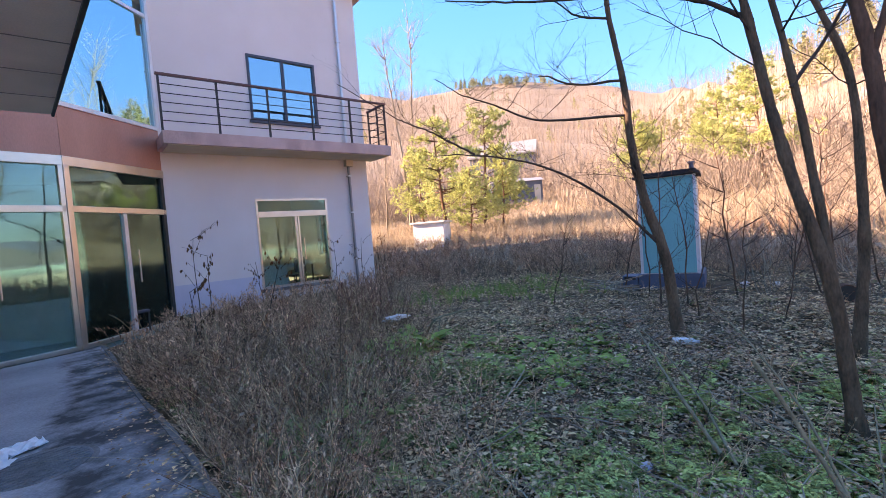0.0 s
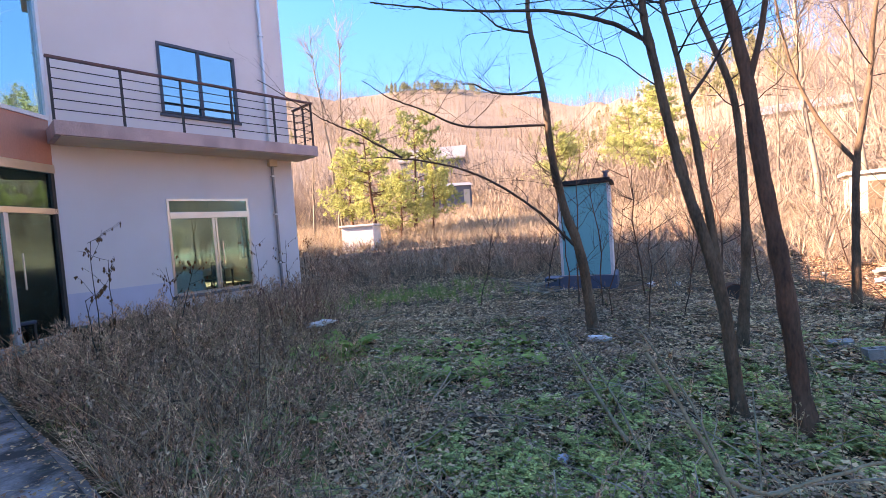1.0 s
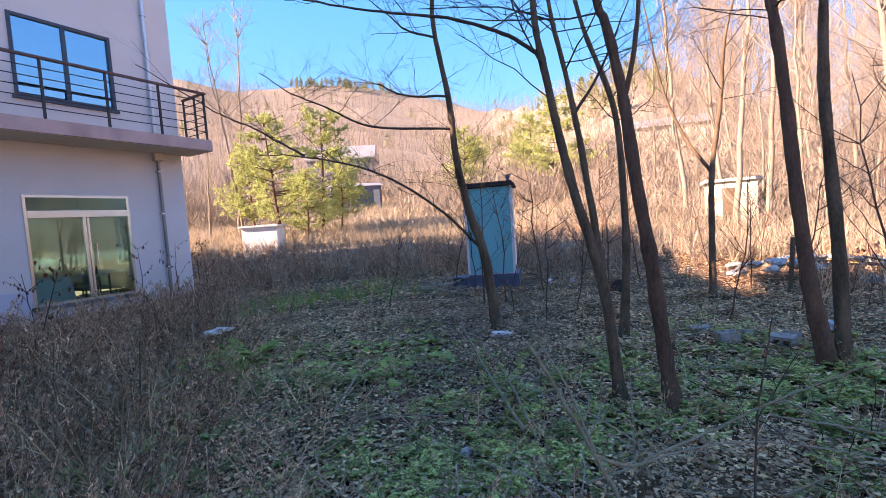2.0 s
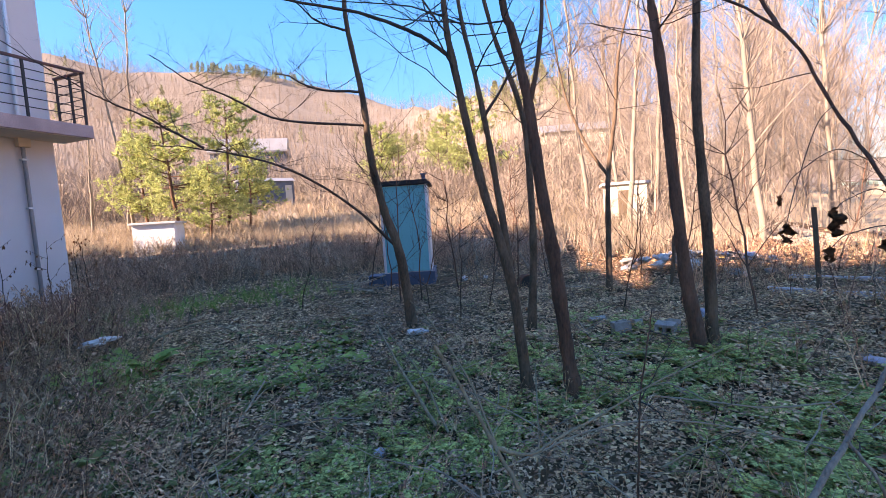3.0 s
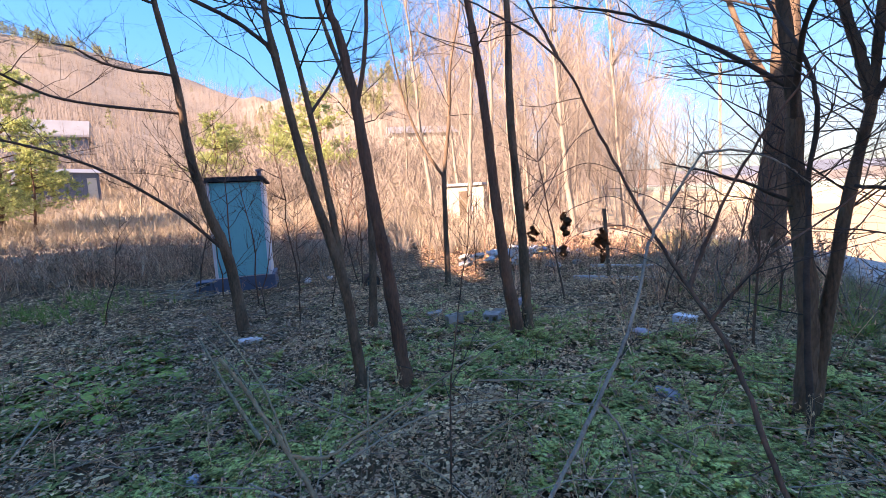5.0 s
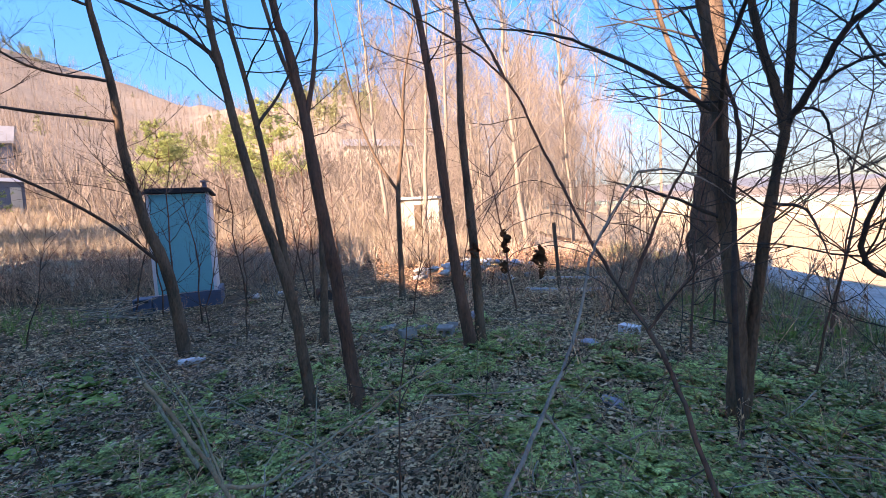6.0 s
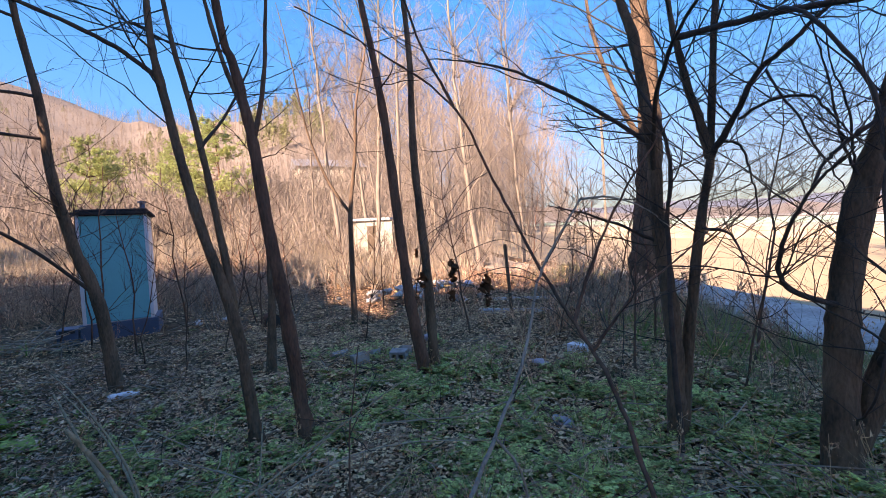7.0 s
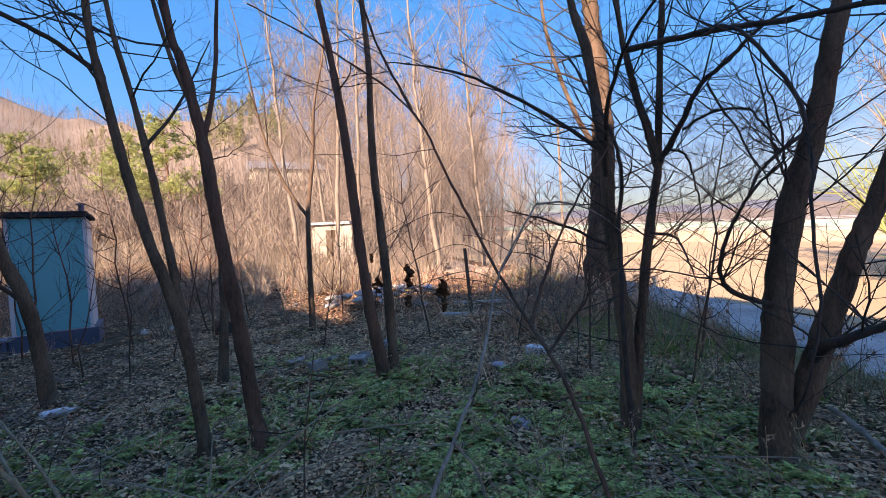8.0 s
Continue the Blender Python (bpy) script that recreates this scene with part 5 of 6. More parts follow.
    cover("dead_stems", "short dry stems standing among fallen leaves", "weeds", stalks, x[k], y[k], 0.12, 0.5, DULLSTRAW, 0.35)
    # low dead tangle through the same ground
    x, y = fan(21000, 1.2, 17, -70, 95, 0.9)
    edge = y - weed_side(x)
    k = clear_of_things(x, y) & (RNG.uniform(0, 1, len(x)) < np.clip(edge / 1.5 + 0.5, 0.06, 0.9) * 0.6 * (1 - 0.8 * blobs(x, y, DARKLEAF_SPOTS)))
    cover("dead_grass", "matted brown dry grass and stems", "grass", tuft_templates(6, 12, 0.006, 0.5, 1.5), x[k], y[k], 0.16, 0.5, WEED, 0.3)
    # grey undergrowth by the road and under the far trees
    x, y = fan(3000, 4, 13, -70, -8, 1)
    k = clear_of_things(x, y) & (RNG.uniform(0, 1, len(x)) < np.clip((np.hypot(x - EYE0[0], y - EYE0[1]) - 5) / 5, 0.05, 0.5) * patch(x, y, 1.3, 1.0))
    cover("dead_weeds", "grey dead undergrowth near the farm road", "weeds", weed_templates(6, 1.0), x[k], y[k], 0.35, 0.9, WEED, 0.25)
    # rank verge along the farm road
    x = RNG.uniform(-2.5, 12, 2300)
    y = np.interp(x, ROAD_X, ROAD_NEAR) + RNG.exponential(0.6, 2300) + 0.03
    k = clear_of_things(x, y)
    cover("verge_grass", "rank grey-green grass along the farm road", "grass", tuft_templates(5, 11, 0.009, 0.3, 1.1), x[k], y[k], 0.14, 0.45, VERGE, 0.3)
    k = clear_of_things(x, y) & (RNG.uniform(0, 1, len(x)) < 0.06)
    cover("verge_weeds", "grey dead weed stalks standing along the farm road", "weeds", weed_templates(6, 1.0), x[k], y[k], 0.3, 0.8, WEED_DARK, 0.3)
    # sunlit straw beyond the shade
    x, y = fan(18000, 13, 60, -14, 66, 1)
    far = np.hypot(x - EYE0[0], y - EYE0[1]) > np.interp(np.degrees(np.arctan2(y - EYE0[1], x - EYE0[0])), [0, 20], [13, 23])
    k = clear_of_things(x, y) & far & (y > -19) & (RNG.uniform(0, 1, len(x)) < 0.6 + 0.4 * patch(x, y, 0.3, 1.7))
    cover("dry_grass", "tall dry straw-coloured grass in the sun", "grass", tuft_templates(6, 11, 0.02, 0.2, 0.9, 1), x[k], y[k], 0.5, 1.1, STRAW, 0.15)
    # sticks
    x, y = fan(620, 1.2, 12, -75, 80, 0.7)
    k = clear_of_things(x, y)
    sticks = []
    for _ in range(6):
        sticks.append(tube(bend((-0.5, 0, 0.02), (0.5, 0, RNG.uniform(0.02, 0.25)), 5, RNG, 0.18), np.linspace(0.006, 0.002, 5), 4))
    cover("fallen_twigs", "thin dry twigs strewn over the ground", "twigs", sticks, x[k], y[k], 0.3, 1.1, STICK, 0.1, 0.02)


VERGE = mat("rank_grey_green_grass", (0.38, 0.36, 0.20), (0.20, 0.19, 0.10), 1.2, 0.8, vary="island", amount=0.45, thin=0.2)
WEEDLEAF = mat("withered_weed_leaf", (0.58, 0.34, 0.225), (0.17, 0.09, 0.06), 5.0, 0.9, vary="island", amount=0.6, thin=0.1)
REDWEED = mat("red_brown_weed_stem", (0.40, 0.20, 0.14), (0.18, 0.085, 0.06), 2.0, 0.9, vary="island", amount=0.5)
SPROUT = mat("grey_green_sprout", (0.380, 0.437, 0.172), (0.138, 0.184, 0.069), 1.5, 0.75, vary="island", amount=0.35, thin=0.25)
GRASS = mat("fresh_grass", (0.30, 0.44, 0.12), (0.16, 0.26, 0.07), 1.5, 0.7, vary="island", amount=0.3, thin=0.3)
DULLSTRAW = mat("dull_dry_straw", (0.68, 0.465, 0.285), (0.2, 0.13, 0.08), 2.4, 0.9, vary="island", amount=0.5, thin=0.2)
STICK = mat("dry_stick", (0.42, 0.335, 0.26), (0.20, 0.155, 0.12), 6, 0.9, vary="island", amount=0.4)
build_cover()


# ---- thickets, woods and pines ----
def bare_tree_template(branches, twig_count, thick, spread, upright):
    """A light bare tree one unit tall, for woods far off."""
    line = bend((0, 0, -0.03), (RNG.normal(0, 0.04), RNG.normal(0, 0.04), 0.9), 5, RNG, 0.06)
    pieces = [tube(line[::2], np.linspace(thick, thick * 0.3, 3), 3)]
    for _ in range(branches):
        s = RNG.uniform(0.15, 0.95)
        i = min(3, int(s * 4))
        at = line[i] + (line[i + 1] - line[i]) * (s * 4 - i)
        a = RNG.uniform(0, 6.28)
        ln = RNG.uniform(0.15, 0.4) * (1.15 - 0.6 * s)
        way = np.array((math.cos(a) * spread, math.sin(a) * spread, upright * RNG.uniform(0.6, 1.2)))
        end = at + way * ln
        mid = (at + end) / 2 + np.array((0, 0, -0.04 * ln))
        q = np.cross(way, RNG.normal(0, 1, 3))
        q *= thick * 0.4 / (np.linalg.norm(q) + 1e-9)
        pieces.append((np.array([at - q, at + q, mid + q * 0.7, mid - q * 0.7, end]), np.array([(0, 1, 2), (0, 2, 3), (3, 2, 4)])))
        for _ in range(twig_count):
            b = at + (end - at) * RNG.uniform(0.25, 1.0)
            w = RNG.normal(0, 0.5, 3) + way * 0.8
            tip = b + w * ln * RNG.uniform(0.25, 0.55)
            q = np.cross(w, RNG.normal(0, 1, 3))
            q *= thick * 0.16 / (np.linalg.norm(q) + 1e-9)
            pieces.append((np.array([b - q, b + q, tip]), np.array([(0, 1, 2)])))
    return join(pieces)


def shrub_template(stems, twig_count, thick):
    pieces = []
    for _ in range(stems):
        a, lean = RNG.uniform(0, 6.28), RNG.uniform(0.1, 0.6)
        top = np.array((math.cos(a) * lean, math.sin(a) * lean, RNG.uniform(0.6, 1.0)))
        line = bend((RNG.normal(0, 0.04), RNG.normal(0, 0.04), -0.03), top, 5, RNG, 0.15)
        pieces.append(tube(line, np.linspace(thick, thick * 0.3, 5), 3))
        for _ in range(twig_count):
            s = RNG.uniform(0.25, 1.0)
            i = min(3, int(s * 4))
            b = line[i] + (line[i + 1] - line[i]) * (s * 4 - i)
            w = RNG.normal(0, 0.6, 3) + top * 0.7
            end = b + w * RNG.uniform(0.1, 0.28)
            q = np.cross(w, RNG.normal(0, 1, 3))
            q *= thick * 0.45 / (np.linalg.norm(q) + 1e-9)
            bow = (b + end) / 2 + RNG.normal(0, 0.012, 3)
            pieces.append((np.array([b - q, b + q, bow + q * 0.7, bow - q * 0.7, end]), np.array([(0, 1, 2), (0, 2, 3), (3, 2, 4)])))
    return join(pieces)


def build_woods():
    # the wooded hillsides
    temps = [bare_tree_template(8, 4, 0.0085, 0.5, 0.8) for _ in range(8)]
    x, y = fan(8200, 52, 340, -19, 66, 1.05)
    x2, y2 = fan(500, 60, 280, -102, -66, 1.05)
    x, y = np.concatenate([x, x2]), np.concatenate([y, y2])
    z = land(x, y)
    k = (z > 1.5)
    x, y = x[k], y[k]
    r = np.hypot(x - EYE0[0], y - EYE0[1])
    size = RNG.uniform(4.0, 8.0, len(x)) * np.clip(r / 110, 0.75, 1.1)
    v, t = scatter(temps, on_land(x, y), RNG.uniform(0, 6.28, len(x)), size, RNG, 0.05)
    tagged(arrays("hillside_woods", v, t, FARTWIG), "bare pinkish-brown winter woods covering the hillsides", "woods", kind="stuff")
    # tall fine-twigged trees in the sun where the hill falls away
    temps = [bare_tree_template(34, 9, 0.0045, 0.5, 1.1) for _ in range(6)]
    x, y = fan(105, 34, 105, -27, 3, 1.0)
    k = y < np.interp(x, [30, 100], [-12, -2])
    x, y = x[k], y[k]
    r = np.hypot(x - EYE0[0], y - EYE0[1])
    v, t = scatter(temps, on_land(x, y), RNG.uniform(0, 6.28, len(x)), RNG.uniform(0.20, 0.42, len(x)) * r * np.interp(np.degrees(np.arctan2(y - EYE0[1], x - EYE0[0])), [-27, -20, -4, 3], [0.7, 1.0, 0.9, 0.6]), RNG, 0.07)
    tagged(arrays("twiggy_grove", v, t, PALETWIG), "grove of tall bare pinkish trees with fine twigs", "woods", kind="stuff")
    # reddish brown thicket this side of the hills
    temps = [shrub_template(7, 9, 0.012) for _ in range(7)]
    x, y = fan(1150, 17, 62, -20, 64, 1.0)
    k = clear_of_things(x, y) & (y > -19.5) & ((np.hypot(x - EYE0[0], y - EYE0[1]) > 34) | (np.degrees(np.arctan2(y - EYE0[1], x - EYE0[0])) < 14))
    az = np.degrees(np.arctan2(y - EYE0[1], x - EYE0[0]))
    k &= ~((az > 36) & (az < 46) & (np.hypot(x - EYE0[0], y - EYE0[1]) < 50))
    x, y = x[k], y[k]
    r = np.hypot(x - EYE0[0], y - EYE0[1])
    size = RNG.uniform(1.3, 3.2, len(x)) * np.clip(r / 28, 0.7, 1.5)
    v, t = scatter(temps, on_land(x, y), RNG.uniform(0, 6.28, len(x)), size, RNG, 0.1)
    tagged(arrays("sunlit_thicket", v, t, PALETWIG), "sunlit tangle of bare shrubs at the foot of the hill", "shrubs", kind="stuff")
    # shaded shrubs at the yard's edge
    x, y = fan(56, 8.5, 15, -42, 20, 1.0)
    x, y = np.concatenate([x, RNG.normal(2.7, 1.0, 10)]), np.concatenate([y, RNG.normal(-16.4, 0.5, 10)])
    k = clear_of_things(x, y) & ~((x > 4) & (x < 9) & (y < -12.4) & (y > -17))
    v, t = scatter([shrub_template(9, 14, 0.006) for _ in range(5)], on_land(x[k], y[k]), RNG.uniform(0, 6.28, k.sum()), RNG.uniform(0.7, 1.6, k.sum()), RNG, 0.12)
    tagged(arrays("yard_edge_shrubs", v, t, STICK), "dark bare shrubs along the yard's edge", "shrubs", kind="stuff")


def build_south_row():
    """Sunlit trees and shrubs out of view, added to fill the glass reflections."""
    temps = [bare_tree_template(26, 8, 0.010, 0.5, 1.0) for _ in range(5)]
    n = 60
    a, r = np.radians(RNG.uniform(-96, -63, n)), RNG.uniform(21, 38, n)
    x, y = EYE0[0] + r * np.cos(a), EYE0[1] + r * np.sin(a)
    v, t = scatter(temps, on_land(x, y), RNG.uniform(0, 6.28, n), RNG.uniform(7, 13, n), RNG, 0.06)
    tagged(arrays("roadside_trees", v, t, PALETWIG), "bare trees out of view, added for the glass reflections", "woods", kind="stuff")
    a, r = np.radians(RNG.uniform(-98, -63, 260)), RNG.uniform(21, 38, 260)
    x, y = EYE0[0] + r * np.cos(a), EYE0[1] + r * np.sin(a)
    v, t = scatter([shrub_template(7, 9, 0.012) for _ in range(4)], on_land(x, y), RNG.uniform(0, 6.28, 260), RNG.uniform(2.5, 6.5, 260), RNG, 0.1)
    tagged(arrays("roadside_shrubs", v, t, PINE), "yellow-green shrubs out of view, added for the glass reflections", "shrubs", kind="stuff")


build_woods()
build_south_row()


def build_tall_trees():
    """Tall pale bare trees that stand in the sun behind the yard."""
    proto = []
    for seed in (1, 2, 3):
        rng = np.random.default_rng(100 + seed)
        root = thing("tall_tree", "tall pale bare tree standing in the sun", "tree", (0, 0, 0), 0, "sunlit bare trees")
        line = bend((0, 0, -0.3), (rng.normal(0, 0.4), rng.normal(0, 0.4), 13), 14, rng, 0.05)
        v, t = tube(line, np.linspace(0.10, 0.014, 14), 8)
        arrays("trunk", v, t, PALEBARK, root, smooth=True)
        fine = []
        for _ in range(46):
            i = rng.integers(3, 13)
            a = rng.uniform(0, 6.28)
            fine += twigs(line[i], (math.cos(a), math.sin(a), rng.uniform(0.7, 1.8)), rng.uniform(1.2, 3.2) * (1.1 - i / 20), 0.022, rng, 2, 3)
        v, t = join(fine)
        tagged(arrays("twig_crown", v, t, PALETWIG, root, smooth=True), kind="stuff")
        proto.append(root)
    rng = np.random.default_rng(9)
    spots = [(17.0, -20.3), (20, -21.5), (24, -22.6), (27, -24), (31, -23), (18.5, -16.2), (21.5, -19.2), (26, -20.5), (30, -26), (34, -21.5), (38, -24), (23.5, -14.8), (27.5, -16.6), (33, -18.2), (29, -29), (36, -28), (41, -20), (45, -24), (48, -30), (16.2, -13.3), (14.5, -15.2), (15.6, -14.2), (13.2, -17.0), (17.5, -18.3), (20.5, -13.0), (22.0, -17.0), (24.0, -10.0), (16.4, -11.6), (28, -19.3), (23, -19.0), (14.0, 12.5), (15.0, 14.2), (12.4, 13.6), (32, -14), (36, -17.5)]
    for k, (x, y) in enumerate(spots):
        m = pose(x, y, float(land(x, y)), rng.normal(0, 2), rng.normal(0, 2), rng.uniform(0, 360))
        s = rng.uniform(0.7, 1.15)
        if k < 3:
            proto[k].matrix_world = m @ Matrix.Diagonal((s, s, s, 1))
        else:
            copy_thing(proto[k % 3], m)


build_tall_trees()


def build_pines():
    proto = []
    for seed in (1, 2, 3):
        rng = np.random.default_rng(200 + seed)
        root = thing("pine_tree", "airy yellow-green pine tree in the sun", "tree", (0, 0, 0), 0, "pines")
        line = bend((0, 0, -0.2), (rng.normal(0, 0.2), rng.normal(0, 0.2), 7.2), 10, rng, 0.05)
        v, t = tube(line, np.linspace(0.12, 0.02, 10), 8)
        arrays("trunk", v, t, BARK_RED, root, smooth=True)
        boughs, needles = [], []
        for _ in range(46):
            s = rng.uniform(0.2, 1.0)
            i = min(8, int(s * 9))
            at = line[i] + (line[i + 1] - line[i]) * (s * 9 - i)
            a = rng.uniform(0, 6.28)
            ln = (1.2 - s) * 2.9 * rng.uniform(0.55, 1.1) + 0.35
            end = at + np.array((math.cos(a), math.sin(a), rng.uniform(0.0, 0.45))) * ln
            arm = bend(at, end, 5, rng, 0.12)
            boughs.append(tube(arm, np.linspace(0.03, 0.008, 5), 4))
            for _ in range(int(7 + ln * 8)):
                c = arm[0] + (arm[-1] - arm[0]) * rng.uniform(0.3, 1.05) + rng.normal(0, 0.16, 3) * (0.5 + 0.3 * ln)
                n = 16
                w = rng.normal(0, 1, (n, 3)) + np.array((math.cos(a) * 0.7, math.sin(a) * 0.7, 0.7))
                w *= rng.uniform(0.14, 0.30, (n, 1)) / np.linalg.norm(w, axis=1)[:, None]
                q = np.cross(w, rng.normal(0, 1, (n, 3)))
                q *= 0.026 / np.linalg.norm(q, axis=1)[:, None]
                needles.append((np.stack([c - q, c + q, c + w], 1).reshape(-1, 3), np.arange(n * 3).reshape(-1, 3)))
        v, t = join(boughs)
        tagged(arrays("bough_crown", v, t, BARK_RED, root, smooth=True), kind="stuff")
        v, t = join(needles)
        tagged(arrays("needle_crown", v, t, PINE, root, "yellow-green needle tufts"), kind="stuff")
        proto.append(root)
    rng = np.random.default_rng(19)
    # azimuth, distance, scale
    spots = [(50.8, 27, 0.95), (45.8, 30, 1.05), (47.6, 25, 0.55), (27.6, 50, 1.1), (15.2, 40, 1.15), (18.9, 54, 1.15), (26.2, 60, 1.0), (53.5, 30, 0.7), (43.4, 29, 0.62), (20.6, 70, 1.0)]
    for k, (a, r, s) in enumerate(spots):
        x, y = EYE0[0] + r * math.cos(radians(a)), EYE0[1] + r * math.sin(radians(a))
        m = pose(x, y, float(land(x, y)), 0, 0, rng.uniform(0, 360))
        if k >= 3:
            ob = copy_thing(proto[k % 3], m)
        else:
            ob = proto[k]
            ob.matrix_world = m
        ob.scale = (s, s, s)
    # dark pines along the ridge
    temps = []
    for _ in range(4):
        pieces = [tube([(0, 0, -0.05), (0, 0, 0.9)], [0.02, 0.005], 3)]
        for _ in range(150):
            h = RNG.uniform(0.2, 1.0)
            a, rr = RNG.uniform(0, 6.28), (1.1 - h) * 0.32 * RNG.uniform(0.3, 1.0)
            c = np.array((math.cos(a) * rr, math.sin(a) * rr, h))
            pieces.append((c + RNG.normal(0, 0.035, (3, 3)), np.array([(0, 1, 2)])))
        temps.append(join(pieces))
    az = np.concatenate([RNG.uniform(36, 48, 130), RNG.uniform(3, 13, 70), RNG.uniform(16, 30, 40), RNG.uniform(-3, 60, 30)])
    rr = np.concatenate([RNG.uniform(303, 330, 130), RNG.uniform(105, 150, 70), RNG.uniform(110, 200, 40), RNG.uniform(120, 300, 30)])
    x, y = EYE0[0] + rr * np.cos(np.radians(az)), EYE0[1] + rr * np.sin(np.radians(az))
    v, t = scatter(temps, on_land(x, y), RNG.uniform(0, 6.28, len(x)), np.where(rr > 260, RNG.uniform(4, 6.5, len(x)), RNG.uniform(4, 6.5, len(x))), RNG, 0.03)
    tagged(arrays("ridge_pines", v, t, RIDGEPINE), "dark pines scattered along the ridges", "woods", kind="stuff")


build_pines()


def build_dark_stalk(x, y, tall, seed):
    """A tall dead plant that still carries blackened leaves."""
    rng = np.random.default_rng(seed)
    root = thing("dead_stalk", "tall dead plant with blackened hanging leaves", "weed", (x, y, ground_at0(x, y)), 0, "tall dead plants")
    line = bend((0, 0, -0.05), (rng.normal(0, 0.12), rng.normal(0, 0.12), tall), 8, rng, 0.08)
    v, t = tube(line, np.linspace(0.011, 0.004, 8), 5)
    arrays("stem", v, t, TWIG, root, smooth=True)
    leaves = []
    for _ in range(6):
        i = rng.integers(3, 8)
        a = rng.uniform(0, 6.28)
        end = line[i] + np.array((math.cos(a), math.sin(a), rng.uniform(0.3, 1.2))) * tall * rng.uniform(0.15, 0.35)
        arm = bend(line[i], end, 5, rng, 0.15)
        v, t = tube(arm, np.linspace(0.004, 0.002, 5), 4)
        arrays("side_stem", v, t, TWIG, root, smooth=True)
        for _ in range(5):
            c = arm[rng.integers(1, 5)]
            for v, t in (leaf_templates()[0],):
                s = rng.uniform(0.04, 0.08)
                q = np.stack([v[:, 0] * 0.6, v[:, 2], -v[:, 1] - 0.5], -1) * s
                leaves.append((q + c + rng.normal(0, 0.01, 3), t))
    v, t = join(leaves)
    tagged(arrays("withered_foliage", v, t, DEADLEAF, root), kind="stuff")


def ground_at0(x, y):
    return float(land(x, y))


for x, y, tall, seed in ((-2.2, -3.7, 1.95, 1), (-1.9, -3.1, 1.55, 2), (-1.3, -4.2, 1.1, 3), (-2.5, -5.4, 1.15, 4), (1.4, -1.6, 1.45, 5), (2.4, -1.2, 1.5, 6), (3.1, -0.9, 1.35, 7), (-0.6, -2.2, 1.2, 8), (2.9, -1.7, 1.3, 9)):
    build_dark_stalk(x, y, tall, seed)


def build_saplings():
    """Thin bare saplings that stand through the yard."""
    protos = []
    for seed in range(5):
        rng = np.random.default_rng(300 + seed)
        root = thing("sapling", "thin bare sapling with wiry twigs", "sapling", (0, 0, 0), 0, "saplings")
        line = bend((0, 0, -0.1), (rng.normal(0, 0.35), rng.normal(0, 0.35), 2.6), 9, rng, 0.10)
        v, t = tube(line, np.linspace(0.016, 0.004, 9), 5)
        arrays("stem", v, t, BARK_RED, root, smooth=True)
        fine = []
        for _ in range(12):
            i = rng.integers(2, 8)
            a = rng.uniform(0, 6.28)
            fine += twigs(line[i], (math.cos(a), math.sin(a), rng.uniform(0.4, 1.4)), rng.uniform(0.35, 0.9), 0.006, rng, 1, 4)
        v, t = join(fine)
        tagged(arrays("twig_crown", v, t, TWIG, root, smooth=True), kind="stuff")
        protos.append(root)
    rng = np.random.default_rng(61)
    spots = [(3.6, -8.9), (3.9, -9.1), (4.6, -8.2), (5.1, -7.4), (4.9, -9.6), (6.8, -9.8), (3.0, -7.2), (2.9, -9.7), (3.3, -10.6), (4.4, -10.9), (5.6, -10.6), (6.6, -11.2), (7.4, -10.2), (3.2, -12.6), (3.8, -13.4), (3.0, -14.2), (2.2, -15.2), (1.4, -16.2), (2.9, -16.4), (0.4, -16.6), (5.6, -13.0), (6.2, -12.4), (8.4, -12.2), (9.3, -13.4), (4.6, -17.2), (5.6, -17.6), (7.2, -16.6), (8.8, -15.6), (0.6, -15.4), (-0.2, -15.9), (8.0, -8.4), (9.2, -7.0), (10.5, -9.6), (7.9, -5.6), (2.4, -10.4)]
    for k, (x, y) in enumerate(spots):
        m = pose(x, y, float(land(x, y)), rng.normal(0, 5), rng.normal(0, 5), rng.uniform(0, 360))
        ob = protos[k] if k < 5 else copy_thing(protos[k % 5], m)
        ob.matrix_world = m
        s = rng.uniform(0.6, 1.15)
        ob.scale = (s, s, s)


build_saplings()
# ---- things in the yard ----
def crumple(radius, seed, squash=(1, 1, 1), rough=0.35, level=2):
    """A crumpled lump."""
    rng = np.random.default_rng(seed)
    bm = bmesh.new()
    bmesh.ops.create_icosphere(bm, subdivisions=level, radius=radius)
    for v in bm.verts:
        n = noise.noise(v.co * (2.2 / radius) + Vector((seed, 0, 0))) + 0.6 * noise.noise(v.co * (5.5 / radius) + Vector((0, seed, 0)))
        v.co = v.co * (1 + rough * n)
        v.co = Vector((v.co.x * squash[0], v.co.y * squash[1], v.co.z * squash[2]))
    return bm


def ground_at(x, y):
    return float(land(x, y))


BAGWHITE = mat("dirty_white_plastic", (0.76, 0.74, 0.73), (0.40, 0.38, 0.37), 9, 0.45, bump=0.3, fine=50)
BAGBLUE = mat("pale_blue_plastic", (0.46, 0.52, 0.62), (0.3, 0.35, 0.44), 9, 0.4, bump=0.3)
BAGLILAC = mat("lilac_grey_plastic", (0.42, 0.4, 0.46), (0.27, 0.255, 0.3), 8, 0.6, bump=0.3)
BLOCKGREY = mat("cement_block", (0.42, 0.40, 0.38), (0.25, 0.235, 0.22), 12, 0.95, bump=0.7, fine=120)
FOAM = mat("styrofoam", (0.80, 0.81, 0.84), (0.66, 0.67, 0.70), 8, 0.7, bump=0.15, fine=180)
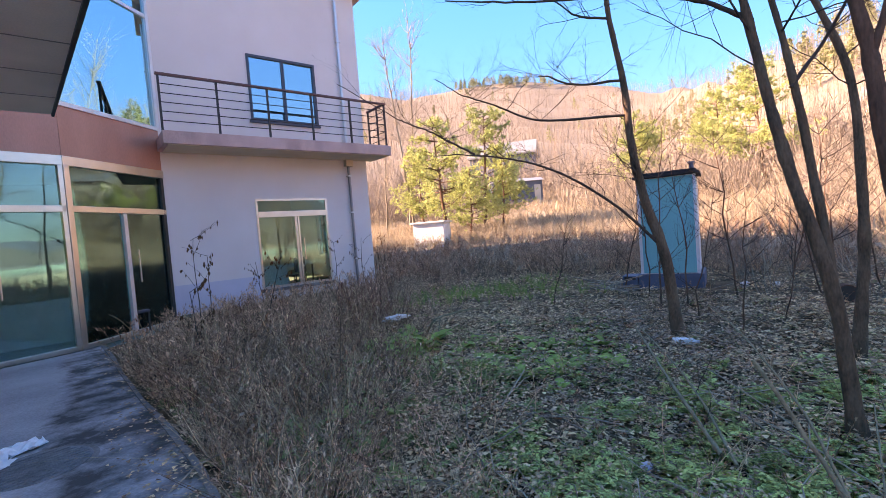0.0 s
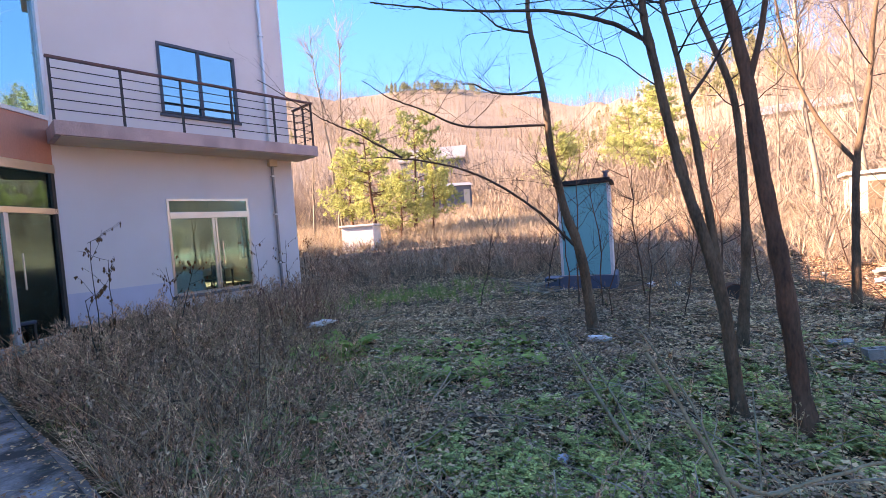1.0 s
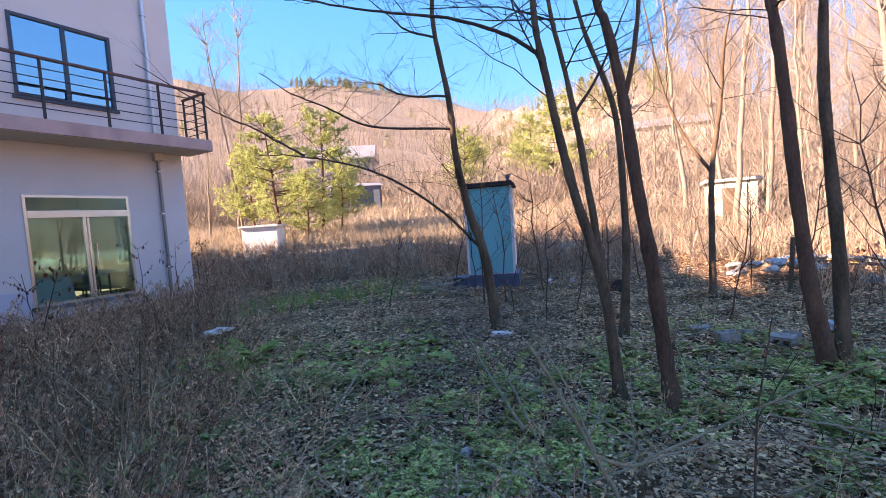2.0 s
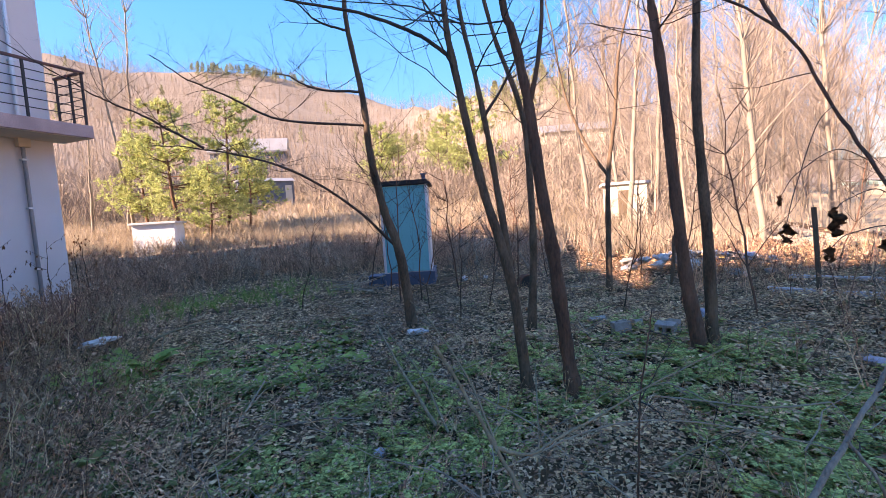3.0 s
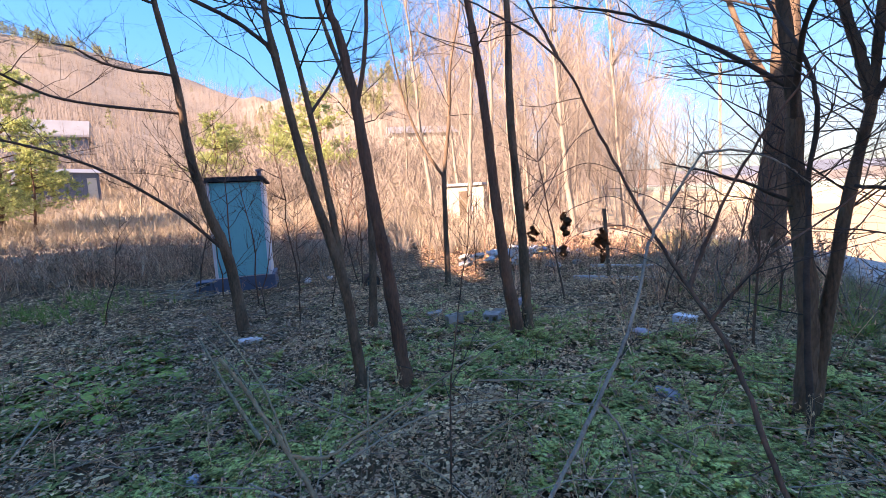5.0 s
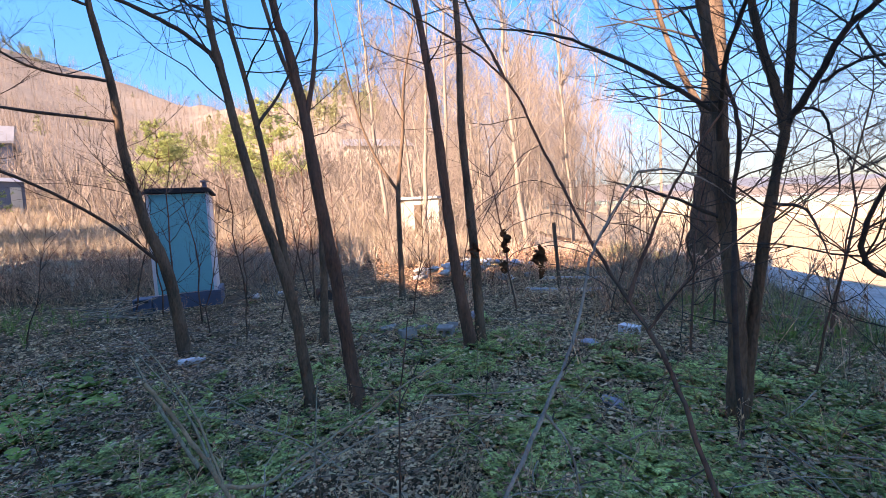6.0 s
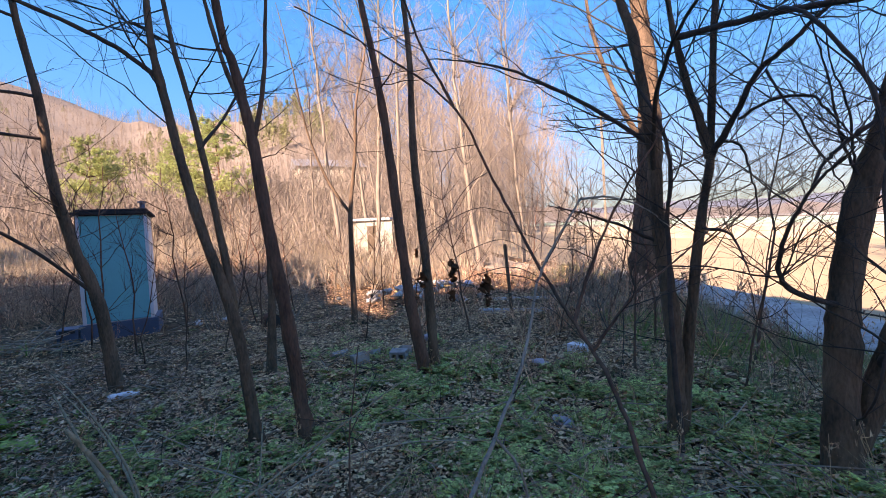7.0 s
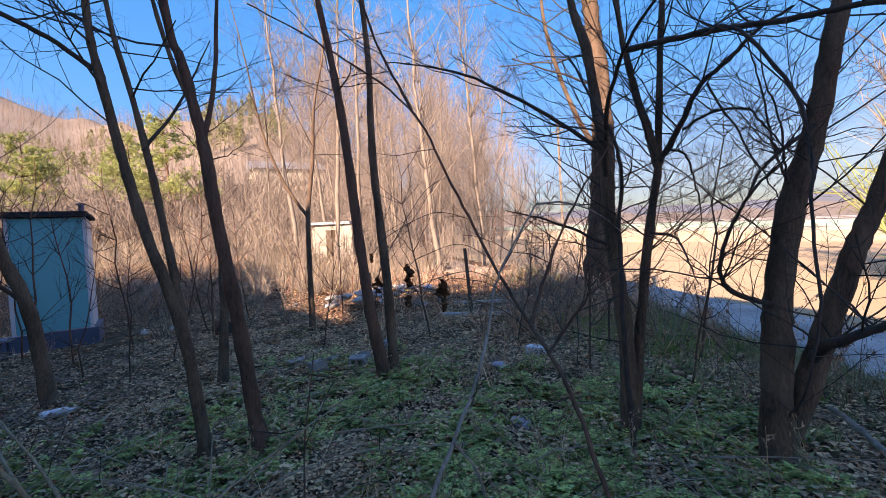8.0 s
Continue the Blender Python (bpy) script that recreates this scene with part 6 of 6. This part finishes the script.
BOARD = mat("weathered_board", (0.19, 0.135, 0.095), (0.10, 0.07, 0.05), 5, 0.85, bump=0.5, streak=(1, 1, 0.2))
PALECON = mat("white_painted_concrete", (0.66, 0.65, 0.66), (0.46, 0.45, 0.46), 5, 0.85, bump=0.4)
IRONCOVER = mat("grey_iron_cover", (0.25, 0.255, 0.275), (0.14, 0.142, 0.152), 12, 0.55, 0.5, bump=0.3)
RUST = mat("rust_brown_metal", (0.17, 0.075, 0.05), (0.09, 0.045, 0.035), 12, 0.8, 0.2, bump=0.4)
YELLOW = mat("faded_yellow_plastic", (0.62, 0.50, 0.12), (0.46, 0.38, 0.10), 6, 0.5)


def block_bm(x=0.20, y=0.12, z=0.15):
    """A hollow cement block with two cores."""
    bm = bmesh.new()
    for a in ((-x / 2, x / 2, -y / 2, -y / 2 + 0.03), (-x / 2, x / 2, y / 2 - 0.03, y / 2), (-x / 2, -x / 2 + 0.03, -y / 2 + 0.03, y / 2 - 0.03), (-0.015, 0.015, -y / 2 + 0.03, y / 2 - 0.03), (x / 2 - 0.03, x / 2, -y / 2 + 0.03, y / 2 - 0.03)):
        box(a[0], a[1], a[2], a[3], 0, z, bm)
    return bm


def build_blocks():
    spots = [(1.84, -12.56, 3, 5, 115, 0.05), (1.85, -13.0, 84, 0, 70, 0.14), (2.30, -12.31, 90, 10, 100, 0.06), (2.2, -12.72, 0, 14, 40, -0.02), (2.15, -13.12, 8, 20, 10, 0.0)]
    first = None
    for x, y, rx, ry, rz, lift in spots:
        m = pose(x, y, ground_at(x, y) - 0.05 + lift, rx, ry, rz)
        if first is None:
            first = tagged(part("cement_block", block_bm(), BLOCKGREY), "broken grey hollow cement block among weeds", "block", "cement blocks")
            first.matrix_world = m
        else:
            copy_thing(first, m)


build_blocks()


def lump(name, label, category, x, y, r, seed, squash, material, lift=0.0, group="", rough=0.35, turn=0):
    ob = part(name, crumple(r, seed, squash, rough, 3), material, smooth=True)
    ob.matrix_world = pose(x, y, ground_at(x, y) + r * squash[2] * 0.7 + lift, 0, 0, turn)
    return tagged(ob, label, category, group)


lump("plastic_sheet", "crumpled lilac-grey plastic bag lying in green weeds", "plastic bag", -0.32, -14.14, 0.075, 3, (1.5, 1.0, 0.32), BAGLILAC, 0.04, rough=0.6)
lump("plastic_wrapper", "crumpled pale blue plastic wrapper on dead leaves", "wrapper", -1.10, -10.97, 0.05, 5, (1.3, 0.8, 0.7), BAGBLUE, 0.01)
lump("plastic_bag", "dirty white plastic bag caught in weeds", "plastic bag", -0.14, -6.73, 0.11, 6, (1.8, 0.9, 0.3), BAGWHITE, 0.28, rough=0.6)
lump("plastic_bag", "small lilac-grey plastic scrap in green weeds", "plastic bag", 1.00, -14.50, 0.08, 8, (1.4, 0.9, 0.3), BAGLILAC, 0.06, rough=0.6)
lump("plastic_bag", "lilac plastic scrap beside broken blocks", "plastic bag", 2.62, -13.5, 0.09, 9, (1.2, 0.9, 0.6), BAGLILAC, 0.04)
lump("stone", "white stone scrap beside broken blocks", "stone", 2.40, -12.28, 0.07, 10, (1.3, 0.8, 0.5), FOAM, 0.02)
lump("plastic_scrap", "white scrap lying behind the booth base", "scrap", 5.95, -9.35, 0.11, 11, (1.5, 0.7, 0.5), BAGWHITE, 0.02)
lump("plastic_scrap", "white scrap lying behind the booth base", "scrap", 6.35, -9.75, 0.09, 12, (1.4, 0.7, 0.5), BAGWHITE, 0.02)


def build_bottle():
    b = thing("plastic_bottle", "cloudy white plastic bottle lying on its side", "bottle", (1.64, -10.07, ground_at(1.64, -10.07) + 0.045), -68)
    b.scale = (0.8, 0.8, 0.8)
    prof = [(-0.17, 0.0), (-0.17, 0.045), (-0.15, 0.052), (-0.08, 0.052), (-0.07, 0.047), (-0.06, 0.052), (0.05, 0.052), (0.10, 0.045), (0.14, 0.022), (0.15, 0.020)]
    v, t = tube([(x, 0, 0) for x, _ in prof], [max(r, 0.001) for _, r in prof], 14)
    arrays("body", v, t, FOAM, b, smooth=True)
    part("cap", tube_bm([(0.15, 0, 0), (0.18, 0, 0)], 0.022, 12), BAGBLUE, b, "pale blue cap")


build_bottle()


def build_foam_box():
    b = thing("styrofoam_box", "white styrofoam box tipped over in weeds", "box", (1.46, -15.18, ground_at(1.46, -15.18) + 0.02), 35)
    b.scale = (0.47, 0.47, 0.52)
    bm = bmesh.new()
    for a in ((-0.22, 0.22, -0.16, 0.16, 0, 0.03), (-0.22, -0.19, -0.16, 0.16, 0.03, 0.2), (0.19, 0.22, -0.16, 0.16, 0.03, 0.2), (-0.19, 0.19, -0.16, -0.13, 0.03, 0.2), (-0.19, 0.19, 0.13, 0.16, 0.03, 0.2)):
        box(*a, bm)
    ob = part("body", bm, FOAM, b)
    lid = part("lid", box(-0.23, 0.23, -0.17, 0.17, 0.2, 0.23, bevel=0.01), FOAM, b)
    lid.rotation_euler = (0.05, -0.04, 0.08)


build_foam_box()


def build_heap():
    """Dumped rubbish: bags, boards and scraps."""
    rng = np.random.default_rng(41)
    protos = []
    for k, (m, lab) in enumerate(((BAGWHITE, "crumpled white rubbish bag on the dumped heap"), (BAGWHITE, "torn white sack on the dumped heap"), (BAGBLUE, "crumpled pale blue bag on the dumped heap"), (BLOCKGREY, "grey lump of rubble on the dumped heap"))):
        ob = part("rubbish_bag" if k < 3 else "rubble", crumple(0.15, 50 + k, (1.2, 0.9, 0.65), 0.85, 3), m, smooth=True)
        protos.append(tagged(ob, lab, "rubbish" if k < 3 else "rubble", "rubbish heap"))
    n = 0
    for k in range(48):
        u, w = rng.normal(0, 0.42), rng.normal(0, 0.62)
        x, y = 7.1 + u * 1.4 + 0.25 * w, -14.0 - w * 1.5
        h = 0.32 * math.exp(-(u * u + w * w * 0.6))
        m = pose(x, y, ground_at(x, y) + 0.06 + h, rng.normal(0, 12), rng.normal(0, 12), rng.uniform(0, 360))
        i = int(rng.choice([0, 0, 1, 1, 2, 3, 3, 3]))
        ob = protos[n] if n < 4 else copy_thing(protos[i], m)
        ob.matrix_world = m
        s = rng.uniform(0.28, 0.72)
        ob.scale = (s, s, s)
        n += 1
    for k in range(7):
        x, y = 7.0 + rng.normal(0, 0.5), -14.2 + rng.normal(0, 0.8)
        ob = part("board", box(-0.5, 0.5, -0.05, 0.05, -0.012, 0.012, bevel=0.003), BOARD)
        ob.matrix_world = pose(x, y, ground_at(x, y) + 0.25, rng.normal(0, 10), rng.normal(0, 16), rng.uniform(0, 360))
        tagged(ob, "weathered loose board on the dumped heap", "board", "heap boards")
    ob = tagged(part("rubbish_drift", crumple(0.75, 71, (0.9, 1.6, 0.05), 0.3, 3), SOIL, smooth=True), "low mound of earth under dumped rubbish", "mound")
    ob.matrix_world = pose(7.1, -14.05, ground_at(7.1, -14.05))
    ob = tagged(part("plastic_crate", box(-0.3, 0.3, -0.2, 0.2, 0, 0.12, bevel=0.02), YELLOW), "faded yellow plastic lid behind the rubbish heap", "lid")
    ob.matrix_world = pose(9.3, -14.9, ground_at(9.3, -14.9) + 0.05, 12, 0, 20)


build_heap()


def build_frame_on_ground():
    b = thing("planter_frame", "white concrete border frame lying on dead leaves", "border", (4.9, -15.8, 0), 0)
    corners = [(4.75, -14.85), (4.20, -16.05), (5.62, -16.72), (6.12, -15.45)]
    for k in range(3):
        (xa, ya), (xb, yb) = corners[k], corners[k + 1]
        ln, a = math.hypot(xb - xa, yb - ya), math.degrees(math.atan2(yb - ya, xb - xa))
        ob = part("beam", box(-0.05, ln + 0.05 if k == 0 else ln - 0.06, -0.05, 0.05, -0.03, (0.08, 0.05, 0.053)[k], bevel=0.008), PALECON, b)
        ob.matrix_local = Matrix.Translation((xa - 4.9, ya + 15.8, ground_at(xa, ya))) @ pose(0, 0, 0, 0, 0, a)


build_frame_on_ground()

for sx, sy, sh, rx in ((4.44, -15.36, 1.28, -2), (5.3, -13.5, 0.9, 4)):
    stake = part("stake", tube_bm([(0, 0, -0.2), (0.01, 0, sh * 0.5), (0, 0.01, sh)], 0.034, 7), BOARD)
    stake.matrix_world = pose(sx, sy, ground_at(sx, sy), rx, -rx, 0)
    tagged(stake, "rough wooden stake driven into the ground", "stake", "stakes")


def build_cover_plate():
    b = thing("manhole_cover", "round ribbed iron manhole cover set in concrete", "manhole cover", (-4.05, -7.90, float(patio_z(-7.90))), 12)
    part("rim", tube_bm([(0, 0, -0.04), (0, 0, 0.006)], 0.36, 40), CURB, b)
    lid = part("lid", tube_bm([(0, 0, -0.03), (0, 0, 0.014)], 0.32, 40), IRONCOVER, b)
    for k in range(-5, 6):
        half = math.sqrt(0.30**2 - (k * 0.052) ** 2)
        part("rib", box(-half, half, k * 0.052 - 0.012, k * 0.052 + 0.012, 0.014, 0.020), IRONCOVER, lid)


build_cover_plate()


def build_paper(x, y, size, turn, seed):
    rng = np.random.default_rng(seed)
    bm = bmesh.new()
    bmesh.ops.create_grid(bm, x_segments=9, y_segments=7, size=0.5)
    for v in bm.verts:
        r = max(abs(v.co.x), abs(v.co.y))
        v.co.z = 0.05 * noise.noise(v.co * 5 + Vector((seed, 0, 0))) + 0.04
        if r > 0.45:
            v.co.x *= rng.uniform(0.6, 1.1)
            v.co.y *= rng.uniform(0.6, 1.1)
    ex = bmesh.ops.extrude_face_region(bm, geom=bm.faces[:])
    for v in ex["geom"]:
        if isinstance(v, bmesh.types.BMVert):
            v.co.z += 0.004
    ob = part("torn_paper", bm, FOAM)
    ob.matrix_world = pose(x, y, float(patio_z(y)) - 0.012, 0, 0, turn) @ Matrix.Diagonal((size, size * 0.6, 1, 1))
    tagged(ob, "torn white sheet of paper on the patio", "paper", "torn papers")


build_paper(-4.22, -7.35, 0.42, 30, 1)
build_paper(-4.38, -7.75, 0.5, 75, 2)
build_paper(-4.50, -7.2, 0.35, 130, 3)


def build_hanging_leaves():
    """Curled dead leaves that hang on thin twigs."""
    spots = [(-2.425, -12.898, 1.459, 0.027, 1), (-2.405, -12.822, 1.440, 0.021, 2), (-2.452, -12.990, 1.418, 0.027, 3), (-2.405, -12.812, 1.512, 0.012, 4), (-2.40, -12.905, 1.390, 0.017, 5), (-2.45, -12.985, 1.375, 0.015, 6)]
    for x, y, z, s, seed in spots:
        rng = np.random.default_rng(seed)
        root = thing("dead_leaf", "curled dark brown dead leaf hanging on a twig", "leaf", (x, y, z), rng.uniform(0, 360), "hanging dead leaves")
        bm = bmesh.new()
        bmesh.ops.create_grid(bm, x_segments=10, y_segments=14, size=1.0)
        bmesh.ops.delete(bm, geom=[f for f in bm.faces if noise.noise(f.calc_center_median() * 2.1 + Vector((seed * 3, 1, 0))) > 0.34], context="FACES")
        for v in bm.verts:
            w = math.sin(math.pi * min(1, max(0, v.co.y * 0.5 + 0.53))) ** 0.5 * (0.72 + 0.24 * math.sin(v.co.y * 6 + seed) + 0.16 * math.sin(v.co.y * 17 + 2 * seed))
            curl = v.co.x * 1.1
            n1, n2 = noise.noise(v.co * 1.6 + Vector((seed, 0, 0))), noise.noise(v.co * 2.4 + Vector((0, seed, 5)))
            v.co = Vector((math.sin(curl) * 0.8 * w + 0.3 * n1, (1 - math.cos(curl)) * 0.7 * w + 0.45 * n2, v.co.y * 0.85 + 0.3 * n1))
            v.co *= s * 1.2
        ex = bmesh.ops.extrude_face_region(bm, geom=bm.faces[:])
        for v in ex["geom"]:
            if isinstance(v, bmesh.types.BMVert):
                v.co.y += 0.0012
        part("blade", bm, DEADLEAF, root, smooth=True)
        hold = ((-1.22, -13.60, 1.42), (-0.98, -13.45, 1.92), (-1.44, -13.70, 1.10), (-1.10, -13.53, 1.65), (-1.33, -13.65, 1.26), (-1.60, -13.74, 0.95))[seed - 1]
        arm = Matrix.Rotation(-root.matrix_world.to_euler().z, 3, "Z") @ Vector((hold[0] - x, hold[1] - y, hold[2] - z))
        line = spline([(0, 0, s * 0.8), tuple(arm * 0.12 + Vector((0, 0, 0.05))), tuple(arm * 0.5 + Vector((0, 0, 0.08))), tuple(arm)], 6)
        v, t = tube(line, np.linspace(0.0009, 0.002, len(line)), 5)
        arrays("twig", v, t, TWIG, root, smooth=True)


build_hanging_leaves()


def build_tyre():
    ob = thing("rusty_bucket", "rusty round tin lying on its side", "bucket", (5.15, -10.9, ground_at(5.15, -10.9) + 0.14), 30)
    part("shell", tube_bm([(-0.12, 0, 0), (0.14, 0, 0)], 0.15, 16), RUST, ob)
    # dark disc paints the shade inside the open end of the closed shell
    part("mouth_shade", tube_bm([(-0.125, 0, 0), (-0.118, 0, 0)], 0.135, 16), DARK, ob)


build_tyre()


# ---- buildings and structures farther off ----
def polar(az, r):
    return EYE0[0] + r * math.cos(radians(az)), EYE0[1] + r * math.sin(radians(az))


METALROOF = mat("pale_metal_roof", (0.30, 0.29, 0.29), (0.23, 0.22, 0.22), 0.8, 0.45, 0.2)
BLUEWALL = mat("blue_grey_sheeting", (0.13, 0.15, 0.19), (0.09, 0.105, 0.135), 0.9, 0.6, streak=(1, 1, 0.2))
CREAM = mat("cream_render", (0.617, 0.562, 0.450), (0.486, 0.439, 0.356), 1.0, 0.85)
PALEGREEN = mat("pale_green_panel", (0.36, 0.50, 0.44), (0.28, 0.40, 0.35), 0.6, 0.5)


def build_hut():
    x, y = polar(52.7, 24)
    b = thing("pump_hut", "small white box-shaped hut in dry grass", "hut", (x, y, ground_at(x, y)), 122)
    part("wall", box(-0.85, 0.85, -0.6, 0.6, -0.2, 1.22, bevel=0.01), WHITE, b)
    part("roof", box(-0.95, 0.95, -0.7, 0.7, 1.222, 1.32, bevel=0.02), PALECON, b)
    part("door", box(-0.3, 0.3, -0.63, -0.602, 0.0, 1.1), WHITE, b)


def build_shed():
    x, y = polar(42.6, 76)
    b = thing("metal_shed", "pale pitched metal-roofed shed on the hillside", "shed", (x, y, ground_at(x, y) + 0.3), 124)
    b.scale = (0.95, 1.1, 1.15)
    part("wall", box(-5.5, 5.5, -3, 3, -3, 2.4), BLUEWALL, b)
    roof = prism([(3.5, -0.15), (3.5, 0.05), (0.9, 2.0), (-0.9, 2.0), (-3.5, 0.05), (-3.5, -0.15)], -5.8, 5.8)
    ob = part("roof", roof, METALROOF, b, "pale pitched metal roof")
    ob.matrix_local = Matrix.Translation((0, 0, 2.35)) @ Matrix(((0, 0, 1, 0), (1, 0, 0, 0), (0, 1, 0, 0), (0, 0, 0, 1)))
    part("door", box(-5.56, -5.502, -1.4, 1.4, -0.3, 2.0), DARK, b)
    x, y = polar(41.6, 45)
    b = thing("low_shed", "low blue-grey sheeted shed below the hillside", "shed", (x, y, ground_at(x, y)), 141)
    part("wall", box(-2.4, 2.4, -1.2, 1.2, -0.5, 2.1), BLUEWALL, b)
    for k in range(11):
        part("sheet_rib", box(-2.3 + k * 0.46, -2.24 + k * 0.46, 1.2, 1.235, -0.3, 2.05), BLUEWALL, b)
    part("roof", prism([(-1.4, 2.1), (1.4, 2.1), (0, 2.5)], -2.55, 2.55), METALROOF, b).matrix_local = Matrix(((0, 0, 1, 0), (1, 0, 0, 0), (0, 1, 0, 0), (0, 0, 0, 1)))
    part("end_panel", box(-2.2, -1.6, 1.236, 1.26, -0.3, 1.7), CREAM, b)
    x, y = polar(-1.8, 21.5)
    b = thing("cream_shed", "sunlit cream concrete shed behind bare shrubs", "shed", (x, y, ground_at(x, y)), 5)
    part("wall", box(-0.9, 0.9, -0.8, 0.8, -0.3, 1.75), CREAM, b)
    part("roof", box(-1.0, 1.0, -0.95, 0.95, 1.752, 1.86), PALECON, b)
    part("door", box(-0.93, -0.902, -0.2, 0.35, 0.0, 1.5), BOARD, b)
    x, y = polar(3.5, 60)
    b = thing("far_house", "low far-off house with a pale roof", "house", (x, y, ground_at(x, y)), 15)
    part("wall", box(-3, 3, -4, 4, -1, 2.2), CREAM, b)
    part("roof", prism([(-3.4, 2.2), (3.4, 2.2), (0, 3.6)], -4.4, 4.4), METALROOF, b).matrix_local = Matrix(((1, 0, 0, 0), (0, 0, 1, 0), (0, 1, 0, 0), (0, 0, 0, 1)))


def build_raised_road():
    a, c = Vector((*polar(-22, 120), 2.6)), Vector((*polar(-72, 58), -0.1))
    d = c - a
    ln, turn = math.hypot(d.x, d.y), math.degrees(math.atan2(d.y, d.x))
    b = thing("raised_road", "long far road on a bank with pale green side panels", "road bank", tuple(a), turn)
    drop = math.degrees(math.atan2(d.z, ln))
    b.matrix_world = Matrix.Translation(a) @ pose(0, 0, 0, 0, 0, turn) @ pose(0, 0, 0, 0, -drop, 0)
    part("deck", box(0, ln, -3, 3, -0.5, 0.0), ROADC, b)
    for s in (-3.1, 3.0):
        part("side_panel", box(0, ln, s, s + 0.1, -0.1, 0.42), PALEGREEN, b, "pale green side panel")
        part("rail", box(0, ln, s, s + 0.1, 0.72, 0.78), ALU, b)
    bank = prism([(-7.5, -4.5), (7.5, -4.5), (3.6, -0.5), (-3.6, -0.5)], 0, ln)
    part("bank", bank, DRYGROUND, b, "dry grassy earth bank").matrix_local = Matrix(((0, 0, 1, 0), (1, 0, 0, 0), (0, 1, 0, 0), (0, 0, 0, 1)))
    for k in range(int(ln // 6) + 1):
        part("rail_post", box(k * 6.0, k * 6.0 + 0.1, 3.0, 3.1, 0.4, 0.78), ALU, b)


def build_bank():
    """Low bank and roadside mast behind the field."""
    x, y = polar(-30.5, 62)
    b = thing("utility_pole", "tall pale utility pole beyond the field", "pole", (x, y, ground_at(x, y)), 20)
    part("shaft", tube_bm([(0, 0, -0.5), (0, 0, 17)], 0.16, 10), PALEBARK, b)
    part("crossarm", box(-0.9, 0.9, -0.06, 0.06, 15.6, 15.75), PALEBARK, b)


build_hut()
build_shed()
build_raised_road()
build_bank()
